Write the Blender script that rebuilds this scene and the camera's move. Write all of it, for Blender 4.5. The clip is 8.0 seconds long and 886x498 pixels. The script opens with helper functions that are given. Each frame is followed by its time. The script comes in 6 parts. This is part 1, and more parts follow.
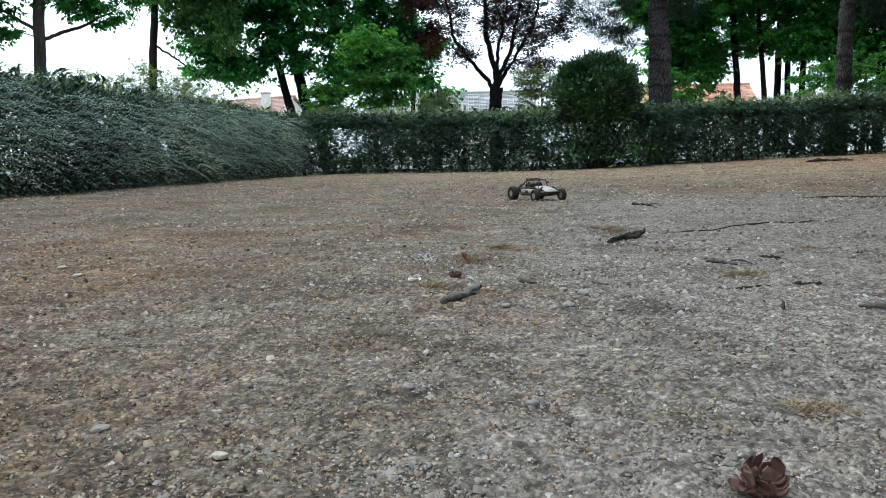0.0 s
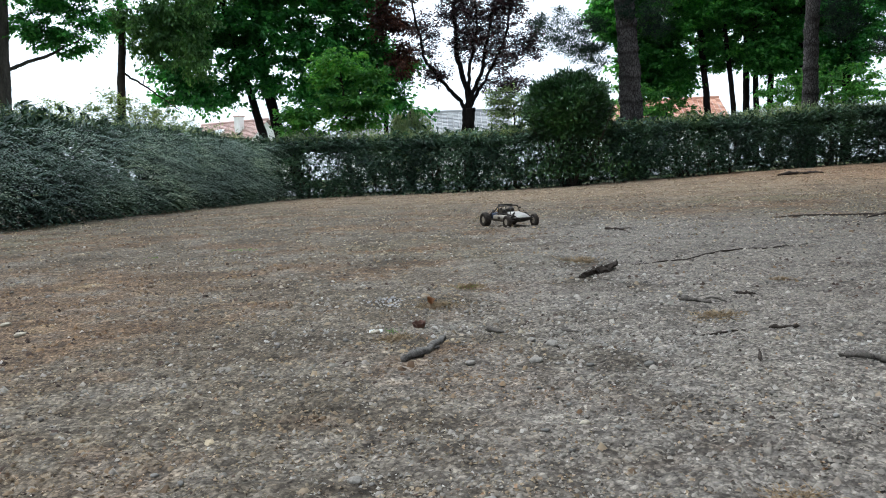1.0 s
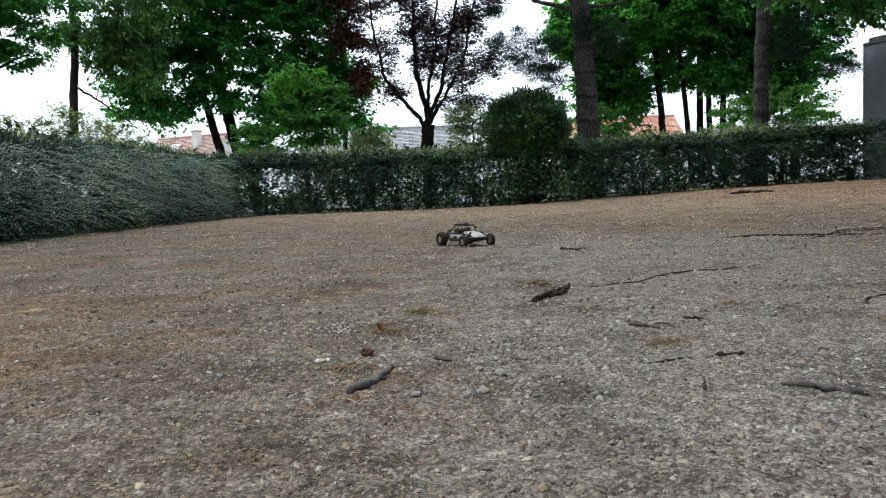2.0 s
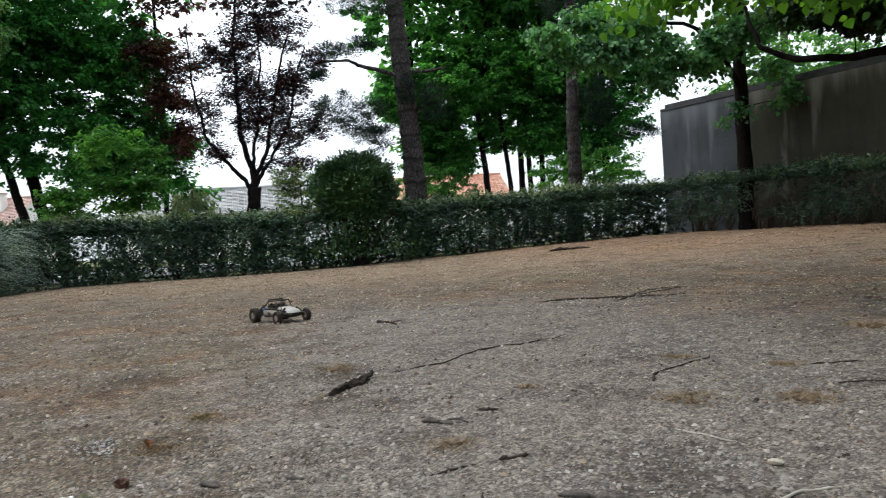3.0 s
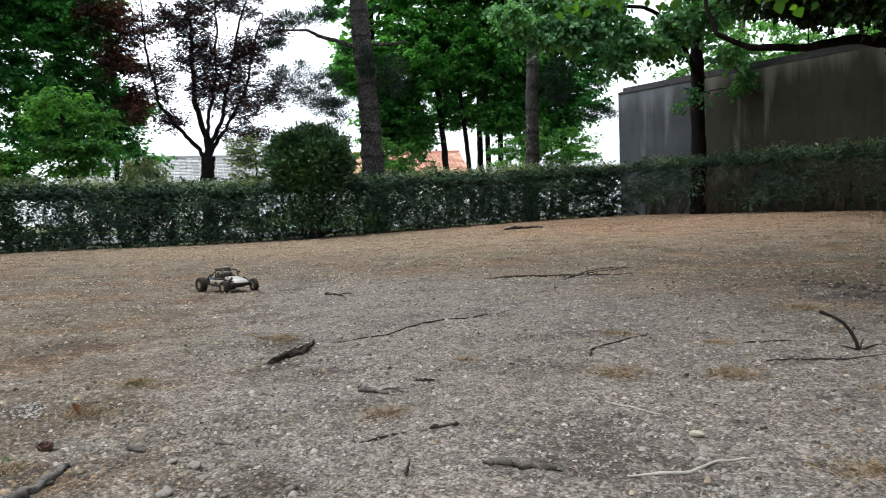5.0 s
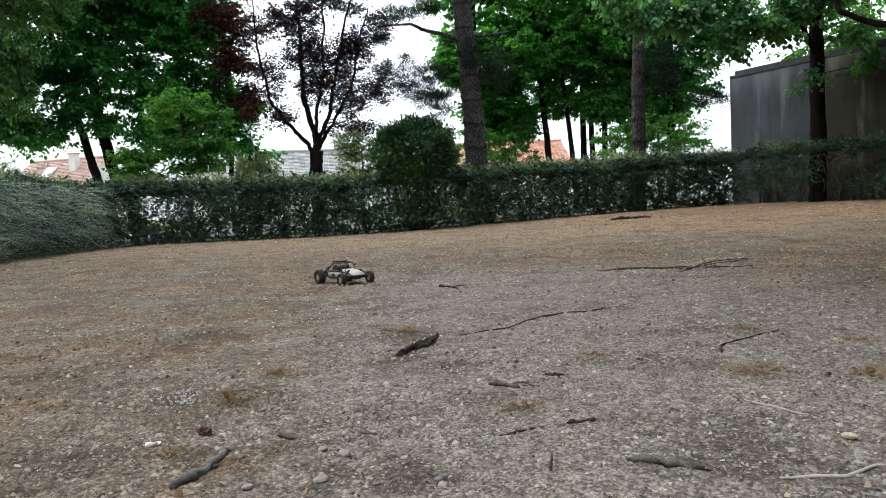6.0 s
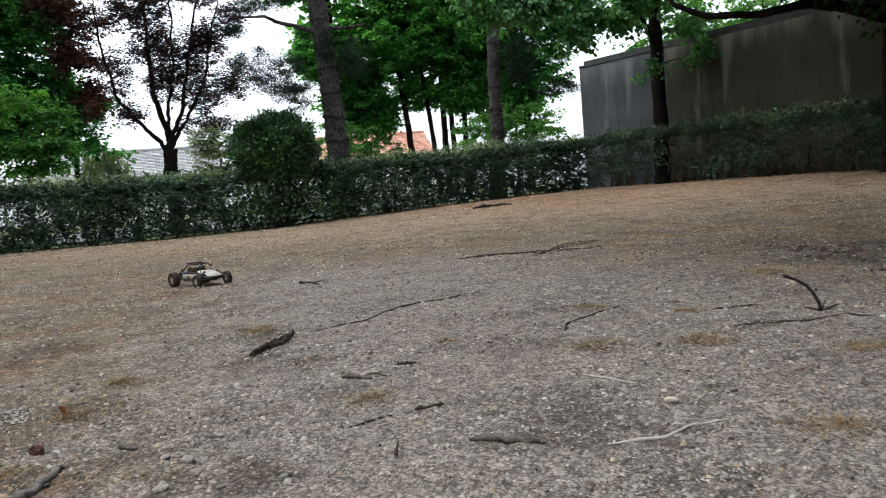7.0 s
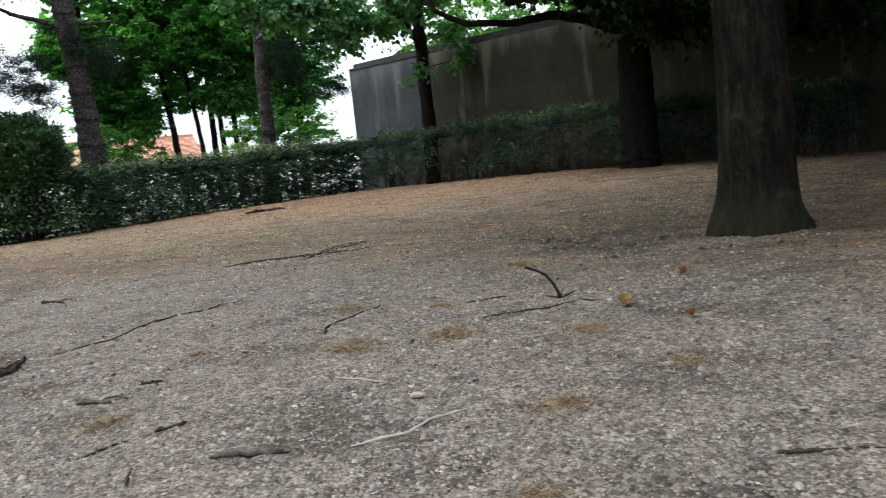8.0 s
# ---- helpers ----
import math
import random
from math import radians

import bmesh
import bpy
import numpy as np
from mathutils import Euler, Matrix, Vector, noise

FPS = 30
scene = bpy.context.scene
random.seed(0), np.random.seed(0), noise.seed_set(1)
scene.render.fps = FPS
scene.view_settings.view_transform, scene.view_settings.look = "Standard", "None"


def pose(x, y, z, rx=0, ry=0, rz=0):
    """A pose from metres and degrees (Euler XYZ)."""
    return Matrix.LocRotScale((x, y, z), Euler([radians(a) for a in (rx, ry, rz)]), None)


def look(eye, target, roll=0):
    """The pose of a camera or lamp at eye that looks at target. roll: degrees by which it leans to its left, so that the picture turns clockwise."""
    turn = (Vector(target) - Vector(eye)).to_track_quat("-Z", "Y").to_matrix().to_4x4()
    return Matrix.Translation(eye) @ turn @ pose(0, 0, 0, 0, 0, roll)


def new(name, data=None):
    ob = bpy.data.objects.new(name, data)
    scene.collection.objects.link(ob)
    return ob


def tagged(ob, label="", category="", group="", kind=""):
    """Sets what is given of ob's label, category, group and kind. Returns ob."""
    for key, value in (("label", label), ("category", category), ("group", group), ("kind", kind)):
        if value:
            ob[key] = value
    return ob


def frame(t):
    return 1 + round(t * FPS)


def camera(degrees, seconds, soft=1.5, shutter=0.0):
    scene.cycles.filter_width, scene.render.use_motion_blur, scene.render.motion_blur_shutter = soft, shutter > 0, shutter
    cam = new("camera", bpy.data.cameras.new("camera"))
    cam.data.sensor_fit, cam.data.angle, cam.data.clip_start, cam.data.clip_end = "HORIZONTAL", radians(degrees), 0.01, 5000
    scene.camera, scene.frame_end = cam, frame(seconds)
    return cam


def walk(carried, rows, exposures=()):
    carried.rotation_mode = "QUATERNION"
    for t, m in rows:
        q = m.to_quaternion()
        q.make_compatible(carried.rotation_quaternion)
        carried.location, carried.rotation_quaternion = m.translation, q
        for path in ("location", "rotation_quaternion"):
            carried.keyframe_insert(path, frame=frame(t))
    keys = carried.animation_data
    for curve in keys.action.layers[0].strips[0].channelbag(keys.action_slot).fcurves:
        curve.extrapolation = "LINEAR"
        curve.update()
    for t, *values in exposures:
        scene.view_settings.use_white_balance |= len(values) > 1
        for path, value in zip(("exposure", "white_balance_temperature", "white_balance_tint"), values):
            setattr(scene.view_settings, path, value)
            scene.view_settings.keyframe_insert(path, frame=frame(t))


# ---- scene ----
cam = camera(58.9, 8.0, soft=0.95, shutter=0.15)
PATH = [
    (0, (-0.122, -0.089, 0.242), (-0.064, 1.897, 0.01), -1.0),
    (0.5, (-0.111, -0.047, 0.273), (-0.035, 1.94, 0.058), -1.6),
    (1, (-0.086, -0.013, 0.291), (0.029, 1.975, 0.103), -2.4),
    (1.2, (-0.074, -0.005, 0.293), (0.051, 1.982, 0.111), -2.5),
    (2.3, (-0.049, 0.007, 0.321), (0.243, 1.981, 0.195), -2.6),
    (2.5, (-0.02, 0.036, 0.331), (0.343, 2.0, 0.23), -3.2),
    (3, (0.072, 0.07, 0.381), (0.698, 1.969, 0.353), -3.6),
    (3.5, (0.136, 0.056, 0.401), (0.921, 1.896, 0.386), -2.6),
    (4, (0.125, 0.046, 0.375), (0.95, 1.867, 0.326), -1.7),
    (4.5, (0.115, 0.055, 0.369), (0.933, 1.878, 0.292), -1.7),
    (5, (0.105, 0.058, 0.367), (0.83, 1.92, 0.275), -1.9),
    (5.2, (0.088, 0.06, 0.372), (0.74, 1.948, 0.282), -1.8),
    (6.3, (0.036, 0.058, 0.381), (0.505, 1.999, 0.272), -2.7),
    (6.5, (0.044, 0.055, 0.38), (0.581, 1.978, 0.261), -3.0),
    (7, (0.083, 0.032, 0.378), (0.875, 1.862, 0.232), -4.7),
    (7.5, (0.122, 0.024, 0.374), (1.09, 1.766, 0.212), -6.2),
    (8, (0.147, 0.006, 0.373), (1.406, 1.548, 0.181), -6.1),
]
walk(cam, [(t, look(eye, target, roll)) for t, eye, target, roll in PATH],
     [(0, 1.92, 5600, 4), (1, 1.87, 5700, 6), (2.5, 1.70, 6000, 9), (3.5, 1.88, 6100, 10), (4.5, 2.06, 6100, 10), (5.5, 2.0, 6100, 10), (6.5, 1.86, 6100, 10), (8, 2.02, 6100, 10)])

# ---- world and light ----
world = bpy.data.worlds.new("overcast")
scene.world = world
world.use_nodes = True
wn = world.node_tree.nodes
sky = wn.new("ShaderNodeTexSky")
sky.sky_type, sky.sun_disc = "NISHITA", False
sky.sun_elevation, sky.sun_rotation = radians(64), radians(-57)
sky.air_density, sky.dust_density, sky.ozone_density = 1.0, 6.0, 1.0
haze = wn.new("ShaderNodeHueSaturation")
haze.inputs["Saturation"].default_value = 0.30
world.node_tree.links.new(sky.outputs[0], haze.inputs["Color"])
cloud = wn.new("ShaderNodeMix")
cloud.data_type = "RGBA"
cloud.inputs[0].default_value = 0.7
cloud.inputs[7].default_value = (2.85, 3.0, 3.08, 1)
world.node_tree.links.new(haze.outputs[0], cloud.inputs[6])
world.node_tree.links.new(cloud.outputs[2], wn["Background"].inputs[0])
wn["Background"].inputs[1].default_value = 0.14
sun = new("sun", bpy.data.lights.new("sun", "SUN"))
sun.data.energy, sun.data.angle, sun.data.color = 0.45, radians(40), (1.0, 0.98, 0.95)
sun.matrix_world = look((-13, 8.5, 32), (0, 0, 0))



# ---- materials ----
def shader(name, rough=0.8, metal=0.0, spec=0.5):
    m = bpy.data.materials.new(name)
    m.use_nodes = True
    b = m.node_tree.nodes["Principled BSDF"]
    b.inputs["Roughness"].default_value = rough
    b.inputs["Metallic"].default_value = metal
    b.inputs["Specular IOR Level"].default_value = spec
    return m, m.node_tree, b


def node(nt, kind, **values):
    n = nt.nodes.new(kind)
    for k, v in values.items():
        n.inputs[k.replace("_", " ")].default_value = v
    return n


def noise_tex(nt, scale, detail=4.0, rough=0.6, coord=None):
    n = node(nt, "ShaderNodeTexNoise", Scale=scale, Detail=detail, Roughness=rough)
    if coord is None:
        coord = nt.nodes.new("ShaderNodeTexCoord").outputs["Object"]
    nt.links.new(coord, n.inputs["Vector"])
    return n.outputs["Fac"]


def ramp(nt, fac, stops):
    r = nt.nodes.new("ShaderNodeValToRGB")
    e = r.color_ramp.elements
    while len(e) < len(stops):
        e.new(0.5)
    for i, (p, c) in enumerate(stops):
        e[i].position = p
        e[i].color = (*c, 1) if len(c) == 3 else c
    nt.links.new(fac, r.inputs[0])
    return r.outputs[0]


def mix(nt, fac, a, b, blend="MIX"):
    n = nt.nodes.new("ShaderNodeMix")
    n.data_type, n.blend_type = "RGBA", blend
    for sock, v in ((n.inputs[0], fac), (n.inputs[6], a), (n.inputs[7], b)):
        if isinstance(v, bpy.types.NodeSocket):
            nt.links.new(v, sock)
        elif isinstance(v, (int, float)):
            sock.default_value = v
        else:
            sock.default_value = (*v, 1)
    return n.outputs[2]


def maths(nt, op, a, b=0.0, c=None):
    n = nt.nodes.new("ShaderNodeMath")
    n.operation = op
    for i, v in enumerate((a, b) if c is None else (a, b, c)):
        if isinstance(v, bpy.types.NodeSocket):
            nt.links.new(v, n.inputs[i])
        else:
            n.inputs[i].default_value = v
    return n.outputs[0]


def step(nt, v, lo, hi):
    n = nt.nodes.new("ShaderNodeMapRange")
    n.interpolation_type = "SMOOTHSTEP"
    n.inputs[1].default_value, n.inputs[2].default_value = lo, hi
    nt.links.new(v, n.inputs[0])
    return n.outputs[0]


def bump(nt, b, height, strength, distance):
    n = nt.nodes.new("ShaderNodeBump")
    n.inputs["Strength"].default_value, n.inputs["Distance"].default_value = strength, distance
    nt.links.new(height, n.inputs["Height"])
    nt.links.new(n.outputs[0], b.inputs["Normal"])


def mottled(name, dark, light, scale, rough=0.8, relief=0.3, depth=0.01, metal=0.0, stretch=None, fine=6.0, spec=0.5):
    """Two-scale mottling between two colours with a little relief."""
    m, nt, b = shader(name, rough, metal, spec)
    coord = nt.nodes.new("ShaderNodeTexCoord").outputs["Object"]
    if stretch:
        mp = nt.nodes.new("ShaderNodeMapping")
        mp.inputs["Scale"].default_value = stretch
        nt.links.new(coord, mp.inputs[0])
        coord = mp.outputs[0]
    big, small = noise_tex(nt, scale, 5, 0.6, coord), noise_tex(nt, scale * fine, 4, 0.65, coord)
    both = maths(nt, "ADD", maths(nt, "MULTIPLY", big, 0.55), maths(nt, "MULTIPLY", small, 0.45))
    nt.links.new(ramp(nt, both, [(0.33, dark), (0.66, light)]), b.inputs["Base Color"])
    bump(nt, b, both, relief, depth)
    return m


def leafy(name, colours, through_light=0.35, rough=0.5, spec=0.4):
    """Leaves: each one takes its own shade, and lets some light through."""
    m, nt, b = shader(name, rough, 0.0, spec)
    geo = nt.nodes.new("ShaderNodeNewGeometry")
    n = len(colours)
    col = ramp(nt, geo.outputs["Random Per Island"], [(i / (n - 1), c) for i, c in enumerate(colours)])
    clump = ramp(nt, noise_tex(nt, 1.5, 4, 0.6), [(0.34, (0.55, 0.60, 0.62)), (0.5, (1.0, 1.0, 1.0)), (0.64, (1.75, 1.6, 1.3))])
    col = mix(nt, 1.0, col, clump, "MULTIPLY")
    nt.links.new(col, b.inputs["Base Color"])
    tr = nt.nodes.new("ShaderNodeBsdfTranslucent")
    nt.links.new(mix(nt, 0.6, col, (1.0, 1.0, 0.35), "MULTIPLY"), tr.inputs[0])
    ms = nt.nodes.new("ShaderNodeMixShader")
    ms.inputs[0].default_value = through_light
    nt.links.new(b.outputs[0], ms.inputs[1])
    nt.links.new(tr.outputs[0], ms.inputs[2])
    nt.links.new(ms.outputs[0], nt.nodes["Material Output"].inputs[0])
    return m


def islands(name, colours, rough=0.9, spec=0.3, grain=0.0, patchy=0.0):
    """Loose bits: each one takes its own colour."""
    m, nt, b = shader(name, rough, 0.0, spec)
    geo = nt.nodes.new("ShaderNodeNewGeometry")
    n = len(colours)
    col = ramp(nt, geo.outputs["Random Per Island"], [(i / (n - 1), c) for i, c in enumerate(colours)])
    if grain:
        col = mix(nt, 0.5, col, ramp(nt, noise_tex(nt, grain, 3), [(0.3, (0.35, 0.34, 0.32)), (0.7, (1, 1, 1))]), "MULTIPLY")
    if patchy:
        p = geo.outputs["Position"]
        col = mix(nt, patchy, col, ramp(nt, noise_tex(nt, 1.5, 5, 0.65, p), [(0.40, (1.06, 1.10, 1.15)), (0.48, (1.0, 0.93, 0.80)), (0.58, (0.55, 0.40, 0.29)), (0.68, (1.1, 0.88, 0.60))]), "MULTIPLY")
        col = mix(nt, patchy, col, ramp(nt, noise_tex(nt, 7.0, 4, 0.6, p), [(0.36, (0.55, 0.52, 0.50)), (0.5, (1, 1, 1)), (0.64, (1.2, 1.14, 1.02))]), "MULTIPLY")
    nt.links.new(col, b.inputs["Base Color"])
    return m


def ground_material():
    m, nt, b = shader("dry_ground", 0.95, 0.0, 0.2)
    pos = nt.nodes.new("ShaderNodeNewGeometry").outputs["Position"]
    sep = nt.nodes.new("ShaderNodeSeparateXYZ")
    nt.links.new(pos, sep.inputs[0])
    X, Y = sep.outputs[0], sep.outputs[1]
    n_big = noise_tex(nt, 0.55, 4, 0.6, pos)
    n_mid = noise_tex(nt, 3.2, 5, 0.65, pos)
    n_small = noise_tex(nt, 22, 4, 0.7, pos)
    n_lump = noise_tex(nt, 58, 4, 0.7, pos)
    n_fine = noise_tex(nt, 130, 3, 0.7, pos)
    n_grit = noise_tex(nt, 420, 2, 0.6, pos)
    wob = maths(nt, "MULTIPLY", maths(nt, "SUBTRACT", n_mid, 0.5), 2.2)
    # bare gravel patch: right of a slanting edge, up to about four and a half metres
    edge = maths(nt, "SUBTRACT", X, maths(nt, "MULTIPLY_ADD", Y, 0.20, -0.12))
    a = step(nt, maths(nt, "ADD", edge, wob), -0.50, 0.25)
    far = maths(nt, "ADD", Y, maths(nt, "MULTIPLY", X, 0.12))
    c = step(nt, maths(nt, "ADD", far, wob), 5.2, 3.9)
    d = step(nt, maths(nt, "ADD", X, wob), 3.1, 1.5)
    bare = maths(nt, "MULTIPLY", maths(nt, "MULTIPLY", a, c), d)
    bare = maths(nt, "MAXIMUM", bare, maths(nt, "MULTIPLY", step(nt, n_mid, 0.52, 0.64), 0.55))
    dirt = ramp(nt, n_small, [(0.3, (0.07858, 0.06937, 0.06091)), (0.5, (0.1401, 0.125, 0.1109)), (0.72, (0.2021, 0.1833, 0.1636))])
    straw = ramp(nt, n_small, [(0.3, (0.0514, 0.0412, 0.0308)), (0.5, (0.102, 0.0848, 0.0646)), (0.72, (0.163, 0.139, 0.109))])
    green = ramp(nt, n_small, [(0.3, (0.06, 0.055, 0.025)), (0.6, (0.15, 0.135, 0.065))])
    straw = mix(nt, maths(nt, "MULTIPLY", step(nt, n_big, 0.5, 0.68), 0.45), straw, green)
    n_patch = noise_tex(nt, 1.5, 5, 0.65, pos)
    brown = ramp(nt, n_small, [(0.3, (0.0504, 0.0349, 0.0242)), (0.5, (0.121, 0.0827, 0.0538)), (0.72, (0.208, 0.144, 0.0907))])
    straw = mix(nt, maths(nt, "MULTIPLY", step(nt, n_patch, 0.49, 0.59), 0.95), straw, brown)
    trodden = maths(nt, "MULTIPLY", step(nt, maths(nt, "ADD", X, wob), -0.35, -0.95), step(nt, maths(nt, "ADD", Y, wob), 3.4, 2.2))
    straw = mix(nt, maths(nt, "MULTIPLY", trodden, 0.6), straw, brown)
    straw = mix(nt, maths(nt, "MULTIPLY", step(nt, n_patch, 0.62, 0.70), 0.8), straw, ramp(nt, n_small, [(0.3, (0.13, 0.095, 0.05)), (0.5, (0.27, 0.205, 0.12)), (0.72, (0.42, 0.34, 0.22))]))
    litter = ramp(nt, n_small, [(0.3, (0.102, 0.0706, 0.0441)), (0.5, (0.199, 0.147, 0.0977)), (0.72, (0.28, 0.225, 0.162))])
    fl = step(nt, maths(nt, "ADD", maths(nt, "ADD", Y, maths(nt, "MULTIPLY", X, 0.5)), maths(nt, "MULTIPLY", wob, 1.5)), 6.0, 10.5)
    col = mix(nt, maths(nt, "MULTIPLY", fl, 0.85), straw, litter)
    # Rust-brown litter at far right, its colour darkened for the lindens' shade.
    shaded_rust = maths(nt, "MULTIPLY", step(nt, maths(nt, "ADD", X, wob), 3.4, 5.6), step(nt, maths(nt, "ADD", Y, maths(nt, "MULTIPLY", wob, 1.4)), 5.6, 8.0))
    col = mix(nt, maths(nt, "MULTIPLY", shaded_rust, 0.8), col, ramp(nt, n_small, [(0.3, (0.085, 0.046, 0.026)), (0.5, (0.20, 0.122, 0.072)), (0.72, (0.33, 0.225, 0.14))]))
    col = mix(nt, bare, col, dirt)
    grain = []
    grit = ramp(nt, n_fine, [(0.3, (0.45, 0.45, 0.45)), (0.5, (0.95, 0.95, 0.95)), (0.7, (1.5, 1.48, 1.42))])
    col = mix(nt, 0.45, col, grit, "MULTIPLY")
    for scale, amount in ((105, 0.46), (210, 0.82)):
        cell = nt.nodes.new("ShaderNodeTexVoronoi")
        cell.inputs["Scale"].default_value = scale
        nt.links.new(pos, cell.inputs["Vector"])
        tone = nt.nodes.new("ShaderNodeRGBToBW")
        nt.links.new(cell.outputs["Color"], tone.inputs[0])
        col = mix(nt, amount, col, ramp(nt, tone.outputs[0], [(0.2, (0.45, 0.42, 0.40)), (0.5, (0.98, 0.98, 0.98)), (0.8, (1.55, 1.54, 1.50))]), "MULTIPLY")
        # Cell rims are darkened in the colour, as shade between the grains.
        gap = ramp(nt, cell.outputs["Distance"], [(0.40, (1.10, 1.10, 1.10)), (0.85, (0.62, 0.61, 0.59))])
        col = mix(nt, amount, col, gap, "MULTIPLY")
        grain.append(maths(nt, "MULTIPLY", cell.outputs["Distance"], -140.0 / scale))
    col = mix(nt, 0.3, col, ramp(nt, n_grit, [(0.32, (0.5, 0.5, 0.5)), (0.5, (1, 1, 1)), (0.7, (1.35, 1.35, 1.35))]), "MULTIPLY")
    col = mix(nt, 0.5, col, ramp(nt, n_lump, [(0.34, (0.60, 0.57, 0.54)), (0.48, (1.22, 1.21, 1.20)), (0.66, (1.72, 1.68, 1.60))]), "MULTIPLY")
    stain = ramp(nt, n_mid, [(0.36, (0.5, 0.48, 0.46)), (0.5, (1, 1, 1)), (0.66, (1.12, 1.11, 1.08))])
    col = mix(nt, 0.85, col, stain, "MULTIPLY")
    # dark crumbly soil near the big trunk
    soil = nt.nodes.new("ShaderNodeVectorMath")
    soil.operation = "DISTANCE"
    soil.inputs[1].default_value = (2.92, 2.2, 0)
    nt.links.new(pos, soil.inputs[0])
    dark = step(nt, maths(nt, "ADD", soil.outputs["Value"], wob), 0.60, 0.10)
    col = mix(nt, maths(nt, "MULTIPLY", dark, 0.75), col, ramp(nt, n_small, [(0.3, (0.022, 0.02, 0.018)), (0.7, (0.085, 0.078, 0.068))]))
    # grass verge and earth beyond the hedges
    verge = step(nt, Y, 13.2, 13.9)
    col = mix(nt, verge, col, ramp(nt, n_mid, [(0.3, (0.06, 0.085, 0.03)), (0.7, (0.15, 0.16, 0.07))]))
    nt.links.new(col, b.inputs["Base Color"])
    h = maths(nt, "ADD", maths(nt, "MULTIPLY", n_fine, 1.0), maths(nt, "ADD", maths(nt, "ADD", maths(nt, "MULTIPLY", n_small, 1.8), maths(nt, "MULTIPLY", n_lump, 1.8)), maths(nt, "MULTIPLY", n_grit, 0.2)))
    h = maths(nt, "ADD", h, maths(nt, "ADD", grain[0], grain[1]))
    bump(nt, b, h, 0.5, 0.004)
    return m


M_GROUND = ground_material()
M_GRAVEL = islands("gravel_stone", [(0.05114, 0.04606, 0.04089), (0.2303, 0.2115, 0.1889), (0.2905, 0.2651, 0.2388), (0.2303, 0.203, 0.1767), (0.3243, 0.3017, 0.2735), (0.1278, 0.1175, 0.1043), (0.2989, 0.2754, 0.2463), (0.2049, 0.1889, 0.1664), (0.2557, 0.2359, 0.2068), (0.4775, 0.4521, 0.4183)], 0.9, 0.2, 160, 0.3)
M_THATCH = islands("thatch_crumb", [(0.0765, 0.0578, 0.0416), (0.162, 0.126, 0.0918), (0.246, 0.202, 0.151), (0.196, 0.149, 0.102), (0.306, 0.264, 0.208), (0.128, 0.0978, 0.068), (0.365, 0.327, 0.264)], 0.95, 0.2, 0, 0.85)
M_CLOD = islands("soil_clod", [(0.025, 0.018, 0.014), (0.06, 0.042, 0.034), (0.11, 0.078, 0.062)], 0.95, 0.15)
M_CHALK = islands("chalk_crumb", [(0.186, 0.18, 0.18), (0.285, 0.279, 0.279), (0.36, 0.353, 0.347), (0.124, 0.118, 0.118)], 0.95, 0.2)
M_PEBBLE = islands("pebble_stone", [(0.13, 0.12, 0.108), (0.19, 0.178, 0.16), (0.25, 0.235, 0.215), (0.17, 0.15, 0.13), (0.31, 0.295, 0.27)], 0.9, 0.25, 160)
M_STRAW = islands("dry_grass_blade", [(0.13, 0.098, 0.06), (0.25, 0.205, 0.14), (0.34, 0.295, 0.21), (0.18, 0.135, 0.08), (0.42, 0.38, 0.30)], 0.85, 0.3, 0, 0.8)
M_LITTER = islands("dead_leaf", [(0.096, 0.06, 0.04), (0.24, 0.16, 0.096), (0.36, 0.264, 0.168), (0.16, 0.1, 0.064), (0.4, 0.328, 0.232), (0.256, 0.136, 0.072)], 0.8)
M_YELLOWLEAF = mottled("yellow_leaf", (0.30, 0.20, 0.05), (0.55, 0.42, 0.13), 60, 0.7, 0.2, 0.001)
M_RUSTLEAF = mottled("rust_leaf", (0.16, 0.07, 0.03), (0.38, 0.18, 0.07), 60, 0.7, 0.2, 0.001)
M_CHIP = islands("wood_chip", [(0.10, 0.08, 0.06), (0.20, 0.165, 0.125), (0.06, 0.045, 0.035), (0.33, 0.29, 0.235)], 0.9)
M_PALESTRAW = islands("pale_straw", [(0.36, 0.28, 0.18), (0.52, 0.43, 0.30), (0.64, 0.56, 0.43), (0.30, 0.20, 0.11)], 0.85)
M_TUFT = islands("golden_grass", [(0.22, 0.145, 0.075), (0.33, 0.245, 0.145), (0.27, 0.19, 0.11), (0.19, 0.14, 0.08)], 0.8)
M_WEED = leafy("green_weed", [(0.10, 0.20, 0.02), (0.16, 0.30, 0.03)], 0.3)
M_BARK = mottled("bark_grey", (0.022, 0.019, 0.015), (0.105, 0.092, 0.075), 11, 0.95, 0.9, 0.03, stretch=(1, 1, 0.25))


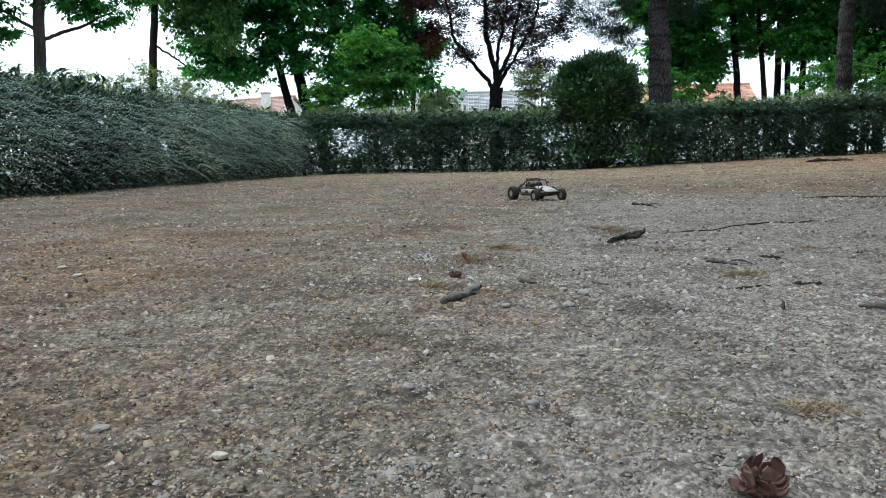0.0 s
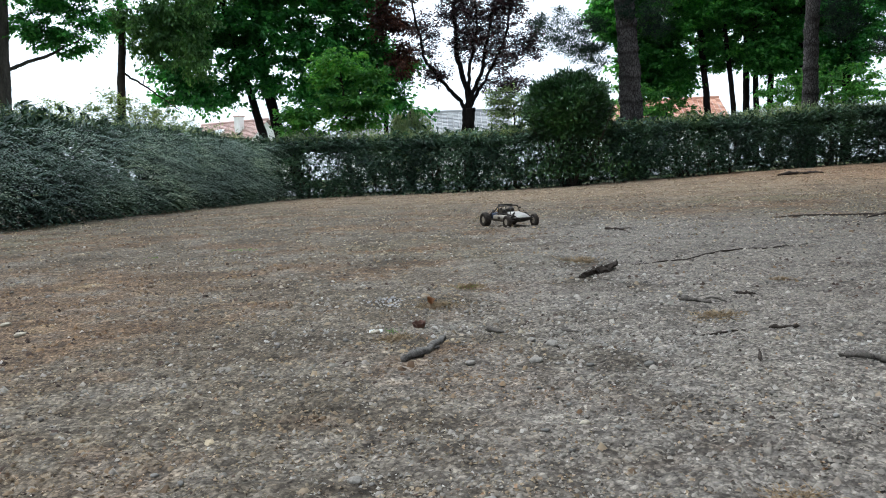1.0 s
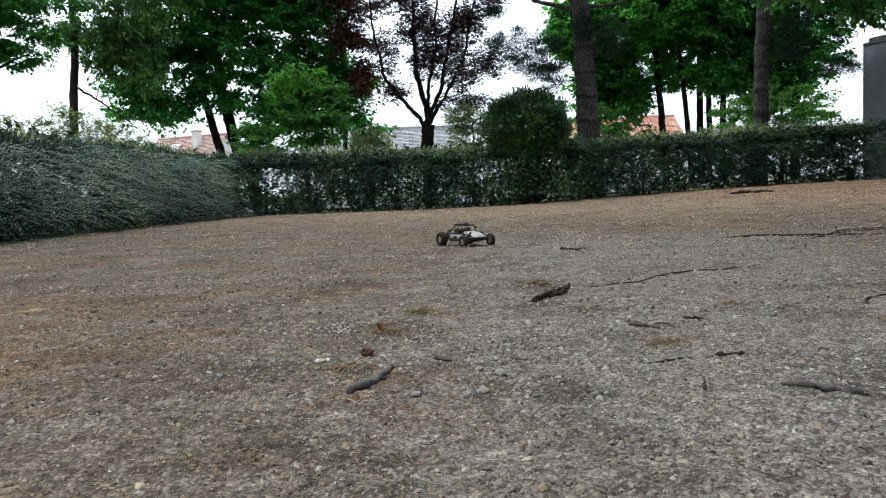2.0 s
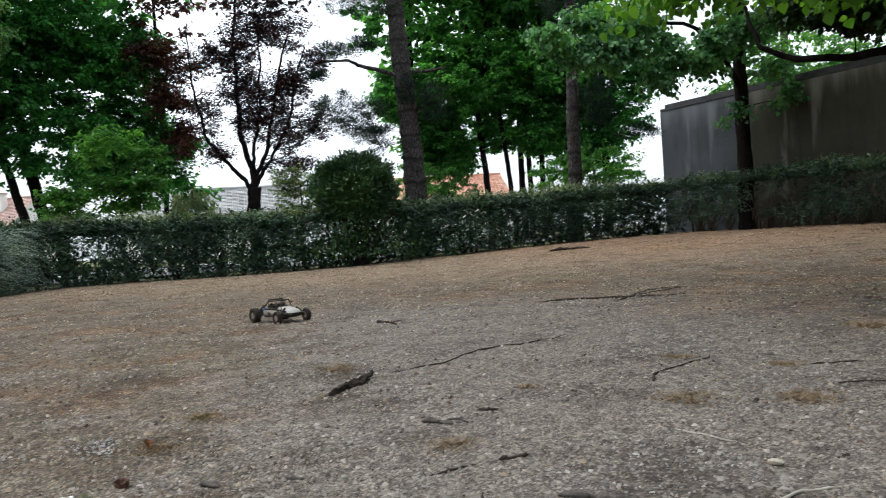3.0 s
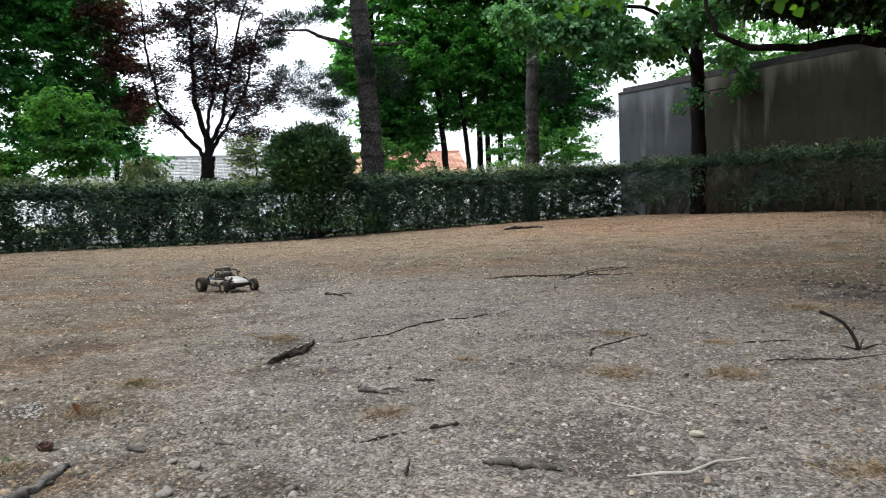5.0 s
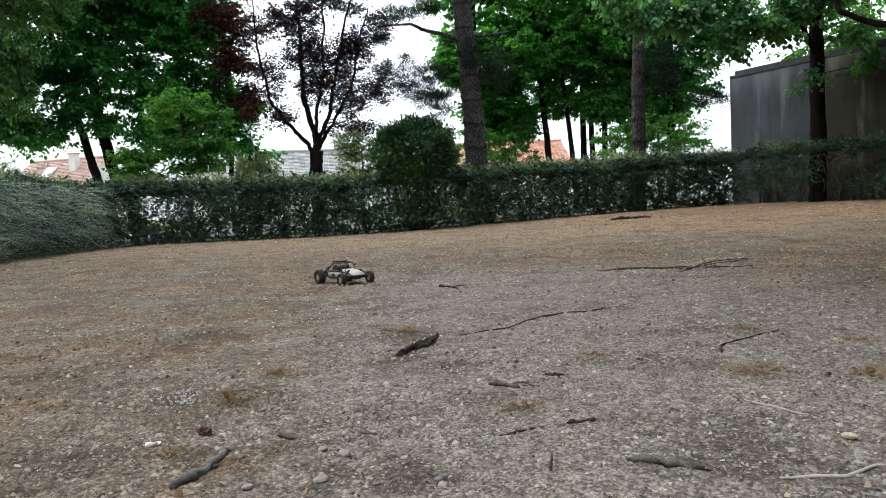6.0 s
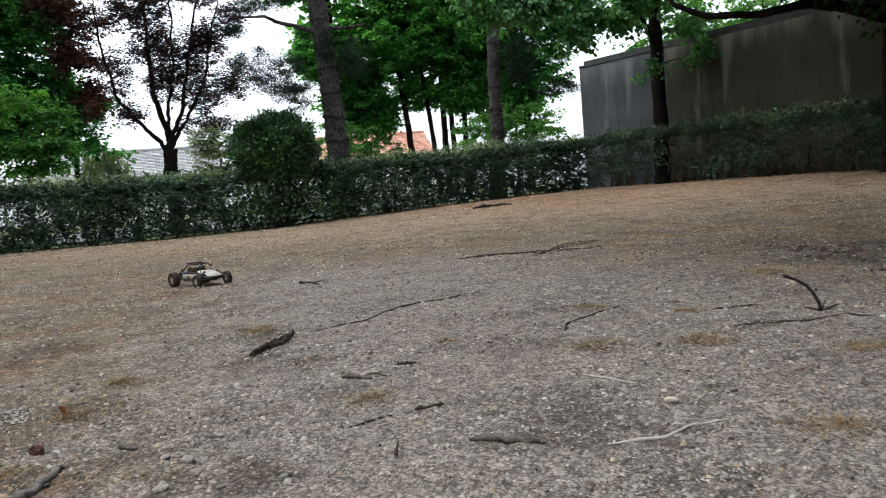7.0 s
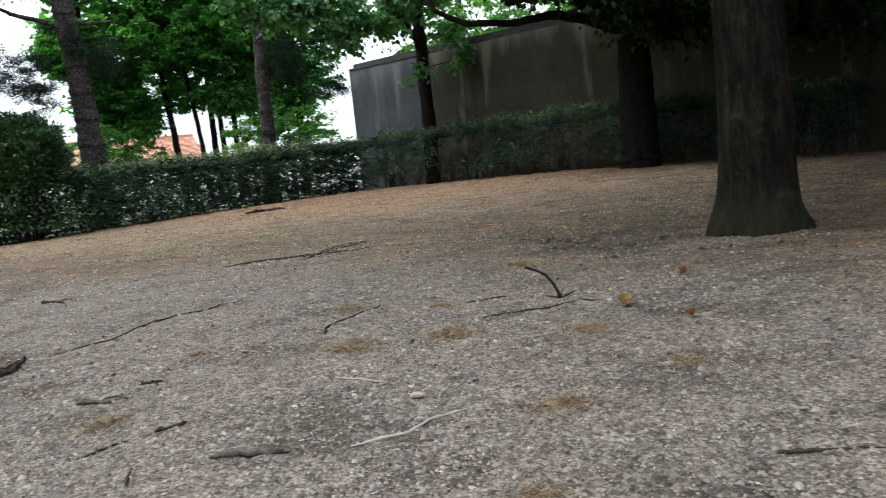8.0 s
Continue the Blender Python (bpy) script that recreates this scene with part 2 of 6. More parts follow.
def pine_bark():
    """Grey plates split by dark cracks, with darker rings where whorls of branches were."""
    m, nt, b = shader("bark_pine", 0.95, 0.0, 0.2)
    coord = nt.nodes.new("ShaderNodeTexCoord").outputs["Object"]
    mp = nt.nodes.new("ShaderNodeMapping")
    mp.inputs["Scale"].default_value = (1, 1, 0.4)
    nt.links.new(coord, mp.inputs[0])
    vor = nt.nodes.new("ShaderNodeTexVoronoi")
    vor.feature = "DISTANCE_TO_EDGE"
    vor.inputs["Scale"].default_value = 30
    nt.links.new(mp.outputs[0], vor.inputs["Vector"])
    fine, big = noise_tex(nt, 60, 4, 0.7, coord), noise_tex(nt, 5, 4, 0.6, coord)
    col = ramp(nt, maths(nt, "ADD", maths(nt, "MULTIPLY", fine, 0.6), maths(nt, "MULTIPLY", big, 0.4)), [(0.35, (0.04, 0.035, 0.033)), (0.65, (0.14, 0.125, 0.12))])
    crack = step(nt, vor.outputs["Distance"], 0.0, 0.16)
    col = mix(nt, crack, (0.026, 0.022, 0.020), col)
    sep = nt.nodes.new("ShaderNodeSeparateXYZ")
    nt.links.new(coord, sep.inputs[0])
    ring = maths(nt, "MODULO", maths(nt, "ADD", sep.outputs[2], maths(nt, "MULTIPLY", big, 0.12)), 0.42)
    near = step(nt, maths(nt, "ABSOLUTE", maths(nt, "SUBTRACT", ring, 0.2)), 0.05, 0.0)
    col = mix(nt, maths(nt, "MULTIPLY", near, 0.65), col, (0.015, 0.013, 0.012))
    nt.links.new(col, b.inputs["Base Color"])
    bump(nt, b, maths(nt, "ADD", maths(nt, "MULTIPLY", crack, 0.7), maths(nt, "MULTIPLY", fine, 0.4)), 1.0, 0.03)
    return m


M_BARKPINE = pine_bark()
M_BARKDARK = mottled("bark_dark", (0.02, 0.016, 0.013), (0.075, 0.06, 0.05), 9, 0.95, 0.8, 0.02, stretch=(1, 1, 0.3), spec=0.15)


def mossy_bark():
    """Dark ridged bark, lichen patches, moss low on the foot."""
    m, nt, b = shader("mossy_bark", 0.95, 0.0, 0.05)
    coord = nt.nodes.new("ShaderNodeTexCoord").outputs["Object"]
    mp = nt.nodes.new("ShaderNodeMapping")
    mp.inputs["Scale"].default_value = (1, 1, 0.22)
    nt.links.new(coord, mp.inputs[0])
    ridges, fine, lichen = noise_tex(nt, 26, 5, 0.65, mp.outputs[0]), noise_tex(nt, 90, 4, 0.7, mp.outputs[0]), noise_tex(nt, 9, 5, 0.7, coord)
    both = maths(nt, "ADD", maths(nt, "MULTIPLY", ridges, 0.65), maths(nt, "MULTIPLY", fine, 0.35))
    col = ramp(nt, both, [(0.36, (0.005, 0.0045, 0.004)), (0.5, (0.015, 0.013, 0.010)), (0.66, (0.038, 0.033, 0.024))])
    col = mix(nt, maths(nt, "MULTIPLY", step(nt, lichen, 0.58, 0.68), 0.35), col, (0.06, 0.062, 0.05))
    sep = nt.nodes.new("ShaderNodeSeparateXYZ")
    nt.links.new(coord, sep.inputs[0])
    foot = step(nt, maths(nt, "ADD", sep.outputs[2], maths(nt, "MULTIPLY", lichen, 0.35)), 0.42, 0.22)
    col = mix(nt, maths(nt, "MULTIPLY", foot, 0.4), col, (0.04, 0.043, 0.026))
    nt.links.new(col, b.inputs["Base Color"])
    bump(nt, b, both, 1.0, 0.03)
    return m


M_BARKNEAR = mossy_bark()
M_STICK = mottled("weathered_stick", (0.022, 0.018, 0.015), (0.17, 0.15, 0.13), 60, 0.9, 0.8, 0.003, stretch=(1, 1, 1), spec=0.15)
M_STICKGREY = mottled("grey_stick", (0.016, 0.013, 0.011), (0.19, 0.175, 0.16), 48, 0.9, 0.8, 0.003, spec=0.15)
M_STICKDARK = mottled("dark_twig", (0.014, 0.011, 0.009), (0.065, 0.05, 0.04), 70, 0.9, 0.6, 0.002, spec=0.15)
M_STICKPALE = mottled("peeled_stick", (0.26, 0.23, 0.19), (0.46, 0.43, 0.37), 50, 0.8, 0.3, 0.001)
M_ROCK = mottled("stone", (0.14, 0.125, 0.105), (0.34, 0.31, 0.27), 45, 0.9, 0.6, 0.004)
M_ROCKPALE = mottled("pale_stone", (0.26, 0.22, 0.15), (0.50, 0.45, 0.36), 40, 0.85, 0.6, 0.004)
M_CONE = mottled("cone_scale", (0.022, 0.010, 0.007), (0.15, 0.070, 0.045), 60, 0.75, 0.4, 0.002)
M_HEDGE = leafy("hedge_leaf", [(0.013, 0.034, 0.020), (0.027, 0.066, 0.038), (0.045, 0.098, 0.054), (0.088, 0.16, 0.095)], 0.2, 0.42, 0.45)
M_HEDGELEFT = leafy("cotoneaster_leaf", [(0.014, 0.034, 0.021), (0.032, 0.066, 0.040), (0.060, 0.108, 0.070), (0.13, 0.20, 0.145)], 0.18, 0.40, 0.5)
# Shoot leaves lightened in colour to stand for sky light on them.
M_LITSHOOT = leafy("skylit_shoot_leaf", [(0.075, 0.125, 0.0875), (0.175, 0.25, 0.188), (0.338, 0.413, 0.35)], 0.2, 0.42, 0.5)
M_FRINGE = leafy("young_hedge_leaf", [(0.11, 0.16, 0.085), (0.18, 0.235, 0.13), (0.28, 0.33, 0.20)], 0.45, 0.45, 0.4)
M_HEDGESTEM = mottled("hedge_stem", (0.03, 0.022, 0.016), (0.11, 0.085, 0.065), 30, 0.9, 0.5, 0.004)
M_MAPLE = leafy("maple_leaf", [(0.022, 0.105, 0.028), (0.044, 0.20, 0.045), (0.095, 0.33, 0.075), (0.032, 0.145, 0.035)], 0.6)
M_LIME = leafy("young_maple_leaf", [(0.045, 0.165, 0.032), (0.085, 0.255, 0.05), (0.15, 0.34, 0.07), (0.06, 0.20, 0.04)], 0.6)
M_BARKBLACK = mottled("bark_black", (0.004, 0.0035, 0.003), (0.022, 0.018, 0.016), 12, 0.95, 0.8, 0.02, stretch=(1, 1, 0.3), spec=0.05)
M_PLUM = leafy("purple_leaf", [(0.014, 0.007, 0.011), (0.032, 0.014, 0.020), (0.066, 0.028, 0.034)], 0.35)
M_COPPER = leafy("copper_leaf", [(0.035, 0.014, 0.012), (0.070, 0.027, 0.020), (0.12, 0.050, 0.035)], 0.45)
M_LINDEN = leafy("blue_green_linden_leaf", [(0.040, 0.135, 0.045), (0.075, 0.22, 0.075), (0.145, 0.32, 0.13), (0.055, 0.165, 0.055)], 0.55)
M_NEEDLE = leafy("pine_needle", [(0.012, 0.026, 0.018), (0.024, 0.044, 0.030), (0.042, 0.068, 0.046)], 0.12, 0.9, 0.05)
M_POPLAR = leafy("poplar_leaf", [(0.036, 0.14, 0.034), (0.070, 0.25, 0.052), (0.135, 0.38, 0.085), (0.05, 0.18, 0.04)], 0.7)
M_LAUREL = leafy("laurel_leaf", [(0.0162, 0.0405, 0.0162), (0.0351, 0.0918, 0.0297), (0.0702, 0.155, 0.0486)], 0.2, 0.35, 0.5)
M_BIRCH = leafy("pale_leaf", [(0.048, 0.115, 0.036), (0.085, 0.19, 0.058), (0.135, 0.27, 0.09)], 0.55)
M_WILLOW = leafy("willow_leaf", [(0.16, 0.23, 0.10), (0.25, 0.33, 0.16), (0.34, 0.41, 0.23)], 0.62)
# Linden leaf with deep shade darkened into its colour.
M_SHADEDLINDEN = leafy("shaded_linden_leaf", [(0.010, 0.030, 0.008), (0.020, 0.055, 0.013), (0.036, 0.085, 0.020)], 0.3)
M_LIMETREE = leafy("linden_leaf", [(0.06, 0.18, 0.018), (0.112, 0.285, 0.03), (0.195, 0.42, 0.045), (0.0825, 0.217, 0.0225)], 0.55)
M_ROAD = mottled("pale_asphalt", (0.17, 0.17, 0.175), (0.25, 0.25, 0.255), 3, 0.9, 0.3, 0.004, fine=30)
M_PLASTER = mottled("house_plaster", (0.62, 0.60, 0.55), (0.78, 0.76, 0.72), 1.5, 0.9, 0.1, 0.003)
M_TILE = islands("clay_tile", [(0.33, 0.21, 0.18), (0.40, 0.27, 0.23), (0.46, 0.33, 0.28)], 0.85)
M_TILEORANGE = islands("orange_tile", [(0.36, 0.17, 0.11), (0.46, 0.24, 0.16), (0.50, 0.30, 0.21)], 0.85)
M_SLATE = islands("slate", [(0.20, 0.20, 0.20), (0.28, 0.28, 0.275), (0.34, 0.34, 0.33)], 0.8)
M_FRAME = mottled("white_paint", (0.66, 0.66, 0.64), (0.80, 0.80, 0.78), 4, 0.5, 0.1, 0.001)
M_RUBBER = mottled("tyre_rubber", (0.013, 0.011, 0.010), (0.055, 0.044, 0.035), 60, 0.85, 0.4, 0.002, spec=0.12)
M_BLACK = mottled("black_plastic", (0.012, 0.009, 0.008), (0.048, 0.038, 0.030), 40, 0.6, 0.15, 0.001, spec=0.25)
M_CREAM = mottled("cream_plastic", (0.15, 0.125, 0.09), (0.32, 0.285, 0.23), 25, 0.45, 0.1, 0.001)
M_METAL = mottled("scuffed_metal", (0.35, 0.35, 0.36), (0.62, 0.62, 0.63), 50, 0.35, 0.2, 0.001, metal=0.9)
M_WHITEPANEL = mottled("white_panel", (0.24, 0.22, 0.19), (0.46, 0.44, 0.40), 25, 0.4, 0.1, 0.001)
M_RIM = mottled("dusty_rim", (0.13, 0.105, 0.08), (0.34, 0.29, 0.225), 60, 0.5, 0.2, 0.001)
M_BLUE = mottled("blue_motor_can", (0.02, 0.03, 0.06), (0.05, 0.07, 0.11), 60, 0.4, 0.1, 0.001)
M_BRASS = mottled("brass", (0.35, 0.24, 0.09), (0.50, 0.36, 0.16), 60, 0.4, 0.1, 0.001, metal=0.8)


def glass_material():
    m, nt, b = shader("window_glass", 0.06, 0.0, 0.6)
    b.inputs["Base Color"].default_value = (0.05, 0.06, 0.07, 1)
    return m


M_GLASS = glass_material()


def wall_material(name, base, light):
    """Old render with run marks that start under the coping and run down."""
    m, nt, b = shader(name, 0.95, 0.0, 0.08)
    coord = nt.nodes.new("ShaderNodeTexCoord").outputs["Object"]
    mp = nt.nodes.new("ShaderNodeMapping")
    mp.inputs["Scale"].default_value = (1.0, 1.0, 0.10)
    nt.links.new(coord, mp.inputs[0])
    runs = noise_tex(nt, 2.6, 5, 0.6, mp.outputs[0])
    runs2 = noise_tex(nt, 9.0, 4, 0.6, mp.outputs[0])
    blot = noise_tex(nt, 0.8, 5, 0.65, coord)
    fine = noise_tex(nt, 45, 4, 0.7, coord)
    sep = nt.nodes.new("ShaderNodeSeparateXYZ")
    nt.links.new(coord, sep.inputs[0])
    # Pale band under the coping: run marks, plus painted light on the wall's top.
    top = step(nt, maths(nt, "ADD", sep.outputs[2], maths(nt, "MULTIPLY", runs, 1.6)), 3.0, 3.7)
    col = ramp(nt, blot, [(0.3, tuple(v * 0.55 for v in base)), (0.7, base)])
    col = mix(nt, maths(nt, "MULTIPLY", step(nt, runs2, 0.5, 0.7), 0.45), col, tuple(v * 0.4 for v in base))
    col = mix(nt, maths(nt, "MULTIPLY", step(nt, runs, 0.60, 0.70), 0.45), col, light)
    col = mix(nt, maths(nt, "MULTIPLY", top, 0.8), col, light)
    col = mix(nt, 0.5, col, ramp(nt, fine, [(0.3, (0.7, 0.7, 0.7)), (0.7, (1.15, 1.15, 1.15))]), "MULTIPLY")
    nt.links.new(col, b.inputs["Base Color"])
    bump(nt, b, fine, 0.4, 0.006)
    return m


M_WALLGREY = wall_material("grey_render", (0.105, 0.113, 0.122), (0.20, 0.21, 0.22))
M_WALLBROWN = wall_material("stained_render", (0.076, 0.073, 0.053), (0.27, 0.258, 0.218))
M_COPING = mottled("dark_coping", (0.025, 0.025, 0.025), (0.085, 0.083, 0.08), 6, 0.9, 0.4, 0.006)


# ---- mesh helpers ----
def lattice_noise(x, y, seed=0):
    """Smooth value noise between -1 and 1 on a unit lattice."""
    x, y = np.asarray(x, float), np.asarray(y, float)
    xi, yi = np.floor(x).astype(np.int64), np.floor(y).astype(np.int64)
    fx, fy = x - xi, y - yi
    fx, fy = fx * fx * (3 - 2 * fx), fy * fy * (3 - 2 * fy)

    def h(a, b):
        n = (a * 374761393 + b * 668265263 + seed * 974711) & 0x7FFFFFFF
        n = ((n ^ (n >> 13)) * 1274126177) & 0x7FFFFFFF
        return ((n ^ (n >> 16)) & 0xFFFF) / 32767.5 - 1

    return (h(xi, yi) * (1 - fx) + h(xi + 1, yi) * fx) * (1 - fy) + (h(xi, yi + 1) * (1 - fx) + h(xi + 1, yi + 1) * fx) * fy


def smooth(v):
    v = np.clip(v, 0, 1)
    return v * v * (3 - 2 * v)


def gz(x, y):
    """Height of the ground: level near by, a low rise towards the building, small lumps all over."""
    x, y = np.asarray(x, float), np.asarray(y, float)
    z = 0.2 * smooth((x - 1) / 8) * smooth((y - 2) / 7)
    z = z + 0.010 * lattice_noise(x * 1.1, y * 1.1, 1) + 0.006 * lattice_noise(x * 3.7, y * 3.7, 2)
    return z + 0.003 * lattice_noise(x * 11, y * 11, 3) + 0.002 * lattice_noise(x * 26, y * 26, 4)


def mesh_np(name, verts, faces, smooth_faces=False):
    """A mesh from an (n, 3) array and an (m, k) array of corners."""
    verts, faces = np.asarray(verts, np.float32), np.asarray(faces, np.int32)
    me = bpy.data.meshes.new(name)
    k = faces.shape[1]
    me.vertices.add(len(verts))
    me.vertices.foreach_set("co", verts.ravel())
    me.loops.add(faces.size)
    me.loops.foreach_set("vertex_index", faces.ravel())
    me.polygons.add(len(faces))
    me.polygons.foreach_set("loop_start", np.arange(0, faces.size, k, dtype=np.int32))
    if smooth_faces:
        me.polygons.foreach_set("use_smooth", np.ones(len(faces), bool))
    me.update(calc_edges=True)
    me.validate()
    return me


def part(name, data, material, parent=None, label="", smooth_faces=False):
    """Links a bmesh or a mesh as one object, under a thing or a part."""
    if isinstance(data, bmesh.types.BMesh):
        me = bpy.data.meshes.new(name)
        bmesh.ops.recalc_face_normals(data, faces=data.faces)
        if smooth_faces:
            for f in data.faces:
                f.smooth = True
        data.to_mesh(me)
        data.free()
        data = me
    if not data.materials:
        data.materials.append(material)
    ob = new(name, data)
    ob.parent = parent
    if label:
        ob["label"] = label
    return ob


def thing(name, label, category, m=None, group="", kind=""):
    ob = new(name)
    ob.empty_display_size = 0.1
    if m is not None:
        ob.matrix_world = m
    return tagged(ob, label, category, group, kind)


def tube(points, radii, sides=8, rough=0.0, rng=None, caps=True):
    """Vertices and quads of a tube along the points."""
    P = np.asarray(points, float)
    n = len(P)
    R = np.broadcast_to(np.asarray(radii, float), (n,))
    T = np.gradient(P, axis=0)
    T /= np.linalg.norm(T, axis=1)[:, None] + 1e-9
    up = np.array([0, 0, 1.0]) if abs(T[:, 2]).mean() < 0.8 else np.array([1.0, 0, 0])
    A = np.cross(T, up)
    A /= np.linalg.norm(A, axis=1)[:, None] + 1e-9
    B = np.cross(T, A)
    th = np.linspace(0, 2 * math.pi, sides, endpoint=False)
    rr = R[:, None] * np.ones(sides)
    if rough and rng is not None:
        rr = rr * (1 + rough * rng.standard_normal((n, sides)))
    V = P[:, None] + rr[..., None] * (np.cos(th)[None, :, None] * A[:, None] + np.sin(th)[None, :, None] * B[:, None])
    i, j = np.meshgrid(np.arange(n - 1), np.arange(sides), indexing="ij")
    j2 = (j + 1) % sides
    F = np.stack([i * sides + j, i * sides + j2, (i + 1) * sides + j2, (i + 1) * sides + j], -1).reshape(-1, 4)
    V = V.reshape(-1, 3)
    if caps:
        V = np.vstack([V, P[:1], P[-1:]])
        c0, c1 = n * sides, n * sides + 1
        k = np.arange(sides)
        k2 = (k + 1) % sides
        F = np.vstack([F, np.stack([np.full(sides, c0), k2, k, k], -1)[:, [0, 1, 2, 2]] * 0 + np.stack([np.full(sides, c0), k2, k, np.full(sides, c0)], -1),
                       np.stack([np.full(sides, c1), (n - 1) * sides + k, (n - 1) * sides + k2, np.full(sides, c1)], -1)])
    return V, F


def tubes_mesh(name, list_of):
    """One mesh from several (vertices, quads); the caps' doubled corners become triangles."""
    verts, faces, off = [], [], 0
    for V, F in list_of:
        verts.append(V)
        faces.append(F + off)
        off += len(V)
    F = np.vstack(faces)
    tri = F[:, 0] == F[:, 3]
    me = bpy.data.meshes.new(name)
    me.from_pydata(np.vstack(verts).tolist(), [], F[~tri].tolist() + F[tri][:, :3].tolist())
    me.polygons.foreach_set("use_smooth", np.ones(len(me.polygons), bool))
    me.update()
    return me


def bent(a, b, n, wobble, rng, sag=0.0):
    """A wandering line from a to b."""
    a, b = np.asarray(a, float), np.asarray(b, float)
    t = np.linspace(0, 1, n)[:, None]
    P = a + (b - a) * t
    off = np.cumsum(rng.standard_normal((n, 3)), 0) * wobble * np.linalg.norm(b - a) / n
    off -= off[:1]
    off -= t * off[-1:]
    P = P + off
    P[:, 2] -= sag * 4 * (t * (1 - t))[:, 0]
    return P


def unit(v):
    return v / (np.linalg.norm(v, axis=-1, keepdims=True) + 1e-9)


def leaf_arrays(C, D, N, length, width, fold=0.25):
    """Folded four-cornered leaves at C, along D, facing N."""
    D = unit(D)
    S = unit(np.cross(D, N))
    U = np.cross(S, D)
    L, W = np.broadcast_to(length, (len(C),))[:, None], np.broadcast_to(width, (len(C),))[:, None]
    base, tip = C, C + D * L - U * L * 0.12
    mid = C + D * L * 0.45
    left, right = mid + S * W * 0.5 + U * W * fold, mid - S * W * 0.5 + U * W * fold
    V = np.stack([base, left, tip, right], 1).reshape(-1, 3)
    k = np.arange(len(C))[:, None] * 4
    F = np.concatenate([k + [0, 2, 1], k + [0, 3, 2]], 1).reshape(-1, 3)
    return V, F


def box_bm(size, at=(0, 0, 0), bevel=0.0, bm=None, m=None):
    bm = bm or bmesh.new()
    r = bmesh.ops.create_cube(bm, size=1)
    bmesh.ops.scale(bm, vec=size, verts=r["verts"])
    if bevel:
        es = {e for v in r["verts"] for e in v.link_edges}
        q = bmesh.ops.bevel(bm, geom=list(es), offset=bevel, segments=2, affect="EDGES")
        vs = list({v for f in q["faces"] for v in f.verts} | {v for v in r["verts"] if v.is_valid})
    else:
        vs = r["verts"]
    if m is not None:
        bmesh.ops.transform(bm, matrix=m, verts=vs)
    bmesh.ops.translate(bm, vec=at, verts=vs)
    return bm


def prism_bm(outline, depth, axis="y", bm=None):
    """A solid from an outline of (a, b) pairs in the plane across the axis, with that depth, centred."""
    bm = bm or bmesh.new()
    def at(a, b, s):
        return {"y": (a, s, b), "x": (s, a, b), "z": (a, b, s)}[axis]
    lo = [bm.verts.new(at(a, b, -depth / 2)) for a, b in outline]
    hi = [bm.verts.new(at(a, b, depth / 2)) for a, b in outline]
    bm.faces.new(lo)
    bm.faces.new(list(reversed(hi)))
    for i in range(len(lo)):
        j = (i + 1) % len(lo)
        bm.faces.new((lo[j], lo[i], hi[i], hi[j]))
    return bm


# ---- ground ----
def build_ground():
    """One sheet out to the horizon: rings round the camera's start, closely set and crumbly where it looks."""
    rng = np.random.default_rng(5)
    fine = 1 / np.linspace(1 / 0.40, 1 / 9.0, 230)
    r = np.concatenate([[0.02, 0.12, 0.22, 0.30, 0.36], fine, 9.0 * 1.13 ** np.arange(1, 52)])
    th = np.concatenate([np.linspace(-37, 79, 600), np.linspace(79, 323, 62)[1:-1]])
    R, T = np.meshgrid(r, np.radians(th), indexing="ij")
    x, y = R * np.sin(T) - 0.02, R * np.cos(T) - 0.02
    near = (R > 0.38) * smooth((9.5 - R) / 2.5) * (np.arange(len(th)) < 599)[None]
    clump = smooth(0.55 + 0.6 * lattice_noise(x * 7, y * 7, 6) + 0.3 * lattice_noise(x * 19, y * 19, 7))
    grain = np.minimum(rng.gamma(1.1, 0.75, R.shape), 3.2) - 0.75
    z = gz(x, y) + near * (0.0007 * np.maximum(R, 0.5) ** 0.75 * grain * (0.55 + 0.9 * clump) + 0.0022 * lattice_noise(x * 55, y * 55, 8) + 0.0015 * lattice_noise(x * 120, y * 120, 9))
    n, m = len(r), len(th)
    V = np.stack([x, y, z], -1).reshape(-1, 3)
    i, j = np.meshgrid(np.arange(n - 1), np.arange(m), indexing="ij")
    F = np.stack([i * m + j, (i + 1) * m + j, (i + 1) * m + (j + 1) % m, i * m + (j + 1) % m], -1).reshape(-1, 4)
    centre = len(V)
    V = np.vstack([V, [[-0.02, -0.02, float(gz(-0.02, -0.02))]]])
    me = mesh_np("ground", V, F[:, ::-1], True)
    bm = bmesh.new()
    bm.from_mesh(me)
    bm.verts.ensure_lookup_table()
    for k in range(m):
        bm.faces.new((bm.verts[centre], bm.verts[(k + 1) % m], bm.verts[k])).smooth = True
    bm.to_mesh(me)
    bm.free()
    return tagged(part("ground", me, M_GROUND), "dry trampled park ground of gravel, dust and straw-coloured grass", "ground", kind="structure")


build_ground()


def build_road():
    x, y = np.meshgrid(np.linspace(-60, 60, 121), np.array([14.6, 16, 18, 20, 22, 24, 28]), indexing="ij")
    z = gz(x, y) + 0.03
    n = x.shape[1]
    V = np.stack([x, y, z], -1).reshape(-1, 3)
    i, j = np.meshgrid(np.arange(x.shape[0] - 1), np.arange(n - 1), indexing="ij")
    F = np.stack([i * n + j, (i + 1) * n + j, (i + 1) * n + j + 1, i * n + j + 1], -1).reshape(-1, 4)
    tagged(part("road", mesh_np("road", V, F, True), M_ROAD), "pale grey asphalt road behind the clipped hedge", "road", kind="structure")


build_road()

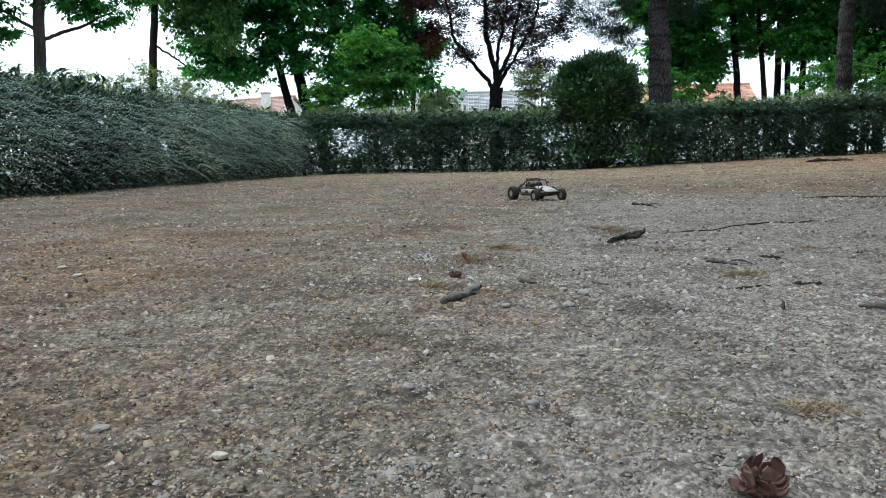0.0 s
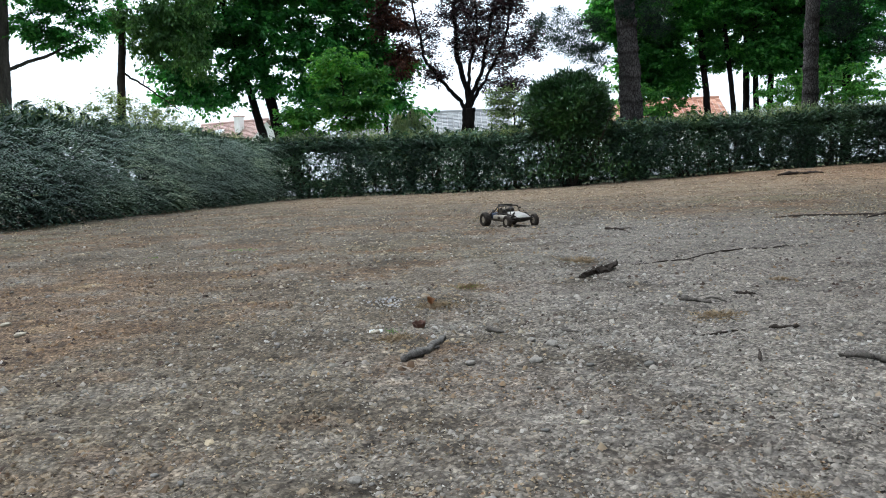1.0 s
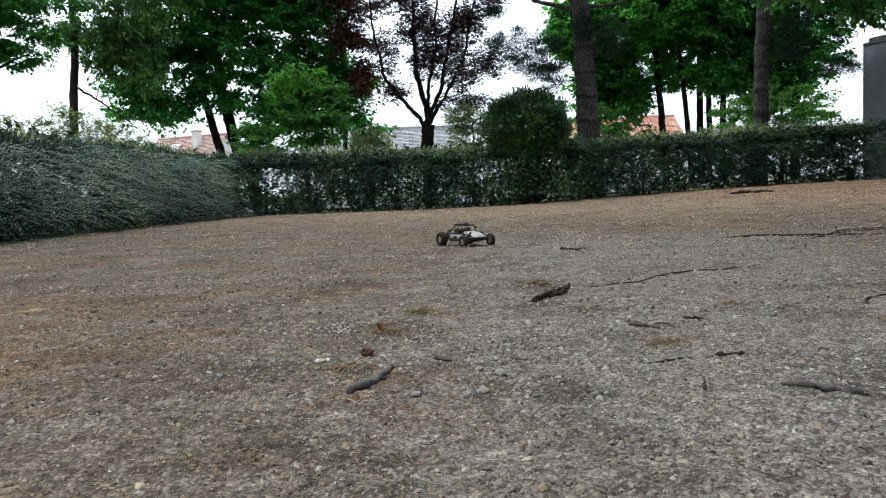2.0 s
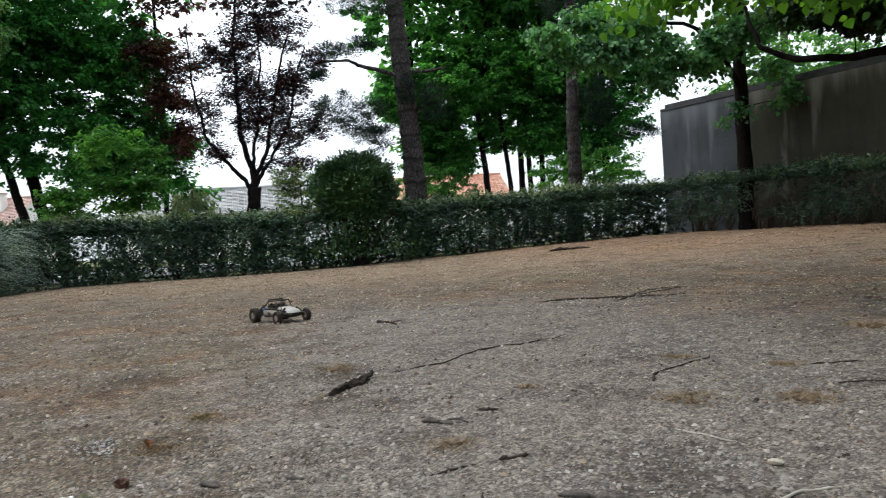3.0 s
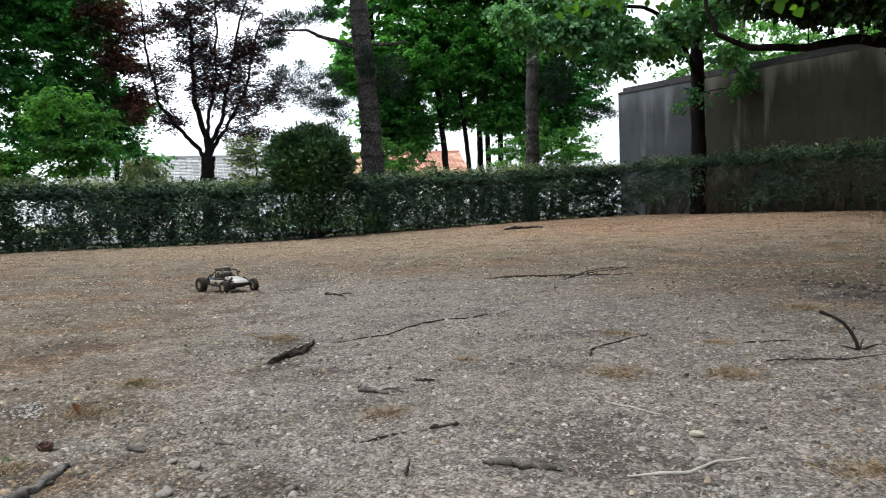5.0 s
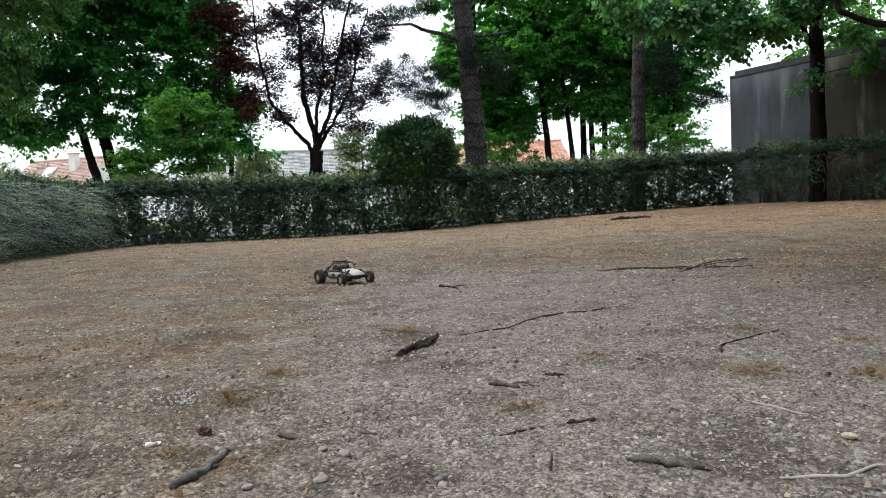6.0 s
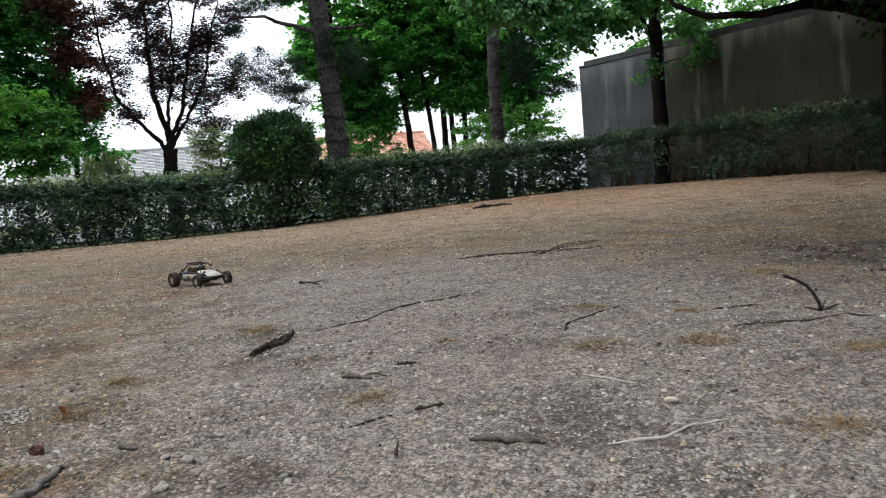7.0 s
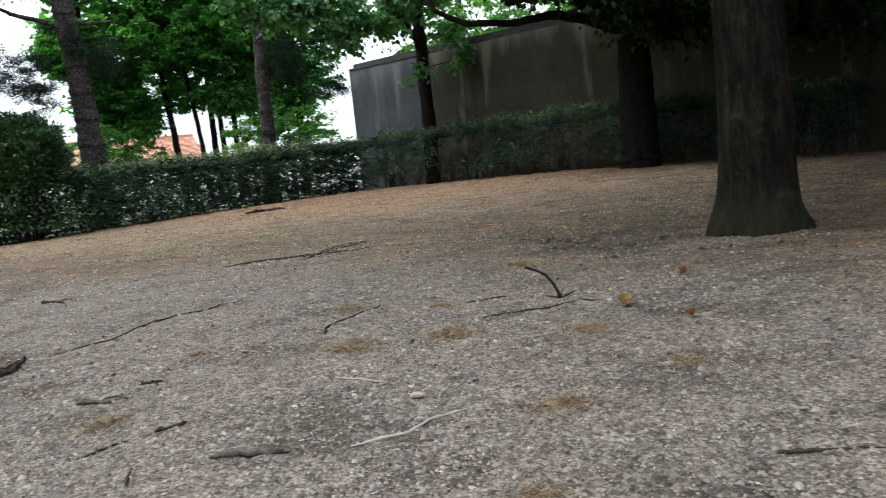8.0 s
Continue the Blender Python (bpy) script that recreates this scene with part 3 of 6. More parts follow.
# ---- the building ----
WALL = [(9.38, 13.75), (9.85, 11.68), (11.9, 2.6), (12.6, -6.0)]
WALL_TOP = 2.64


def wall_run(name, a, b, mat, label, kerb):
    a, b = Vector((*a, 0)), Vector((*b, 0))
    d = b - a
    m = Matrix.Translation(a) @ Matrix.Rotation(math.atan2(d.y, d.x), 4, "Z")
    ob = part(name, box_bm((d.length, 0.3, WALL_TOP + 0.3), (d.length / 2, 0.15, (WALL_TOP - 0.3) / 2)), mat)
    ob.matrix_world = m
    tagged(ob, label, "wall", kind="structure")
    back = 0.02 if kerb else 0.0
    lip = part("coping", box_bm((d.length, 0.34, 0.05), (d.length / 2, 0.17 - back, WALL_TOP + 0.027), 0.012), M_COPING, ob, "dark weathered coping")
    part("upstand", box_bm((d.length, 0.22, 0.10), (d.length / 2, 0.24, WALL_TOP + 0.103), 0.01), M_COPING, lip, "dark roof edge set back on the coping")
    return ob


wall_run("wall_east", WALL[0], WALL[1], M_WALLGREY, "grey cement-rendered wall with pale run marks under dark coping", True)
wall_run("wall_stained", WALL[1], WALL[2], M_WALLBROWN, "brown-stained rendered wall with white streaks under dark coping", False)
wall_run("wall_far", WALL[2], WALL[3], M_WALLBROWN, "brown-stained rendered wall under dark coping", False)
north = wall_run("wall_north", (15.2, 14.55), (9.70, 13.80), M_WALLGREY, "grey cement-rendered end wall under dark coping", True)


def build_roof():
    outline = [(9.4, 13.75), (10.1, 11.4), (12.15, 2.7), (12.85, -5.9), (20.0, -5.9), (20.0, 14.9), (15.2, 14.4)]
    bm = prism_bm(outline, 0.12, "z")
    bmesh.ops.translate(bm, vec=(0, 0, WALL_TOP - 0.15), verts=bm.verts)
    tagged(part("flat_roof", bm, M_COPING), "flat dark roof behind the coping of the rendered building", "roof", kind="structure")


build_roof()


# ---- hedges ----
def hedge(name, label, path, width, height, sprays, leaf, seed, droop=0.25, gap=0.32, stems=26, low_gap=0.0, sway=(0, 0), reach=(0.10, 0.26), k=7, along=0.7, mat=None):
    """A clipped hedge along a path of (x, y): bare stems inside, and sprays of small leaves that leave gaps."""
    rng = np.random.default_rng(seed)
    P = np.array(path, float)
    seg = np.linalg.norm(np.diff(P, axis=0), axis=1)
    cum = np.concatenate([[0], np.cumsum(seg)])

    def on_path(s):
        q = np.stack([np.interp(s, cum, P[:, 0]), np.interp(s, cum, P[:, 1])], -1)
        q2 = np.stack([np.interp(s + 0.05, cum, P[:, 0]), np.interp(s + 0.05, cum, P[:, 1])], -1)
        q1 = np.stack([np.interp(s - 0.05, cum, P[:, 0]), np.interp(s - 0.05, cum, P[:, 1])], -1)
        t = unit(q2 - q1)
        return q, t, np.stack([-t[:, 1], t[:, 0]], -1)

    top = thing(name, label, "hedge")
    total = cum[-1]
    n = int(sprays * total)
    s = rng.uniform(0, total, n)
    side = rng.choice([-1, 1], n, p=[0.2, 0.8])
    v = rng.uniform(0, 1, n)
    on_top = rng.uniform(0, 1, n) < 0.34
    depth = np.where(on_top | (rng.uniform(0, 1, n) < 0.30), rng.uniform(-1, 1, n), side * (1 - np.abs(rng.normal(0, 0.16, n))))
    hh = height * (1 + 0.035 * lattice_noise(s * 1.3, s * 0, seed + 3) + 0.02 * lattice_noise(s * 5, s * 0, seed + 4))
    zz = np.where(on_top, 1 - np.abs(rng.normal(0, 0.06, n)), v)
    keep = lattice_noise(s * 2.3, zz * 2.6 + depth * 0.7, seed) + 0.5 * lattice_noise(s * 6.5, zz * 6 + depth, seed + 1) - 0.35 * (zz - 0.3) > -1.0 + gap
    keep |= (zz > 0.9)
    keep &= ~((zz < 0.30) & (rng.uniform(0, 1, n) < low_gap * (0.30 - zz) / 0.30 * 2))
    s, zz, depth, hh = s[keep], zz[keep], depth[keep], hh[keep]
    q, t, nrm = on_path(s)
    bulge = 0.5 * width * (1 - 0.35 * np.clip(zz - 0.75, 0, 1) * 2) * (1 + 0.10 * lattice_noise(s * 2.0, zz * 3, seed + 5))
    xy = q - nrm * (depth * bulge)[:, None]
    base = np.column_stack([xy, gz(xy[:, 0], xy[:, 1]) + 0.05 + zz * (hh - 0.05)])
    m = len(s)
    d = np.column_stack([-nrm * (depth * 0.6)[:, None] + t * rng.normal(0, 0.7, m)[:, None], rng.normal(0.05, 0.35, m) + (zz > 0.9) * 0.7])
    d[:, 0] += sway[0]
    d[:, 1] += sway[1]
    d = unit(d)
    span = rng.uniform(*reach, m) * np.where((zz > 0.92) & (rng.uniform(0, 1, m) < 0.15), 1.8, 1.0)
    V, C, D, N, L = [], [], [], [], []
    for i in range(k):
        f = (i + 0.6) / k
        c = base + d * (span * f)[:, None]
        c[:, 2] -= droop * span * f * f
        az = rng.uniform(0, 2 * math.pi, m)
        r = unit(np.column_stack([np.cos(az), np.sin(az), rng.normal(0.1, 0.4, m)]))
        C.append(c)
        D.append(unit(d * along + r - [0, 0, droop * 0.5 * f]))
        N.append(unit(np.column_stack([rng.normal(0, 0.5, m), rng.normal(0, 0.5, m), np.ones(m)]) - np.column_stack([nrm * depth[:, None], np.zeros(m)]) * 0.5))
        L.append(leaf * rng.uniform(0.65, 1.25, m) * np.where(np.abs(depth) < 0.62, 2.5, 1.0))
    C, D, N, L = np.vstack(C), np.vstack(D), np.vstack(N), np.concatenate(L)
    tagged(part("foliage", mesh_np("foliage", *leaf_arrays(C, D, N, L, L * 0.42)), mat or M_HEDGE, top), kind="stuff")
    stem_list = []
    for i in range(int(stems * total / 10)):
        s0 = np.array([rng.uniform(0.05, total - 0.05)])
        q0, t0, n0 = on_path(s0)
        x0, y0 = q0[0] + n0[0] * rng.uniform(-0.2, 0.2) * width
        z0 = float(gz(x0, y0)) - 0.03
        for j in range(3):
            e = (x0 + rng.normal(0, 0.16), y0 + rng.normal(0, 0.12), z0 + height * rng.uniform(0.6, 0.97))
            stem_list.append(tube(bent((x0, y0, z0), e, 6, 0.35, rng), np.linspace(0.014, 0.004, 6), 5))
    tagged(part("stem_thicket", tubes_mesh("stem_thicket", stem_list), M_HEDGESTEM, top, "bare brown stems"), kind="stuff")
    return top


hedge_left = hedge("hedge", "dense dark green clipped hedge with long arching shoots", [(-4.45, 3.6), (-3.75, 6.2), (-3.2, 8.6), (-2.85, 10.6), (-2.6, 12.4)], 0.95, 0.84, 1150, 0.036, 11, 0.75, 0.47, 18, 0.0, (0.45, 0.45), (0.18, 0.46), 12, 1.3, M_HEDGELEFT)
hedge_back = hedge("hedge", "dark green clipped hedge with gaps low down", [(-2.4, 12.95), (0.5, 13.0), (4.0, 13.05), (8.9, 13.0)], 0.8, 0.81, 1650, 0.042, 12, 0.4, 0.20, 40, 0.1)
hedge_thin = hedge("hedge", "thin straggly hedge with bare stems before the rendered wall", [(8.95, 12.6), (9.3, 11.2), (10.0, 8.0), (10.9, 4.4)], 0.55, 0.85, 1300, 0.032, 13, 0.3, 0.58, 80, 0.8)


def fringe(path, width, height, per_metre, seed, which):
    """Thin young shoots that stand up from the clipped top, set with small pale leaves."""
    rng = np.random.default_rng(seed)
    P = np.array(path, float)
    cum = np.concatenate([[0], np.cumsum(np.linalg.norm(np.diff(P, axis=0), axis=1))])
    n = int(per_metre * cum[-1])
    s = rng.uniform(0, cum[-1], n)
    x = np.interp(s, cum, P[:, 0]) + rng.uniform(-0.45, 0.45, n) * width
    y = np.interp(s, cum, P[:, 1]) + rng.uniform(-0.45, 0.45, n) * width
    base = np.column_stack([x, y, gz(x, y) + height * rng.uniform(0.98, 1.10, n)])
    d = unit(rng.normal(0, 0.35, (n, 3)) * [1, 1, 0.2] + [0, 0, 1])
    span = rng.uniform(0.05, 0.17, n) * (1 + 0.5 * lattice_noise(s * 2, s * 0, seed))
    C, D, N, k = [], [], [], 7
    for i in range(k):
        a = rng.uniform(0, 2 * math.pi, n)
        C.append(base + d * (span * (i + 0.5) / k)[:, None])
        D.append(unit(d * 0.8 + np.column_stack([np.cos(a), np.sin(a), np.zeros(n)])))
        N.append(unit(d + rng.normal(0, 0.5, (n, 3))))
    L = 0.027 * rng.uniform(0.6, 1.25, n * k)
    ob = part("fringe", mesh_np("fringe", *leaf_arrays(np.vstack(C), np.vstack(D), np.vstack(N), L, L * 0.5)), M_FRINGE, which, "pale young shoots along the top")
    tagged(ob, kind="stuff")


def shoots(name, label, path, height, per_metre, seed, which):
    """Long arching shoots that sweep along the face of a hedge, leaf by leaf."""
    rng = np.random.default_rng(seed)
    P = np.array(path, float)
    cum = np.concatenate([[0], np.cumsum(np.linalg.norm(np.diff(P, axis=0), axis=1))])
    n = int(per_metre * cum[-1])
    s = rng.uniform(0, cum[-1], n)
    q = np.stack([np.interp(s, cum, P[:, 0]), np.interp(s, cum, P[:, 1])], -1)
    t = unit(np.stack([np.interp(s + 0.3, cum, P[:, 0]), np.interp(s + 0.3, cum, P[:, 1])], -1) - q + 1e-4)
    out = np.stack([t[:, 1], -t[:, 0]], -1)
    z = height * rng.uniform(0.12, 1.0, n) ** 0.8
    base = np.column_stack([q + out * rng.uniform(0.08, 0.26, n)[:, None], gz(q[:, 0], q[:, 1]) + z])
    d = unit(np.column_stack([t * rng.uniform(0.5, 1.0, n)[:, None] + out * rng.uniform(0.15, 0.5, n)[:, None], rng.normal(0.12, 0.15, n)]))
    span = rng.uniform(0.25, 0.7, n)
    k = 24
    C, D, N, L = [], [], [], []
    for i in range(k):
        f = (i + 0.5) / k
        c = base + d * (span * f)[:, None]
        c[:, 2] -= 0.42 * span * f * f
        side = np.column_stack([out, np.zeros(n)]) * 0.3 + np.array([0, 0, 0.55 if i % 2 else -0.55])
        C.append(c)
        D.append(unit(d + side - [0, 0, 0.6 * f]))
        N.append(unit(np.column_stack([out, np.ones(n)]) + rng.normal(0, 0.3, (n, 3))))
        L.append(0.026 * rng.uniform(0.7, 1.2, n) * (1 - 0.4 * f))
    L = np.concatenate(L)
    ob = part(name, mesh_np(name, *leaf_arrays(np.vstack(C), np.vstack(D), np.vstack(N), L, L * 0.55)), M_LITSHOOT, which, label)
    tagged(ob, kind="stuff")


shoots("shoot_cover", "grey-green arching shoots, lightened as if lit by the sky", [(-3.98, 3.6), (-3.28, 6.2), (-2.73, 8.6), (-2.38, 10.6), (-2.2, 12.4)], 0.84, 130, 15, hedge_left)
fringe([(-2.4, 12.95), (0.5, 13.0), (4.0, 13.05), (8.9, 13.0)], 0.75, 0.85, 420, 16, hedge_back)
fringe([(8.95, 12.6), (9.3, 11.2), (10.0, 8.0), (10.9, 4.4)], 0.5, 0.83, 300, 17, hedge_thin)
fringe([(-4.45, 3.6), (-3.75, 6.2), (-3.2, 8.6), (-2.85, 10.6), (-2.6, 12.4)], 0.8, 0.86, 380, 18, hedge_left)


# ---- trees ----
def sample_ellipsoids(blobs, n, rng, hollow, even):
    w = np.array([b[3] * b[4] * b[5] for b in blobs], float) ** even
    pick = rng.choice(len(blobs), n, p=w / w.sum())
    B = np.array(blobs, float)[pick]
    d = unit(rng.standard_normal((n, 3)))
    r = rng.uniform(hollow, 1, n) ** 0.5
    return B[:, :3] + d * r[:, None] * B[:, 3:6]


def broad_leaves(name, C, D, N, L):
    """Rounded heart-shaped leaves of eight corners, folded along the rib."""
    D = unit(D)
    S = unit(np.cross(D, N))
    U = np.cross(S, D)
    shape = [(0, 0, 0), (0.12, 0.30, 0.08), (0.42, 0.46, 0.11), (0.74, 0.28, 0.04), (1.0, 0, -0.12), (0.74, -0.28, 0.04), (0.42, -0.46, 0.11), (0.12, -0.30, 0.08)]
    V = np.stack([C + D * (L * a)[:, None] + S * (L * b)[:, None] + U * (L * c)[:, None] for a, b, c in shape], 1).reshape(-1, 3)
    k = np.arange(len(C))[:, None] * 8
    F = np.concatenate([k + [0, 2, 1], k + [0, 4, 2], k + [2, 4, 3], k + [0, 7, 6], k + [0, 6, 4], k + [4, 6, 5]], 1).reshape(-1, 3)
    return mesh_np(name, V, F)


def tree(name, label, trunks, blobs, clusters, per, leaf, mat, bark, seed, spread=0.42, hollow=0.15, droop=0.5, aspect=0.62, limb=0.03, needle=False, rise=0.05, category="tree", even=0.85, twigs=5, broad=False):
    """A tree: trunks are lists of (x, y, z, radius); branches grow from them to tips inside the blobs, and each tip
    carries a fan of leafy twigs, or a brush of needles."""
    rng = np.random.default_rng(seed)
    top = thing(name, label, category)
    nodes, radii = [], []
    for count, pts in enumerate(trunks):
        P = np.array(pts, float)
        tt = np.linspace(0, len(P) - 1, 8 * len(P))
        Q = np.stack([np.interp(tt, np.arange(len(P)), P[:, k]) for k in range(4)], -1)
        Q[:, :2] += np.cumsum(rng.normal(0, 0.016 if count else 0.006, (len(Q), 2)), 0)
        if needle and pts[0][3] > 0.1:
            zf = np.linspace(0, len(Q) - 1, 240)
            W = np.stack([np.interp(zf, np.arange(len(Q)), Q[:, k]) for k in range(4)], -1)
            scar = 1 + 0.10 * np.exp(-((W[:, 2] % 0.42 - 0.2) / 0.035) ** 2)
            V, F = tube(W[:, :3], W[:, 3] * scar, 22, 0.055, rng)
        else:
            V, F = tube(Q[:, :3], Q[:, 3], 14, 0.05, rng)
        part("trunk", tubes_mesh("trunk", [(V, F)]), bark, top)
        cut = len(Q) // 4
        nodes.append(Q[cut:, :3])
        radii.append(Q[cut:, 3])
    nodes, radii = np.vstack(nodes), np.concatenate(radii)
    high = [b for b in blobs if b[2] >= 5.0]
    tips = sample_ellipsoids([b for b in blobs if b[2] < 5.0] or blobs, clusters, rng, hollow, 0.4 if needle else even)
    size, count = np.ones(clusters), np.full(clusters, per)
    if high:
        more = clusters // 7 + 20
        tips = np.vstack([tips, sample_ellipsoids(high, more, rng, hollow, even)])
        size, count = np.concatenate([size, np.full(more, 2.2)]), np.concatenate([count, np.full(more, per // 2)])
        clusters += more
    order = np.argsort(np.linalg.norm(tips[:, None] - nodes[None], axis=2).min(1))
    limbs, heading = [], np.zeros((clusters, 3))
    for which in order:
        tip = tips[which]
        dist = np.linalg.norm(nodes - tip, axis=1) + 1.2 * np.maximum(nodes[:, 2] - tip[2], 0)
        i = int(np.argmin(dist))
        ln = np.linalg.norm(nodes[i] - tip)
        heading[which] = (tip - nodes[i]) / (ln + 1e-6)
        r0 = min(radii[i] * 0.6, limb * (0.30 + 0.30 * ln))
        line = bent(nodes[i], tip, 4, 0.35, rng, -0.06 * ln)
        limbs.append(tube(line, np.linspace(r0, max(r0 * 0.35, 0.004), 4), 3, caps=False))
        nodes = np.vstack([nodes, line[2:]])
        radii = np.concatenate([radii, np.linspace(r0, r0 * 0.35, 4)[2:]])
    tagged(part("branchwork", tubes_mesh("branchwork", limbs), bark, top), kind="stuff")
    own = np.repeat(np.arange(clusters), count)
    n = len(own)
    big = size[own]
    if needle:
        off = unit(rng.standard_normal((n, 3))) * (rng.uniform(0, 1, n) ** 0.5 * spread * 1.75 * big * rng.uniform(0.6, 1.2, clusters)[own])[:, None]
        off[:, 2] *= 0.6
        C = tips[own] + off * 0.7
        D = unit(off + rng.standard_normal((n, 3)) * 0.05 + [0, 0, 0.08])
        N = unit(rng.standard_normal((n, 3)))
    else:
        td = unit(np.repeat(heading, twigs, 0) * [0.7, 0.7, 0.3] + rng.standard_normal((clusters * twigs, 3)) * [0.75, 0.75, 0.26] + [0, 0, rise])
        tl = spread * 2.1 * rng.uniform(0.45, 1.15, clusters * twigs) * (size * rng.uniform(0.7, 1.2, clusters)).repeat(twigs)
        tb = np.repeat(tips, twigs, 0) - td * (tl * 0.25)[:, None]
        pick = own * twigs + rng.integers(0, twigs, n)
        d, ln = td[pick], tl[pick]
        f = rng.uniform(0.0, 1.0, n)
        side = unit(np.cross(d, [0, 0, 1.0]) + 1e-6) * rng.choice([-1, 1], n)[:, None]
        C = tb[pick] + d * (ln * f)[:, None] + side * (leaf * rng.uniform(0.0, 0.5, n))[:, None] + rng.standard_normal((n, 3)) * leaf * 0.28
        C[:, 2] -= 0.30 * droop * ln * f * f
        D = unit(d * 0.55 + side * rng.uniform(0.35, 1.0, n)[:, None] + rng.standard_normal((n, 3)) * 0.28 - [0, 0, droop])
        N = unit(np.column_stack([rng.normal(0, 0.55, n), rng.normal(0, 0.55, n), np.ones(n)]))
    L = leaf * big * rng.uniform(0.6, 1.25, n)
    mesh = broad_leaves("crown", C, D, N, L) if broad else mesh_np("crown", *leaf_arrays(C, D, N, L, L * aspect))
    tagged(part("crown", mesh, mat, top), kind="stuff")
    return top


def up(x, y, h, r, lean=(0, 0), base=1.35, n=6):
    """Points of a trunk with a flared foot."""
    z0 = float(gz(x, y)) - 0.05
    out = [(x, y, z0, r * base), (x + lean[0] * 0.03, y + lean[1] * 0.03, z0 + 0.25, r * 1.08)]
    for i in range(1, n + 1):
        f = i / n
        out.append((x + lean[0] * f, y + lean[1] * f, z0 + 0.25 + (h - 0.25) * f, r * (1 - 0.6 * f)))
    return out


# behind the left hedge
tree("tree", "tall tree with pale trunk and sparse leaves behind the hedge", [up(-6.1, 12.6, 8.5, 0.10, (0.5, 0), 1.1),
     [(-5.95, 12.7, 2.2, 0.03), (-5.5, 12.9, 2.4, 0.025), (-4.95, 13.1, 2.7, 0.01)], [(-6.0, 12.6, 2.3, 0.03), (-6.6, 12.5, 2.7, 0.02), (-7.2, 12.3, 3.0, 0.01)]],
     [(-5.75, 12.8, 2.85, 0.5, 0.5, 0.22), (-5.2, 13.0, 2.65, 0.45, 0.4, 0.2), (-4.85, 13.1, 2.95, 0.3, 0.3, 0.15), (-6.7, 12.4, 2.45, 0.55, 0.5, 0.35), (-6.9, 12.4, 2.9, 0.7, 0.6, 0.35), (-6.0, 12.7, 3.6, 1.5, 1.0, 0.55), (-4.9, 13.2, 3.5, 1.0, 0.6, 0.35), (-5.3, 13.0, 3.2, 0.5, 0.4, 0.2), (-7.5, 12.3, 3.8, 1.2, 1.0, 0.8), (-6.2, 12.6, 6.0, 2.2, 1.8, 1.8)], 430, 62, 0.072, M_MAPLE, M_BARK, 21, 0.15, 0.0, even=0.5)
tree("birch_tree", "slender dark birch with soft pale green foliage behind the hedge", [up(-4.85, 14.2, 9.0, 0.075, (0.35, 0), 1.1), [(-4.75, 14.2, 2.3, 0.02), (-4.3, 14.1, 2.0, 0.015), (-3.8, 14.0, 1.6, 0.006)]],
     [(-3.75, 13.9, 3.2, 0.65, 0.6, 0.65), (-3.45, 13.95, 2.5, 0.35, 0.4, 0.4), (-4.1, 14.0, 2.9, 0.4, 0.4, 0.5), (-3.5, 14.2, 4.4, 1.2, 0.9, 0.9), (-4.75, 14.2, 3.2, 0.3, 0.3, 0.3), (-4.6, 14.4, 6.4, 1.5, 1.3, 1.8)], 330, 80, 0.066, M_BIRCH, M_BARKDARK, 22, 0.19, 0.0, 0.9, even=0.5, rise=-0.35)
tree("shrub", "pale feathery shrub showing above the hedge", [up(-4.9, 12.5, 1.4, 0.03)], [(-5.1, 12.4, 1.2, 0.8, 0.5, 0.45), (-4.45, 12.6, 1.4, 0.35, 0.3, 0.4), (-3.9, 12.9, 1.2, 0.5, 0.4, 0.4), (-3.3, 13.4, 1.1, 0.4, 0.3, 0.25)], 150, 60, 0.042, M_WILLOW, M_BARK, 23, 0.15, category="shrub", even=0.6, rise=0.8)
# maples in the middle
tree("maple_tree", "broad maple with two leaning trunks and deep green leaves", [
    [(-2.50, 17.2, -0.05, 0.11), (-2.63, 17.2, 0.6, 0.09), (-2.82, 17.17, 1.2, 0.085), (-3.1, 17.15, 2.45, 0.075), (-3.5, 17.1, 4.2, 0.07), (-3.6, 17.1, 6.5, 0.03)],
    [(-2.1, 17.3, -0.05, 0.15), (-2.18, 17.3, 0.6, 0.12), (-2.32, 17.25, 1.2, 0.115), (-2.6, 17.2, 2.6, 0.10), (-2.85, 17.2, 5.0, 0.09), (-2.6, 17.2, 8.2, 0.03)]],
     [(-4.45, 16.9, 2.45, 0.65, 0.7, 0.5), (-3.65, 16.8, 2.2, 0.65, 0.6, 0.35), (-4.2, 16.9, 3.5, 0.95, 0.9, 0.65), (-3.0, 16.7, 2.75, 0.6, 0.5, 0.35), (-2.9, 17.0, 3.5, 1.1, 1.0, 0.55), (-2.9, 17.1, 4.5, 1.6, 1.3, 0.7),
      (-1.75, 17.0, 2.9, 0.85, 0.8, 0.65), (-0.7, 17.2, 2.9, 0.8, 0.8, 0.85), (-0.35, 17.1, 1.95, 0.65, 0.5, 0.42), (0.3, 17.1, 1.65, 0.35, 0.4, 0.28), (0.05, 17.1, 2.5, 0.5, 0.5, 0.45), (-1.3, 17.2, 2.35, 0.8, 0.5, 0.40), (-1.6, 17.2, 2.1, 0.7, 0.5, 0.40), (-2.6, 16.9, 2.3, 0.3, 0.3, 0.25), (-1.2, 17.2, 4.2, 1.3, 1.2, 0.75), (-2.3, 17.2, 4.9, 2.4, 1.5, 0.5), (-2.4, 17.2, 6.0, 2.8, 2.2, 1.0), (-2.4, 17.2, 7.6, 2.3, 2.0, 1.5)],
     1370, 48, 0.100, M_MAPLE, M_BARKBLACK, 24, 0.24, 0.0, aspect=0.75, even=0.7)
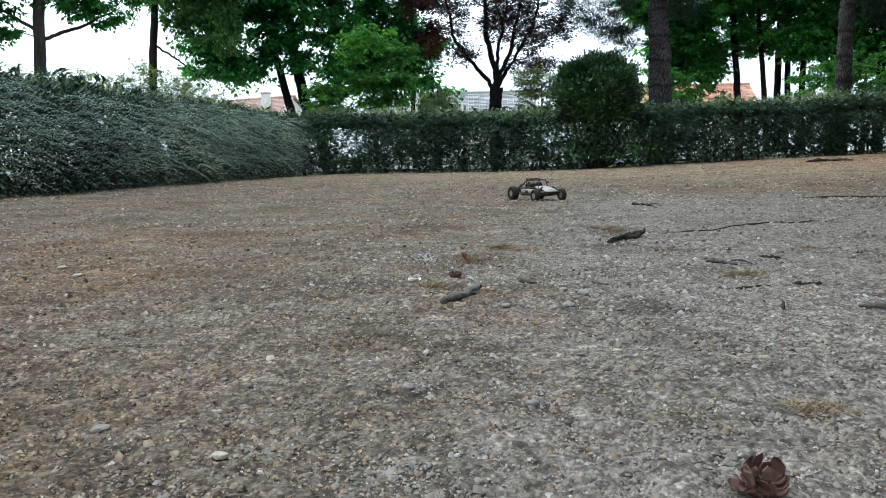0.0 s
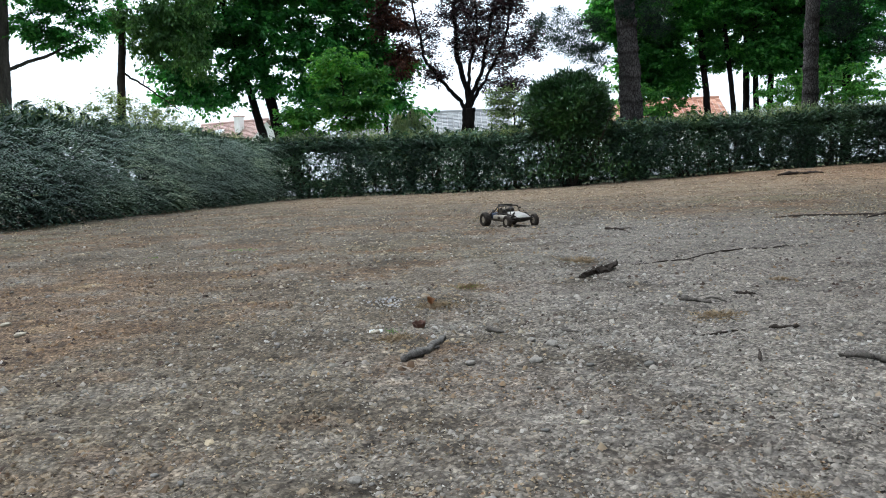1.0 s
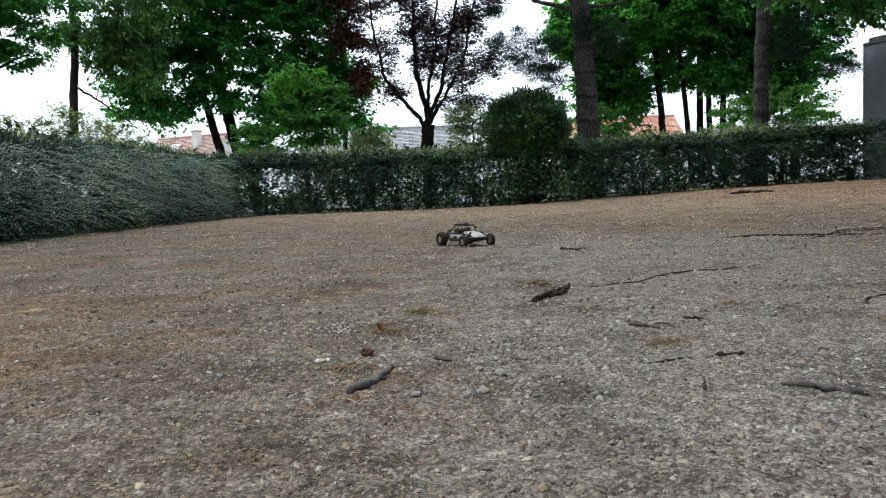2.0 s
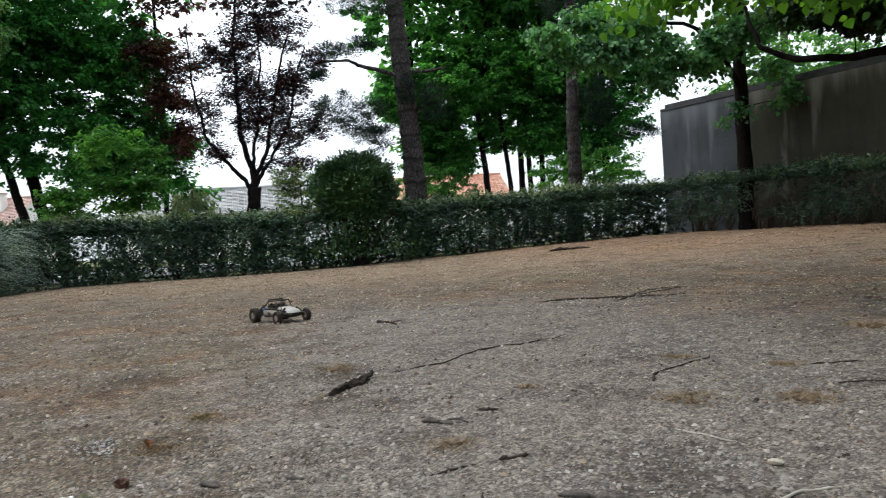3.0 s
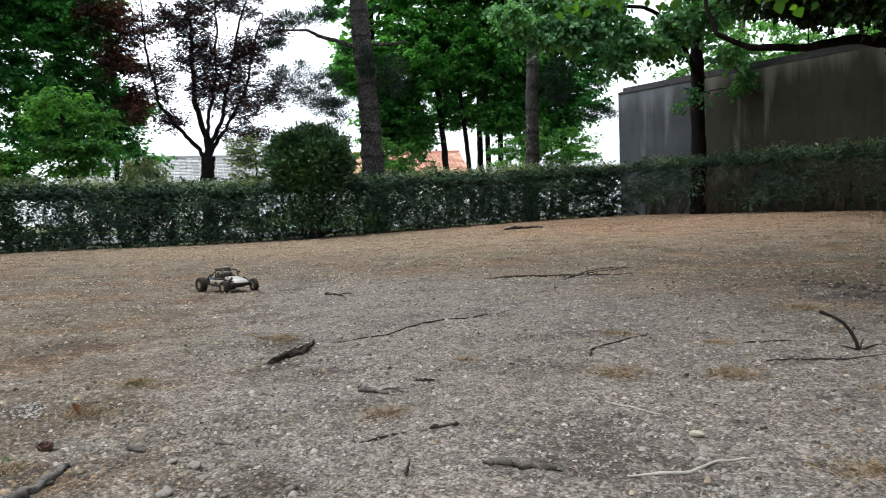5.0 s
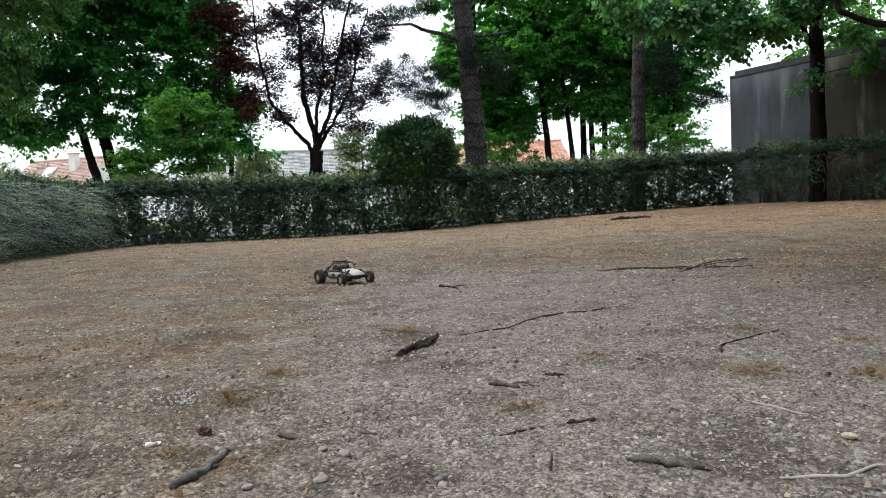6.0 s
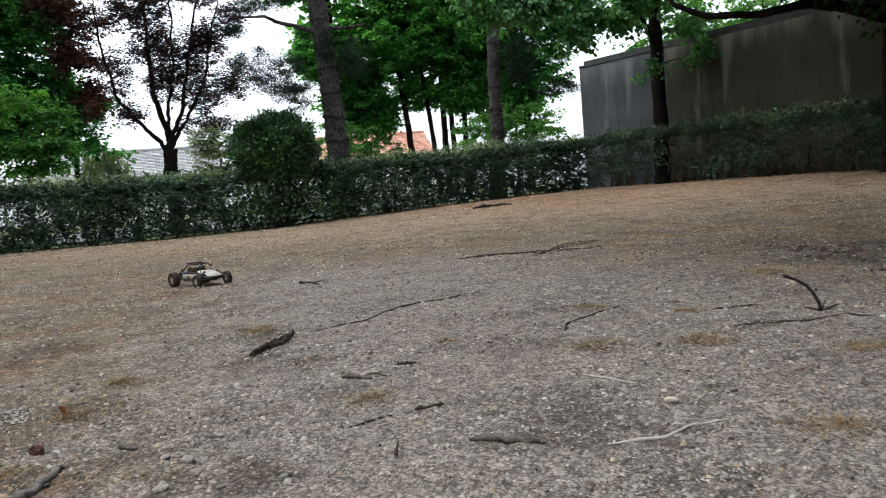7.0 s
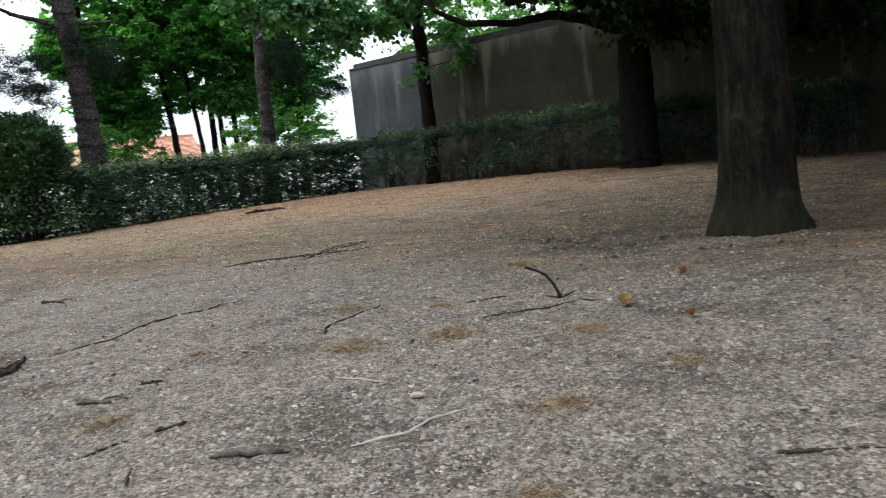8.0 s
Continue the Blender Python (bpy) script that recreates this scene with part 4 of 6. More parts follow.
tree("young_maple_tree", "young maple with bright light green leaves beside the darker maple", [up(-0.9, 14.6, 2.5, 0.04, (-0.1, 0), 1.1)],
     [(-0.95, 14.5, 2.36, 0.50, 0.4, 0.20), (-1.25, 14.5, 2.12, 0.30, 0.3, 0.14), (-0.50, 14.5, 2.10, 0.30, 0.3, 0.16), (-0.85, 14.4, 1.66, 0.75, 0.5, 0.16), (-1.55, 14.4, 1.42, 0.50, 0.35, 0.20), (-1.75, 14.4, 1.12, 0.40, 0.3, 0.16), (-0.75, 14.4, 1.30, 0.45, 0.35, 0.13)], 150, 52, 0.088, M_LIME, M_BARKDARK, 25, 0.22, 0.0, 0.35, aspect=0.65, even=0.6)
tree("copper_beech_tree", "copper-leaved tree half hidden by the maple", [up(-0.2, 17.6, 8.0, 0.055, (-0.1, 0), 1.1)], [(-0.1, 16.5, 4.2, 0.75, 0.4, 0.5), (0.05, 16.5, 3.4, 0.5, 0.4, 0.45), (0.2, 16.5, 2.7, 0.25, 0.3, 0.35), (0.0, 17.0, 6.2, 1.5, 1.2, 1.4)], 190, 50, 0.068, M_COPPER, M_BARKBLACK, 26, 0.22, 0.0, even=0.6)
# purple plum
PX, PY = 1.39, 15.2
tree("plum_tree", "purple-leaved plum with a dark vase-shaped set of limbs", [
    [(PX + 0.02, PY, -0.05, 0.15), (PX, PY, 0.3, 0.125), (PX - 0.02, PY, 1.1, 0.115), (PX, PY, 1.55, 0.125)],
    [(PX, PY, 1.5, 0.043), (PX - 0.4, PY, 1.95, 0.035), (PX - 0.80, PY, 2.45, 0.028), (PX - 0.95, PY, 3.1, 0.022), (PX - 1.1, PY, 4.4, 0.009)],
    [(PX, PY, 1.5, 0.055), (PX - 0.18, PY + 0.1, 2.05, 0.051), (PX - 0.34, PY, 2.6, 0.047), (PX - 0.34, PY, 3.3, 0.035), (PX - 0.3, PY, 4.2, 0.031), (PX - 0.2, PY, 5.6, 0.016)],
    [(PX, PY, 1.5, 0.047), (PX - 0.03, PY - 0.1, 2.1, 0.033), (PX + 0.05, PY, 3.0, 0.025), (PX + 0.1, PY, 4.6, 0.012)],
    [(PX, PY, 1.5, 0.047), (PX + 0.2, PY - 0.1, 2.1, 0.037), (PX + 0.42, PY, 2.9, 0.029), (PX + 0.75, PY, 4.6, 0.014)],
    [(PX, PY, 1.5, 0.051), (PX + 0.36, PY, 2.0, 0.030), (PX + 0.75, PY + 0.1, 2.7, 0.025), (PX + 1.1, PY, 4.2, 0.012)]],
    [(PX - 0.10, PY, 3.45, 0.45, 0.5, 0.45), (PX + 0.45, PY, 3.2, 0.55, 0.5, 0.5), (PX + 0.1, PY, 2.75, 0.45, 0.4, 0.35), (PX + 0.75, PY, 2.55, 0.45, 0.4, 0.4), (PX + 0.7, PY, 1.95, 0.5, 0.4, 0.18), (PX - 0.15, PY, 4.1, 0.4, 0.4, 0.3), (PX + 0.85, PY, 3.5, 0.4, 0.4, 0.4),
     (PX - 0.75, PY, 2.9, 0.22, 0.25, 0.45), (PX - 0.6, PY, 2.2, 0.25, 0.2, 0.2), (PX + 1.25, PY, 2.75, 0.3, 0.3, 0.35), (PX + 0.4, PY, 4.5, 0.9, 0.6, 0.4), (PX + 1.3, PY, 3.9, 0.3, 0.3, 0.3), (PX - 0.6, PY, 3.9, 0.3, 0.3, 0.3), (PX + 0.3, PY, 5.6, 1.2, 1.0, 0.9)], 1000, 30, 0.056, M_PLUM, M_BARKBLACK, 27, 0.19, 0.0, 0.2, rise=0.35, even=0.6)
# weeping tree and pale shrubs behind the hedge
tree("willow_tree", "small weeping willow with pale hanging leaves", [up(0.27, 15.6, 1.6, 0.04)], [(0.27, 15.6, 1.28, 0.36, 0.35, 0.38), (0.27, 15.6, 0.95, 0.52, 0.4, 0.30)], 110, 70, 0.085, M_WILLOW, M_BARK, 28, 0.13, 0.2, 1.8, 0.22, rise=-1.2)
tree("shrub", "pale green shrub behind the clipped hedge", [up(2.15, 14.5, 1.6, 0.03)], [(2.15, 14.5, 1.25, 0.5, 0.35, 0.5), (1.95, 14.5, 1.65, 0.25, 0.25, 0.25)], 95, 50, 0.055, M_WILLOW, M_BARK, 29, 0.16, category="shrub", rise=0.3)
tree("shrub", "leafy green shrub behind the clipped hedge", [up(5.6, 18.3, 2.0, 0.04)], [(5.6, 18.3, 1.6, 0.9, 0.7, 0.75), (6.7, 18.4, 1.5, 0.6, 0.5, 0.5)], 90, 80, 0.075, M_LIME, M_BARK, 30, 0.22, category="shrub")
# pines
tree("pine_tree", "pine with a tall bare plated trunk and dark needles", [up(4.12, 13.6, 9.5, 0.20, (-0.5, 0), 1.08),
     [(3.92, 13.5, 3.30, 0.045), (3.5, 13.5, 3.42, 0.035), (3.0, 13.5, 3.55, 0.025), (2.5, 13.5, 3.5, 0.01)], [(3.92, 13.5, 3.40, 0.04), (4.4, 13.45, 3.36, 0.03), (4.9, 13.4, 3.42, 0.012)]],
     [(3.6, 13.9, 7.6, 2.0, 1.6, 1.6), (2.75, 13.6, 2.70, 0.38, 0.3, 0.38), (3.1, 13.6, 2.40, 0.42, 0.3, 0.30), (3.45, 13.6, 2.2, 0.30, 0.3, 0.28), (3.35, 13.6, 2.75, 0.32, 0.3, 0.20), (2.45, 13.6, 3.3, 0.16, 0.2, 0.07), (2.8, 13.6, 3.75, 0.35, 0.3, 0.12), (3.3, 13.6, 3.85, 0.3, 0.3, 0.12),
      (4.45, 13.4, 2.75, 0.30, 0.3, 0.40), (3.95, 13.3, 2.95, 0.12, 0.15, 0.3), (3.4, 13.6, 4.6, 0.8, 0.5, 0.3)], 420, 40, 0.080, M_NEEDLE, M_BARKPINE, 31, 0.085, 0.1, 0.2, 0.10, 0.02, True)
tree("pine_tree", "slim pine with a bare plated trunk and dark needles", [up(7.1, 13.35, 9.0, 0.135, (0.3, 0), 1.08)],
     [(7.4, 13.4, 6.6, 1.7, 1.4, 2.0), (7.65, 13.2, 2.75, 0.40, 0.4, 0.6), (8.3, 12.9, 2.12, 0.40, 0.4, 0.16), (7.2, 13.4, 4.6, 0.7, 0.6, 0.4)], 150, 50, 0.085, M_NEEDLE, M_BARKPINE, 32, 0.115, 0.1, 0.2, 0.10, 0.02, True)
# stand of poplars behind the pines
for k, (px, py, pr, tall) in enumerate([(7.6, 18.7, 0.085, -0.7), (8.15, 18.5, 0.065, -0.9), (8.5, 18.3, 0.07, 0.1), (8.78, 18.2, 0.075, 0.3), (9.5, 18.2, 0.08, 0.4)]):
    tree("poplar_tree", "slender tree of a leafy stand with bright green leaves", [up(px, py, 9.5, pr, (tall, 0), 1.1)],
         [(px - 0.9 + 0.35 * k, py, 4.4, 1.2, 1.2, 1.4), (px - 0.5 + 0.1 * k, py - 0.2, 7.0, 1.4, 1.2, 1.4)] + [[(6.7, 18.9, 3.0, 0.75, 0.6, 0.8), (6.9, 18.7, 2.15, 0.45, 0.4, 0.28)], [(7.9, 18.5, 2.9, 0.7, 0.6, 0.6)], [(8.8, 18.1, 2.75, 0.7, 0.7, 0.5)], [(9.2, 17.9, 2.7, 0.8, 0.7, 0.6), (9.6, 18.0, 2.15, 0.4, 0.4, 0.22)], [(10.0, 17.9, 2.8, 0.7, 0.7, 0.8), (10.5, 17.9, 2.2, 0.5, 0.4, 0.3)]][k],
         230, 56, 0.098, M_POPLAR, M_BARKBLACK, 33 + k, 0.22, 0.1, aspect=0.75, even=0.6, rise=0.25)
tree("poplar_tree", "leafy tree with bright green leaves behind the pine", [up(5.9, 19.3, 9.0, 0.10)], [(5.9, 19.2, 5.8, 1.4, 1.2, 2.4), (6.1, 19.0, 3.0, 0.7, 0.7, 0.8), (6.6, 18.9, 2.3, 0.6, 0.5, 0.35), (5.5, 19.0, 4.0, 0.7, 0.7, 0.7)], 330, 75, 0.098, M_POPLAR, M_BARKBLACK, 39, 0.22, 0.1, aspect=0.75, rise=0.25, even=0.6)
tree("tree", "dark green tree between the stand and the building", [up(10.2, 17.4, 8.0, 0.10)], [(9.9, 17.5, 3.5, 0.7, 0.7, 1.0), (10.5, 17.1, 3.2, 0.75, 0.7, 0.8), (10.1, 17.4, 2.5, 0.55, 0.5, 0.35), (10.9, 16.9, 4.5, 0.8, 0.8, 0.9), (10.2, 17.4, 6.4, 1.6, 1.4, 1.6)], 300, 75, 0.085, M_MAPLE, M_BARKBLACK, 46, 0.20, 0.0, aspect=0.75, even=0.6)
tree("tree", "leafy green tree filling the stand behind the pine", [up(8.9, 19.6, 8.5, 0.09)], [(7.4, 19.4, 4.4, 1.2, 1.0, 0.9), (9.0, 19.4, 4.2, 1.3, 1.0, 0.9), (8.2, 19.5, 3.3, 1.0, 0.6, 0.5), (9.6, 19.5, 3.1, 0.9, 0.6, 0.6), (10.6, 19.4, 3.0, 0.6, 0.6, 0.7), (6.9, 19.2, 2.6, 0.6, 0.5, 0.35), (6.2, 19.1, 2.2, 0.4, 0.4, 0.3), (8.8, 19.4, 6.6, 1.7, 1.3, 1.2)], 300, 60, 0.11, M_MAPLE, M_BARKBLACK, 47, 0.22, 0.0, aspect=0.75, even=0.6)
tree("shrub", "pale green shrub between hedge and rendered building", [up(9.3, 16.4, 1.9, 0.05)], [(9.1, 16.4, 1.6, 1.4, 0.7, 0.75)], 90, 90, 0.08, M_LIME, M_BARK, 40, 0.22, category="shrub")
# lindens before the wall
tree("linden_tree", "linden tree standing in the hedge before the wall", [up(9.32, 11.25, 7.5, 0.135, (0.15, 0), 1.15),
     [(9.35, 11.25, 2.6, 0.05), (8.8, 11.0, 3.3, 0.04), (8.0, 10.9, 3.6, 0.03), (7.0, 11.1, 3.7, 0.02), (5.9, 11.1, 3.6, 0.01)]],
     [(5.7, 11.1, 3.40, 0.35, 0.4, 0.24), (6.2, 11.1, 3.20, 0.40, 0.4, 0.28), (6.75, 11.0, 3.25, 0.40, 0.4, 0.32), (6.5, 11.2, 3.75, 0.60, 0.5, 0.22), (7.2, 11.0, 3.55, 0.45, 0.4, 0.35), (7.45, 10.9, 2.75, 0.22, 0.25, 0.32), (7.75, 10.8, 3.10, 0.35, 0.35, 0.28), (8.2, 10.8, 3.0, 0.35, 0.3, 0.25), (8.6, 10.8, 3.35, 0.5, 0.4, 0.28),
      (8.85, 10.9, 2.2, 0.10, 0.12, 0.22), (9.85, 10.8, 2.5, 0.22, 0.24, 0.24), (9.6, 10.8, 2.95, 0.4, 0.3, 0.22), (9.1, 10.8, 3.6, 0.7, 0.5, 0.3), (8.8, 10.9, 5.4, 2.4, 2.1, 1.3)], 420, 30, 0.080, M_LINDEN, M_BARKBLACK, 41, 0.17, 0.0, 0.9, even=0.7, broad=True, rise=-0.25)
# Low blobs beside the trunk are added dark leaves standing in for shade.
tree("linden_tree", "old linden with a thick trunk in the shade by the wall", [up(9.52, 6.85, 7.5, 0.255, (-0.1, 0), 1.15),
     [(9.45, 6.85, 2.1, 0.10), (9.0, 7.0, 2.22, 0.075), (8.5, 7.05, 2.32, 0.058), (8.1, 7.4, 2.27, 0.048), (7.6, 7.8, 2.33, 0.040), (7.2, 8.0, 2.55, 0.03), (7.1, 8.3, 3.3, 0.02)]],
     [(7.7, 7.75, 3.05, 0.6, 0.6, 0.35), (8.15, 7.3, 2.85, 0.5, 0.5, 0.32), (8.55, 6.85, 2.8, 0.5, 0.5, 0.35), (8.8, 6.5, 2.6, 0.5, 0.5, 0.4), (8.2, 7.0, 3.4, 1.0, 0.9, 0.4), (8.7, 6.4, 3.0, 0.8, 0.8, 0.7), (9.25, 6.3, 2.35, 0.45, 0.5, 0.5), (9.7, 5.8, 2.4, 0.6, 0.7, 0.6), (9.3, 5.4, 3.5, 1.6, 1.6, 1.1), (10.1, 6.2, 2.3, 0.4, 0.8, 0.6), (10.6, 4.6, 2.2, 0.4, 1.1, 0.8), (9.2, 6.8, 5.0, 3.2, 3.4, 1.3)], 640, 64, 0.11, M_SHADEDLINDEN, M_BARKBLACK, 42, 0.26, 0.0, 0.7, 0.8, even=0.5)
# Lindens out of view, added to block sky light on the right.
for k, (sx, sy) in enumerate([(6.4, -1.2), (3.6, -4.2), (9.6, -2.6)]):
    tree("linden_tree", "unseen linden with a broad dense crown, added to shade the ground", [up(sx, sy, 6.5, 0.22)],
         [(sx, sy, 4.4, 3.2, 3.0, 1.9), (sx, sy, 2.6, 2.4, 2.2, 1.1)], 330, 50, 0.27, M_SHADEDLINDEN, M_BARKDARK, 45 + k, 0.34, 0.0, 0.7, 0.8)
# Another linden out of view, added so its boughs darken the wall.
tree("linden_tree", "unseen linden with wide boughs, added to shade hedge and wall", [up(7.3, 0.5, 6.0, 0.24)],
     [(7.6, 2.6, 3.9, 2.8, 2.4, 0.9), (9.6, 4.6, 4.0, 2.2, 2.3, 0.8), (10.4, 7.6, 4.2, 1.4, 2.0, 0.7), (10.2, 1.5, 3.6, 1.8, 2.4, 0.9), (7.4, 0.6, 5.4, 3.0, 2.8, 1.2)], 420, 36, 0.30, M_SHADEDLINDEN, M_BARKDARK, 49, 0.36, 0.0, 0.7, 0.8)
# Tree row out of view, added to cut low sky light from the left.
for k, (sx, sy) in enumerate([(-8.4, 8.2), (-9.0, 3.6), (-8.6, -1.2)]):
    tree("tree", "unseen dense broad-leaved tree, added to block low side light", [up(sx, sy, 8.0, 0.2)],
         [(sx, sy, 2.2, 2.3, 2.3, 1.6), (sx, sy, 4.4, 2.7, 2.6, 1.7), (sx, sy, 6.8, 2.2, 2.2, 1.6)], 230, 26, 0.36, M_MAPLE, M_BARKDARK, 61 + k, 0.42, 0.0, 0.6, 0.8)
tree("tree", "green tree rising behind the rendered building", [up(14.3, 15.6, 6.0, 0.16)], [(14.1, 15.4, 4.2, 2.4, 1.4, 1.1), (16.5, 13.0, 4.6, 2.0, 1.5, 1.2)], 260, 60, 0.12, M_LIME, M_BARK, 43, 0.3)


# clipped laurel in the hedge line
def laurel():
    rng = np.random.default_rng(51)
    cx, cy = 2.77, 12.62
    z0 = float(gz(cx, cy))
    top = thing("laurel_bush", "rounded dark green laurel bush standing out of the hedge", "bush")
    n = 21000
    d = unit(rng.standard_normal((n, 3)))
    d[:, 2] = np.where(d[:, 2] < -0.55, -d[:, 2], d[:, 2])
    lump = 1.03 + 0.12 * lattice_noise(d[:, 0] * 2.6 + 5, d[:, 2] * 2.6 + d[:, 1] * 2, 7) + 0.10 * lattice_noise(d[:, 0] * 9, d[:, 2] * 9 + d[:, 1] * 6, 8)
    boxy = 1 / (np.abs(d) ** 2.1).sum(1) ** (1 / 2.1) * (1 + 0.07 * rng.standard_normal(n))
    r = (0.95 - np.abs(rng.normal(0, 0.16, n))) * lump * boxy
    c = np.array([cx, cy, z0 + 1.10]) + d * r[:, None] * [0.66, 0.62, 0.66]
    waist = np.clip((c[:, 2] - z0) / 1.15, 0.55, 1.0)
    c[:, 0] = cx + (c[:, 0] - cx) * waist
    low = rng.uniform(0, 1, n) < 0.12
    c[low] = np.column_stack([cx + rng.normal(0, 0.42, low.sum()), cy - 0.15 + rng.normal(0, 0.25, low.sum()), z0 + rng.uniform(0.12, 0.7, low.sum())])
    D = unit(d + rng.standard_normal((n, 3)) * 0.5 + [0, 0, 0.5])
    N = unit(d + rng.standard_normal((n, 3)) * 0.4 + [0, 0, 0.6])
    deep = np.clip((0.86 - r / (lump * boxy)) / 0.2, 0, 1)
    L = 0.072 * rng.uniform(0.6, 1.2, n) * np.where(low, 1.0, 1 + 1.6 * deep)
    part("foliage", mesh_np("foliage", *leaf_arrays(c, D, N, L, L * 0.42)), M_LAUREL, top)
    st = [tube(bent((cx + rng.normal(0, 0.06), cy + rng.normal(0, 0.06), z0 - 0.03), (cx + rng.normal(0, 0.4), cy + rng.normal(0, 0.3), z0 + rng.uniform(0.8, 1.5)), 6, 0.25, rng), np.linspace(0.025, 0.006, 6), 6) for _ in range(16)]
    part("stem_thicket", tubes_mesh("stem_thicket", st), M_BARKDARK, top)


laurel()


# near tree with its canopy overhead
def near_tree():
    rng = np.random.default_rng(61)
    x, y, r = 3.20, 1.67, 0.140
    z0 = float(gz(x, y))
    top = thing("linden_tree", "stout linden trunk with a flared mossy foot in dry ground", "tree")
    zs = np.concatenate([np.linspace(-0.06, 0.5, 15), np.linspace(0.56, 3.4, 34)])
    th = np.linspace(0, 2 * math.pi, 40, endpoint=False)
    Z, T = np.meshgrid(zs, th, indexing="ij")
    flare = 1 + 0.40 * np.exp(-np.maximum(Z, 0) / 0.11) * (0.7 + 0.3 * np.cos(5 * T + 0.8) + 0.2 * np.cos(3 * T) + 0.45 * lattice_noise(T * 2.6, Z * 9, 12)) + 0.12 * np.exp(-np.maximum(Z, 0) / 0.5)
    ridge = 1 + 0.035 * lattice_noise(T * 40 / (2 * math.pi) * 0.55, Z * 4.5, 9) + 0.03 * lattice_noise(T * 3, Z * 2.2, 10)
    R = r * flare * ridge * (1 - 0.06 * Z)
    lean = 0.02 * Z
    V = np.stack([x + lean + R * np.cos(T), y + R * np.sin(T), z0 + Z], -1).reshape(-1, 3)
    i, j = np.meshgrid(np.arange(len(zs) - 1), np.arange(40), indexing="ij")
    F = np.stack([i * 40 + j, i * 40 + (j + 1) % 40, (i + 1) * 40 + (j + 1) % 40, (i + 1) * 40 + j], -1).reshape(-1, 4)
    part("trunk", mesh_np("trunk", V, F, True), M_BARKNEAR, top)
    limbs, ends = [], []
    for az, ln, h, z1 in [(150, 2.2, 2.4, 3.5), (120, 2.6, 2.4, 3.3), (95, 2.6, 2.3, 3.2), (60, 2.4, 2.3, 3.2), (200, 2.2, 2.4, 3.4), (250, 2.4, 2.4, 3.2), (320, 2.4, 2.4, 3.2), (20, 2.6, 2.3, 3.1)]:
        a = radians(az)
        line = bent((x, y, z0 + h), (x + ln * math.cos(a), y + ln * math.sin(a), z0 + z1), 9, 0.25, rng, -0.25)
        limbs.append(tube(line, np.linspace(0.06, 0.012, 9), 7))
        ends.append(line)
    low = [(2.24, 3.34, 1.45), (2.37, 3.25, 1.50), (2.52, 3.16, 1.46), (2.66, 3.03, 1.50), (2.81, 2.89, 1.45), (2.93, 2.77, 1.38)]
    for e in low:
        line = bent((x - 0.05, y + 0.1, z0 + 2.1), e, 8, 0.2, rng, -0.35)
        limbs.append(tube(line, np.linspace(0.028, 0.006, 8), 6))
    for line in list(ends):
        for k in range(14):
            p = line[rng.integers(3, 9)]
            q = p + rng.normal(0, 0.55, 3) * [1, 1, 0.35] - [0, 0, 0.12]
            limbs.append(tube(bent(p, q, 5, 0.3, rng), np.linspace(0.011, 0.003, 5), 5, caps=False))
            ends.append(np.array([p, (p + q) / 2, q]))
    tagged(part("branchwork", tubes_mesh("branchwork", limbs), M_BARKDARK, top), kind="stuff")
    pts = np.vstack([e[1:] for e in ends])
    pick = rng.integers(0, len(pts), 9000)
    C = pts[pick] + rng.standard_normal((len(pick), 3)) * [0.26, 0.26, 0.16]
    more = np.column_stack([x + rng.normal(0.8, 1.9, 5000), y + rng.normal(-0.2, 1.9, 5000), z0 + 3.3 + np.abs(rng.normal(0, 0.8, 5000))])
    hang = np.vstack([np.array(e) + rng.standard_normal((130, 3)) * [0.11, 0.11, 0.055] for e in low])
    C = np.vstack([C, hang])
    n = len(C)
    D = unit(rng.standard_normal((n, 3)) * 0.5 - [0, 0, 0.75])
    N = unit(np.column_stack([rng.normal(0, 0.5, n), rng.normal(0, 0.5, n), np.ones(n)]))
    L = 0.052 * rng.uniform(0.6, 1.2, n)
    tagged(part("crown", broad_leaves("crown", C, D, N, L), M_LIMETREE, top), kind="stuff")
    # Upper leaves take the linden leaf with shade put into its colour.
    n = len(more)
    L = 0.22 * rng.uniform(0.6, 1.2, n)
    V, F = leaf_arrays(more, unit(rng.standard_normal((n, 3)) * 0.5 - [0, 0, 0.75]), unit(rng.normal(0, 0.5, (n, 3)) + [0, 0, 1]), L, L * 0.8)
    tagged(part("upper_crown", mesh_np("upper_crown", V, F), M_SHADEDLINDEN, top), kind="stuff")


near_tree()


# ---- houses beyond the road ----
def tiled_slope(name, w, run, rise, rows, cols, mat, parent, m, thick=0.05):
    """A roof slope of overlapping tiles: each course laid on the one below."""
    ln = math.hypot(run, rise)
    verts, faces = [], []
    rng = np.random.default_rng(int(w * 100) + rows)
    for r in range(rows):
        for c in range(cols):
            x0, x1 = -w / 2 + w * c / cols, -w / 2 + w * (c + 0.94) / cols
            y0, y1 = ln * r / rows, ln * (r + 1.12) / rows
            h0, h1 = thick + rng.uniform(0, 0.02), rng.uniform(0, 0.01)
            o = len(verts)
            verts += [(x0, y0, h0), (x1, y0, h0), (x1, y1, h1), (x0, y1, h1), (x0, y0, h0 - thick), (x1, y0, h0 - thick)]
            faces += [(o, o + 1, o + 2, o + 3), (o + 4, o + 5, o + 1, o)]
    me = bpy.data.meshes.new(name)
    me.from_pydata(verts, [], faces)
    ob = part(name, me, mat, parent)
    ob.matrix_local = m @ Matrix.Rotation(math.atan2(rise, run), 4, "X")
    return ob


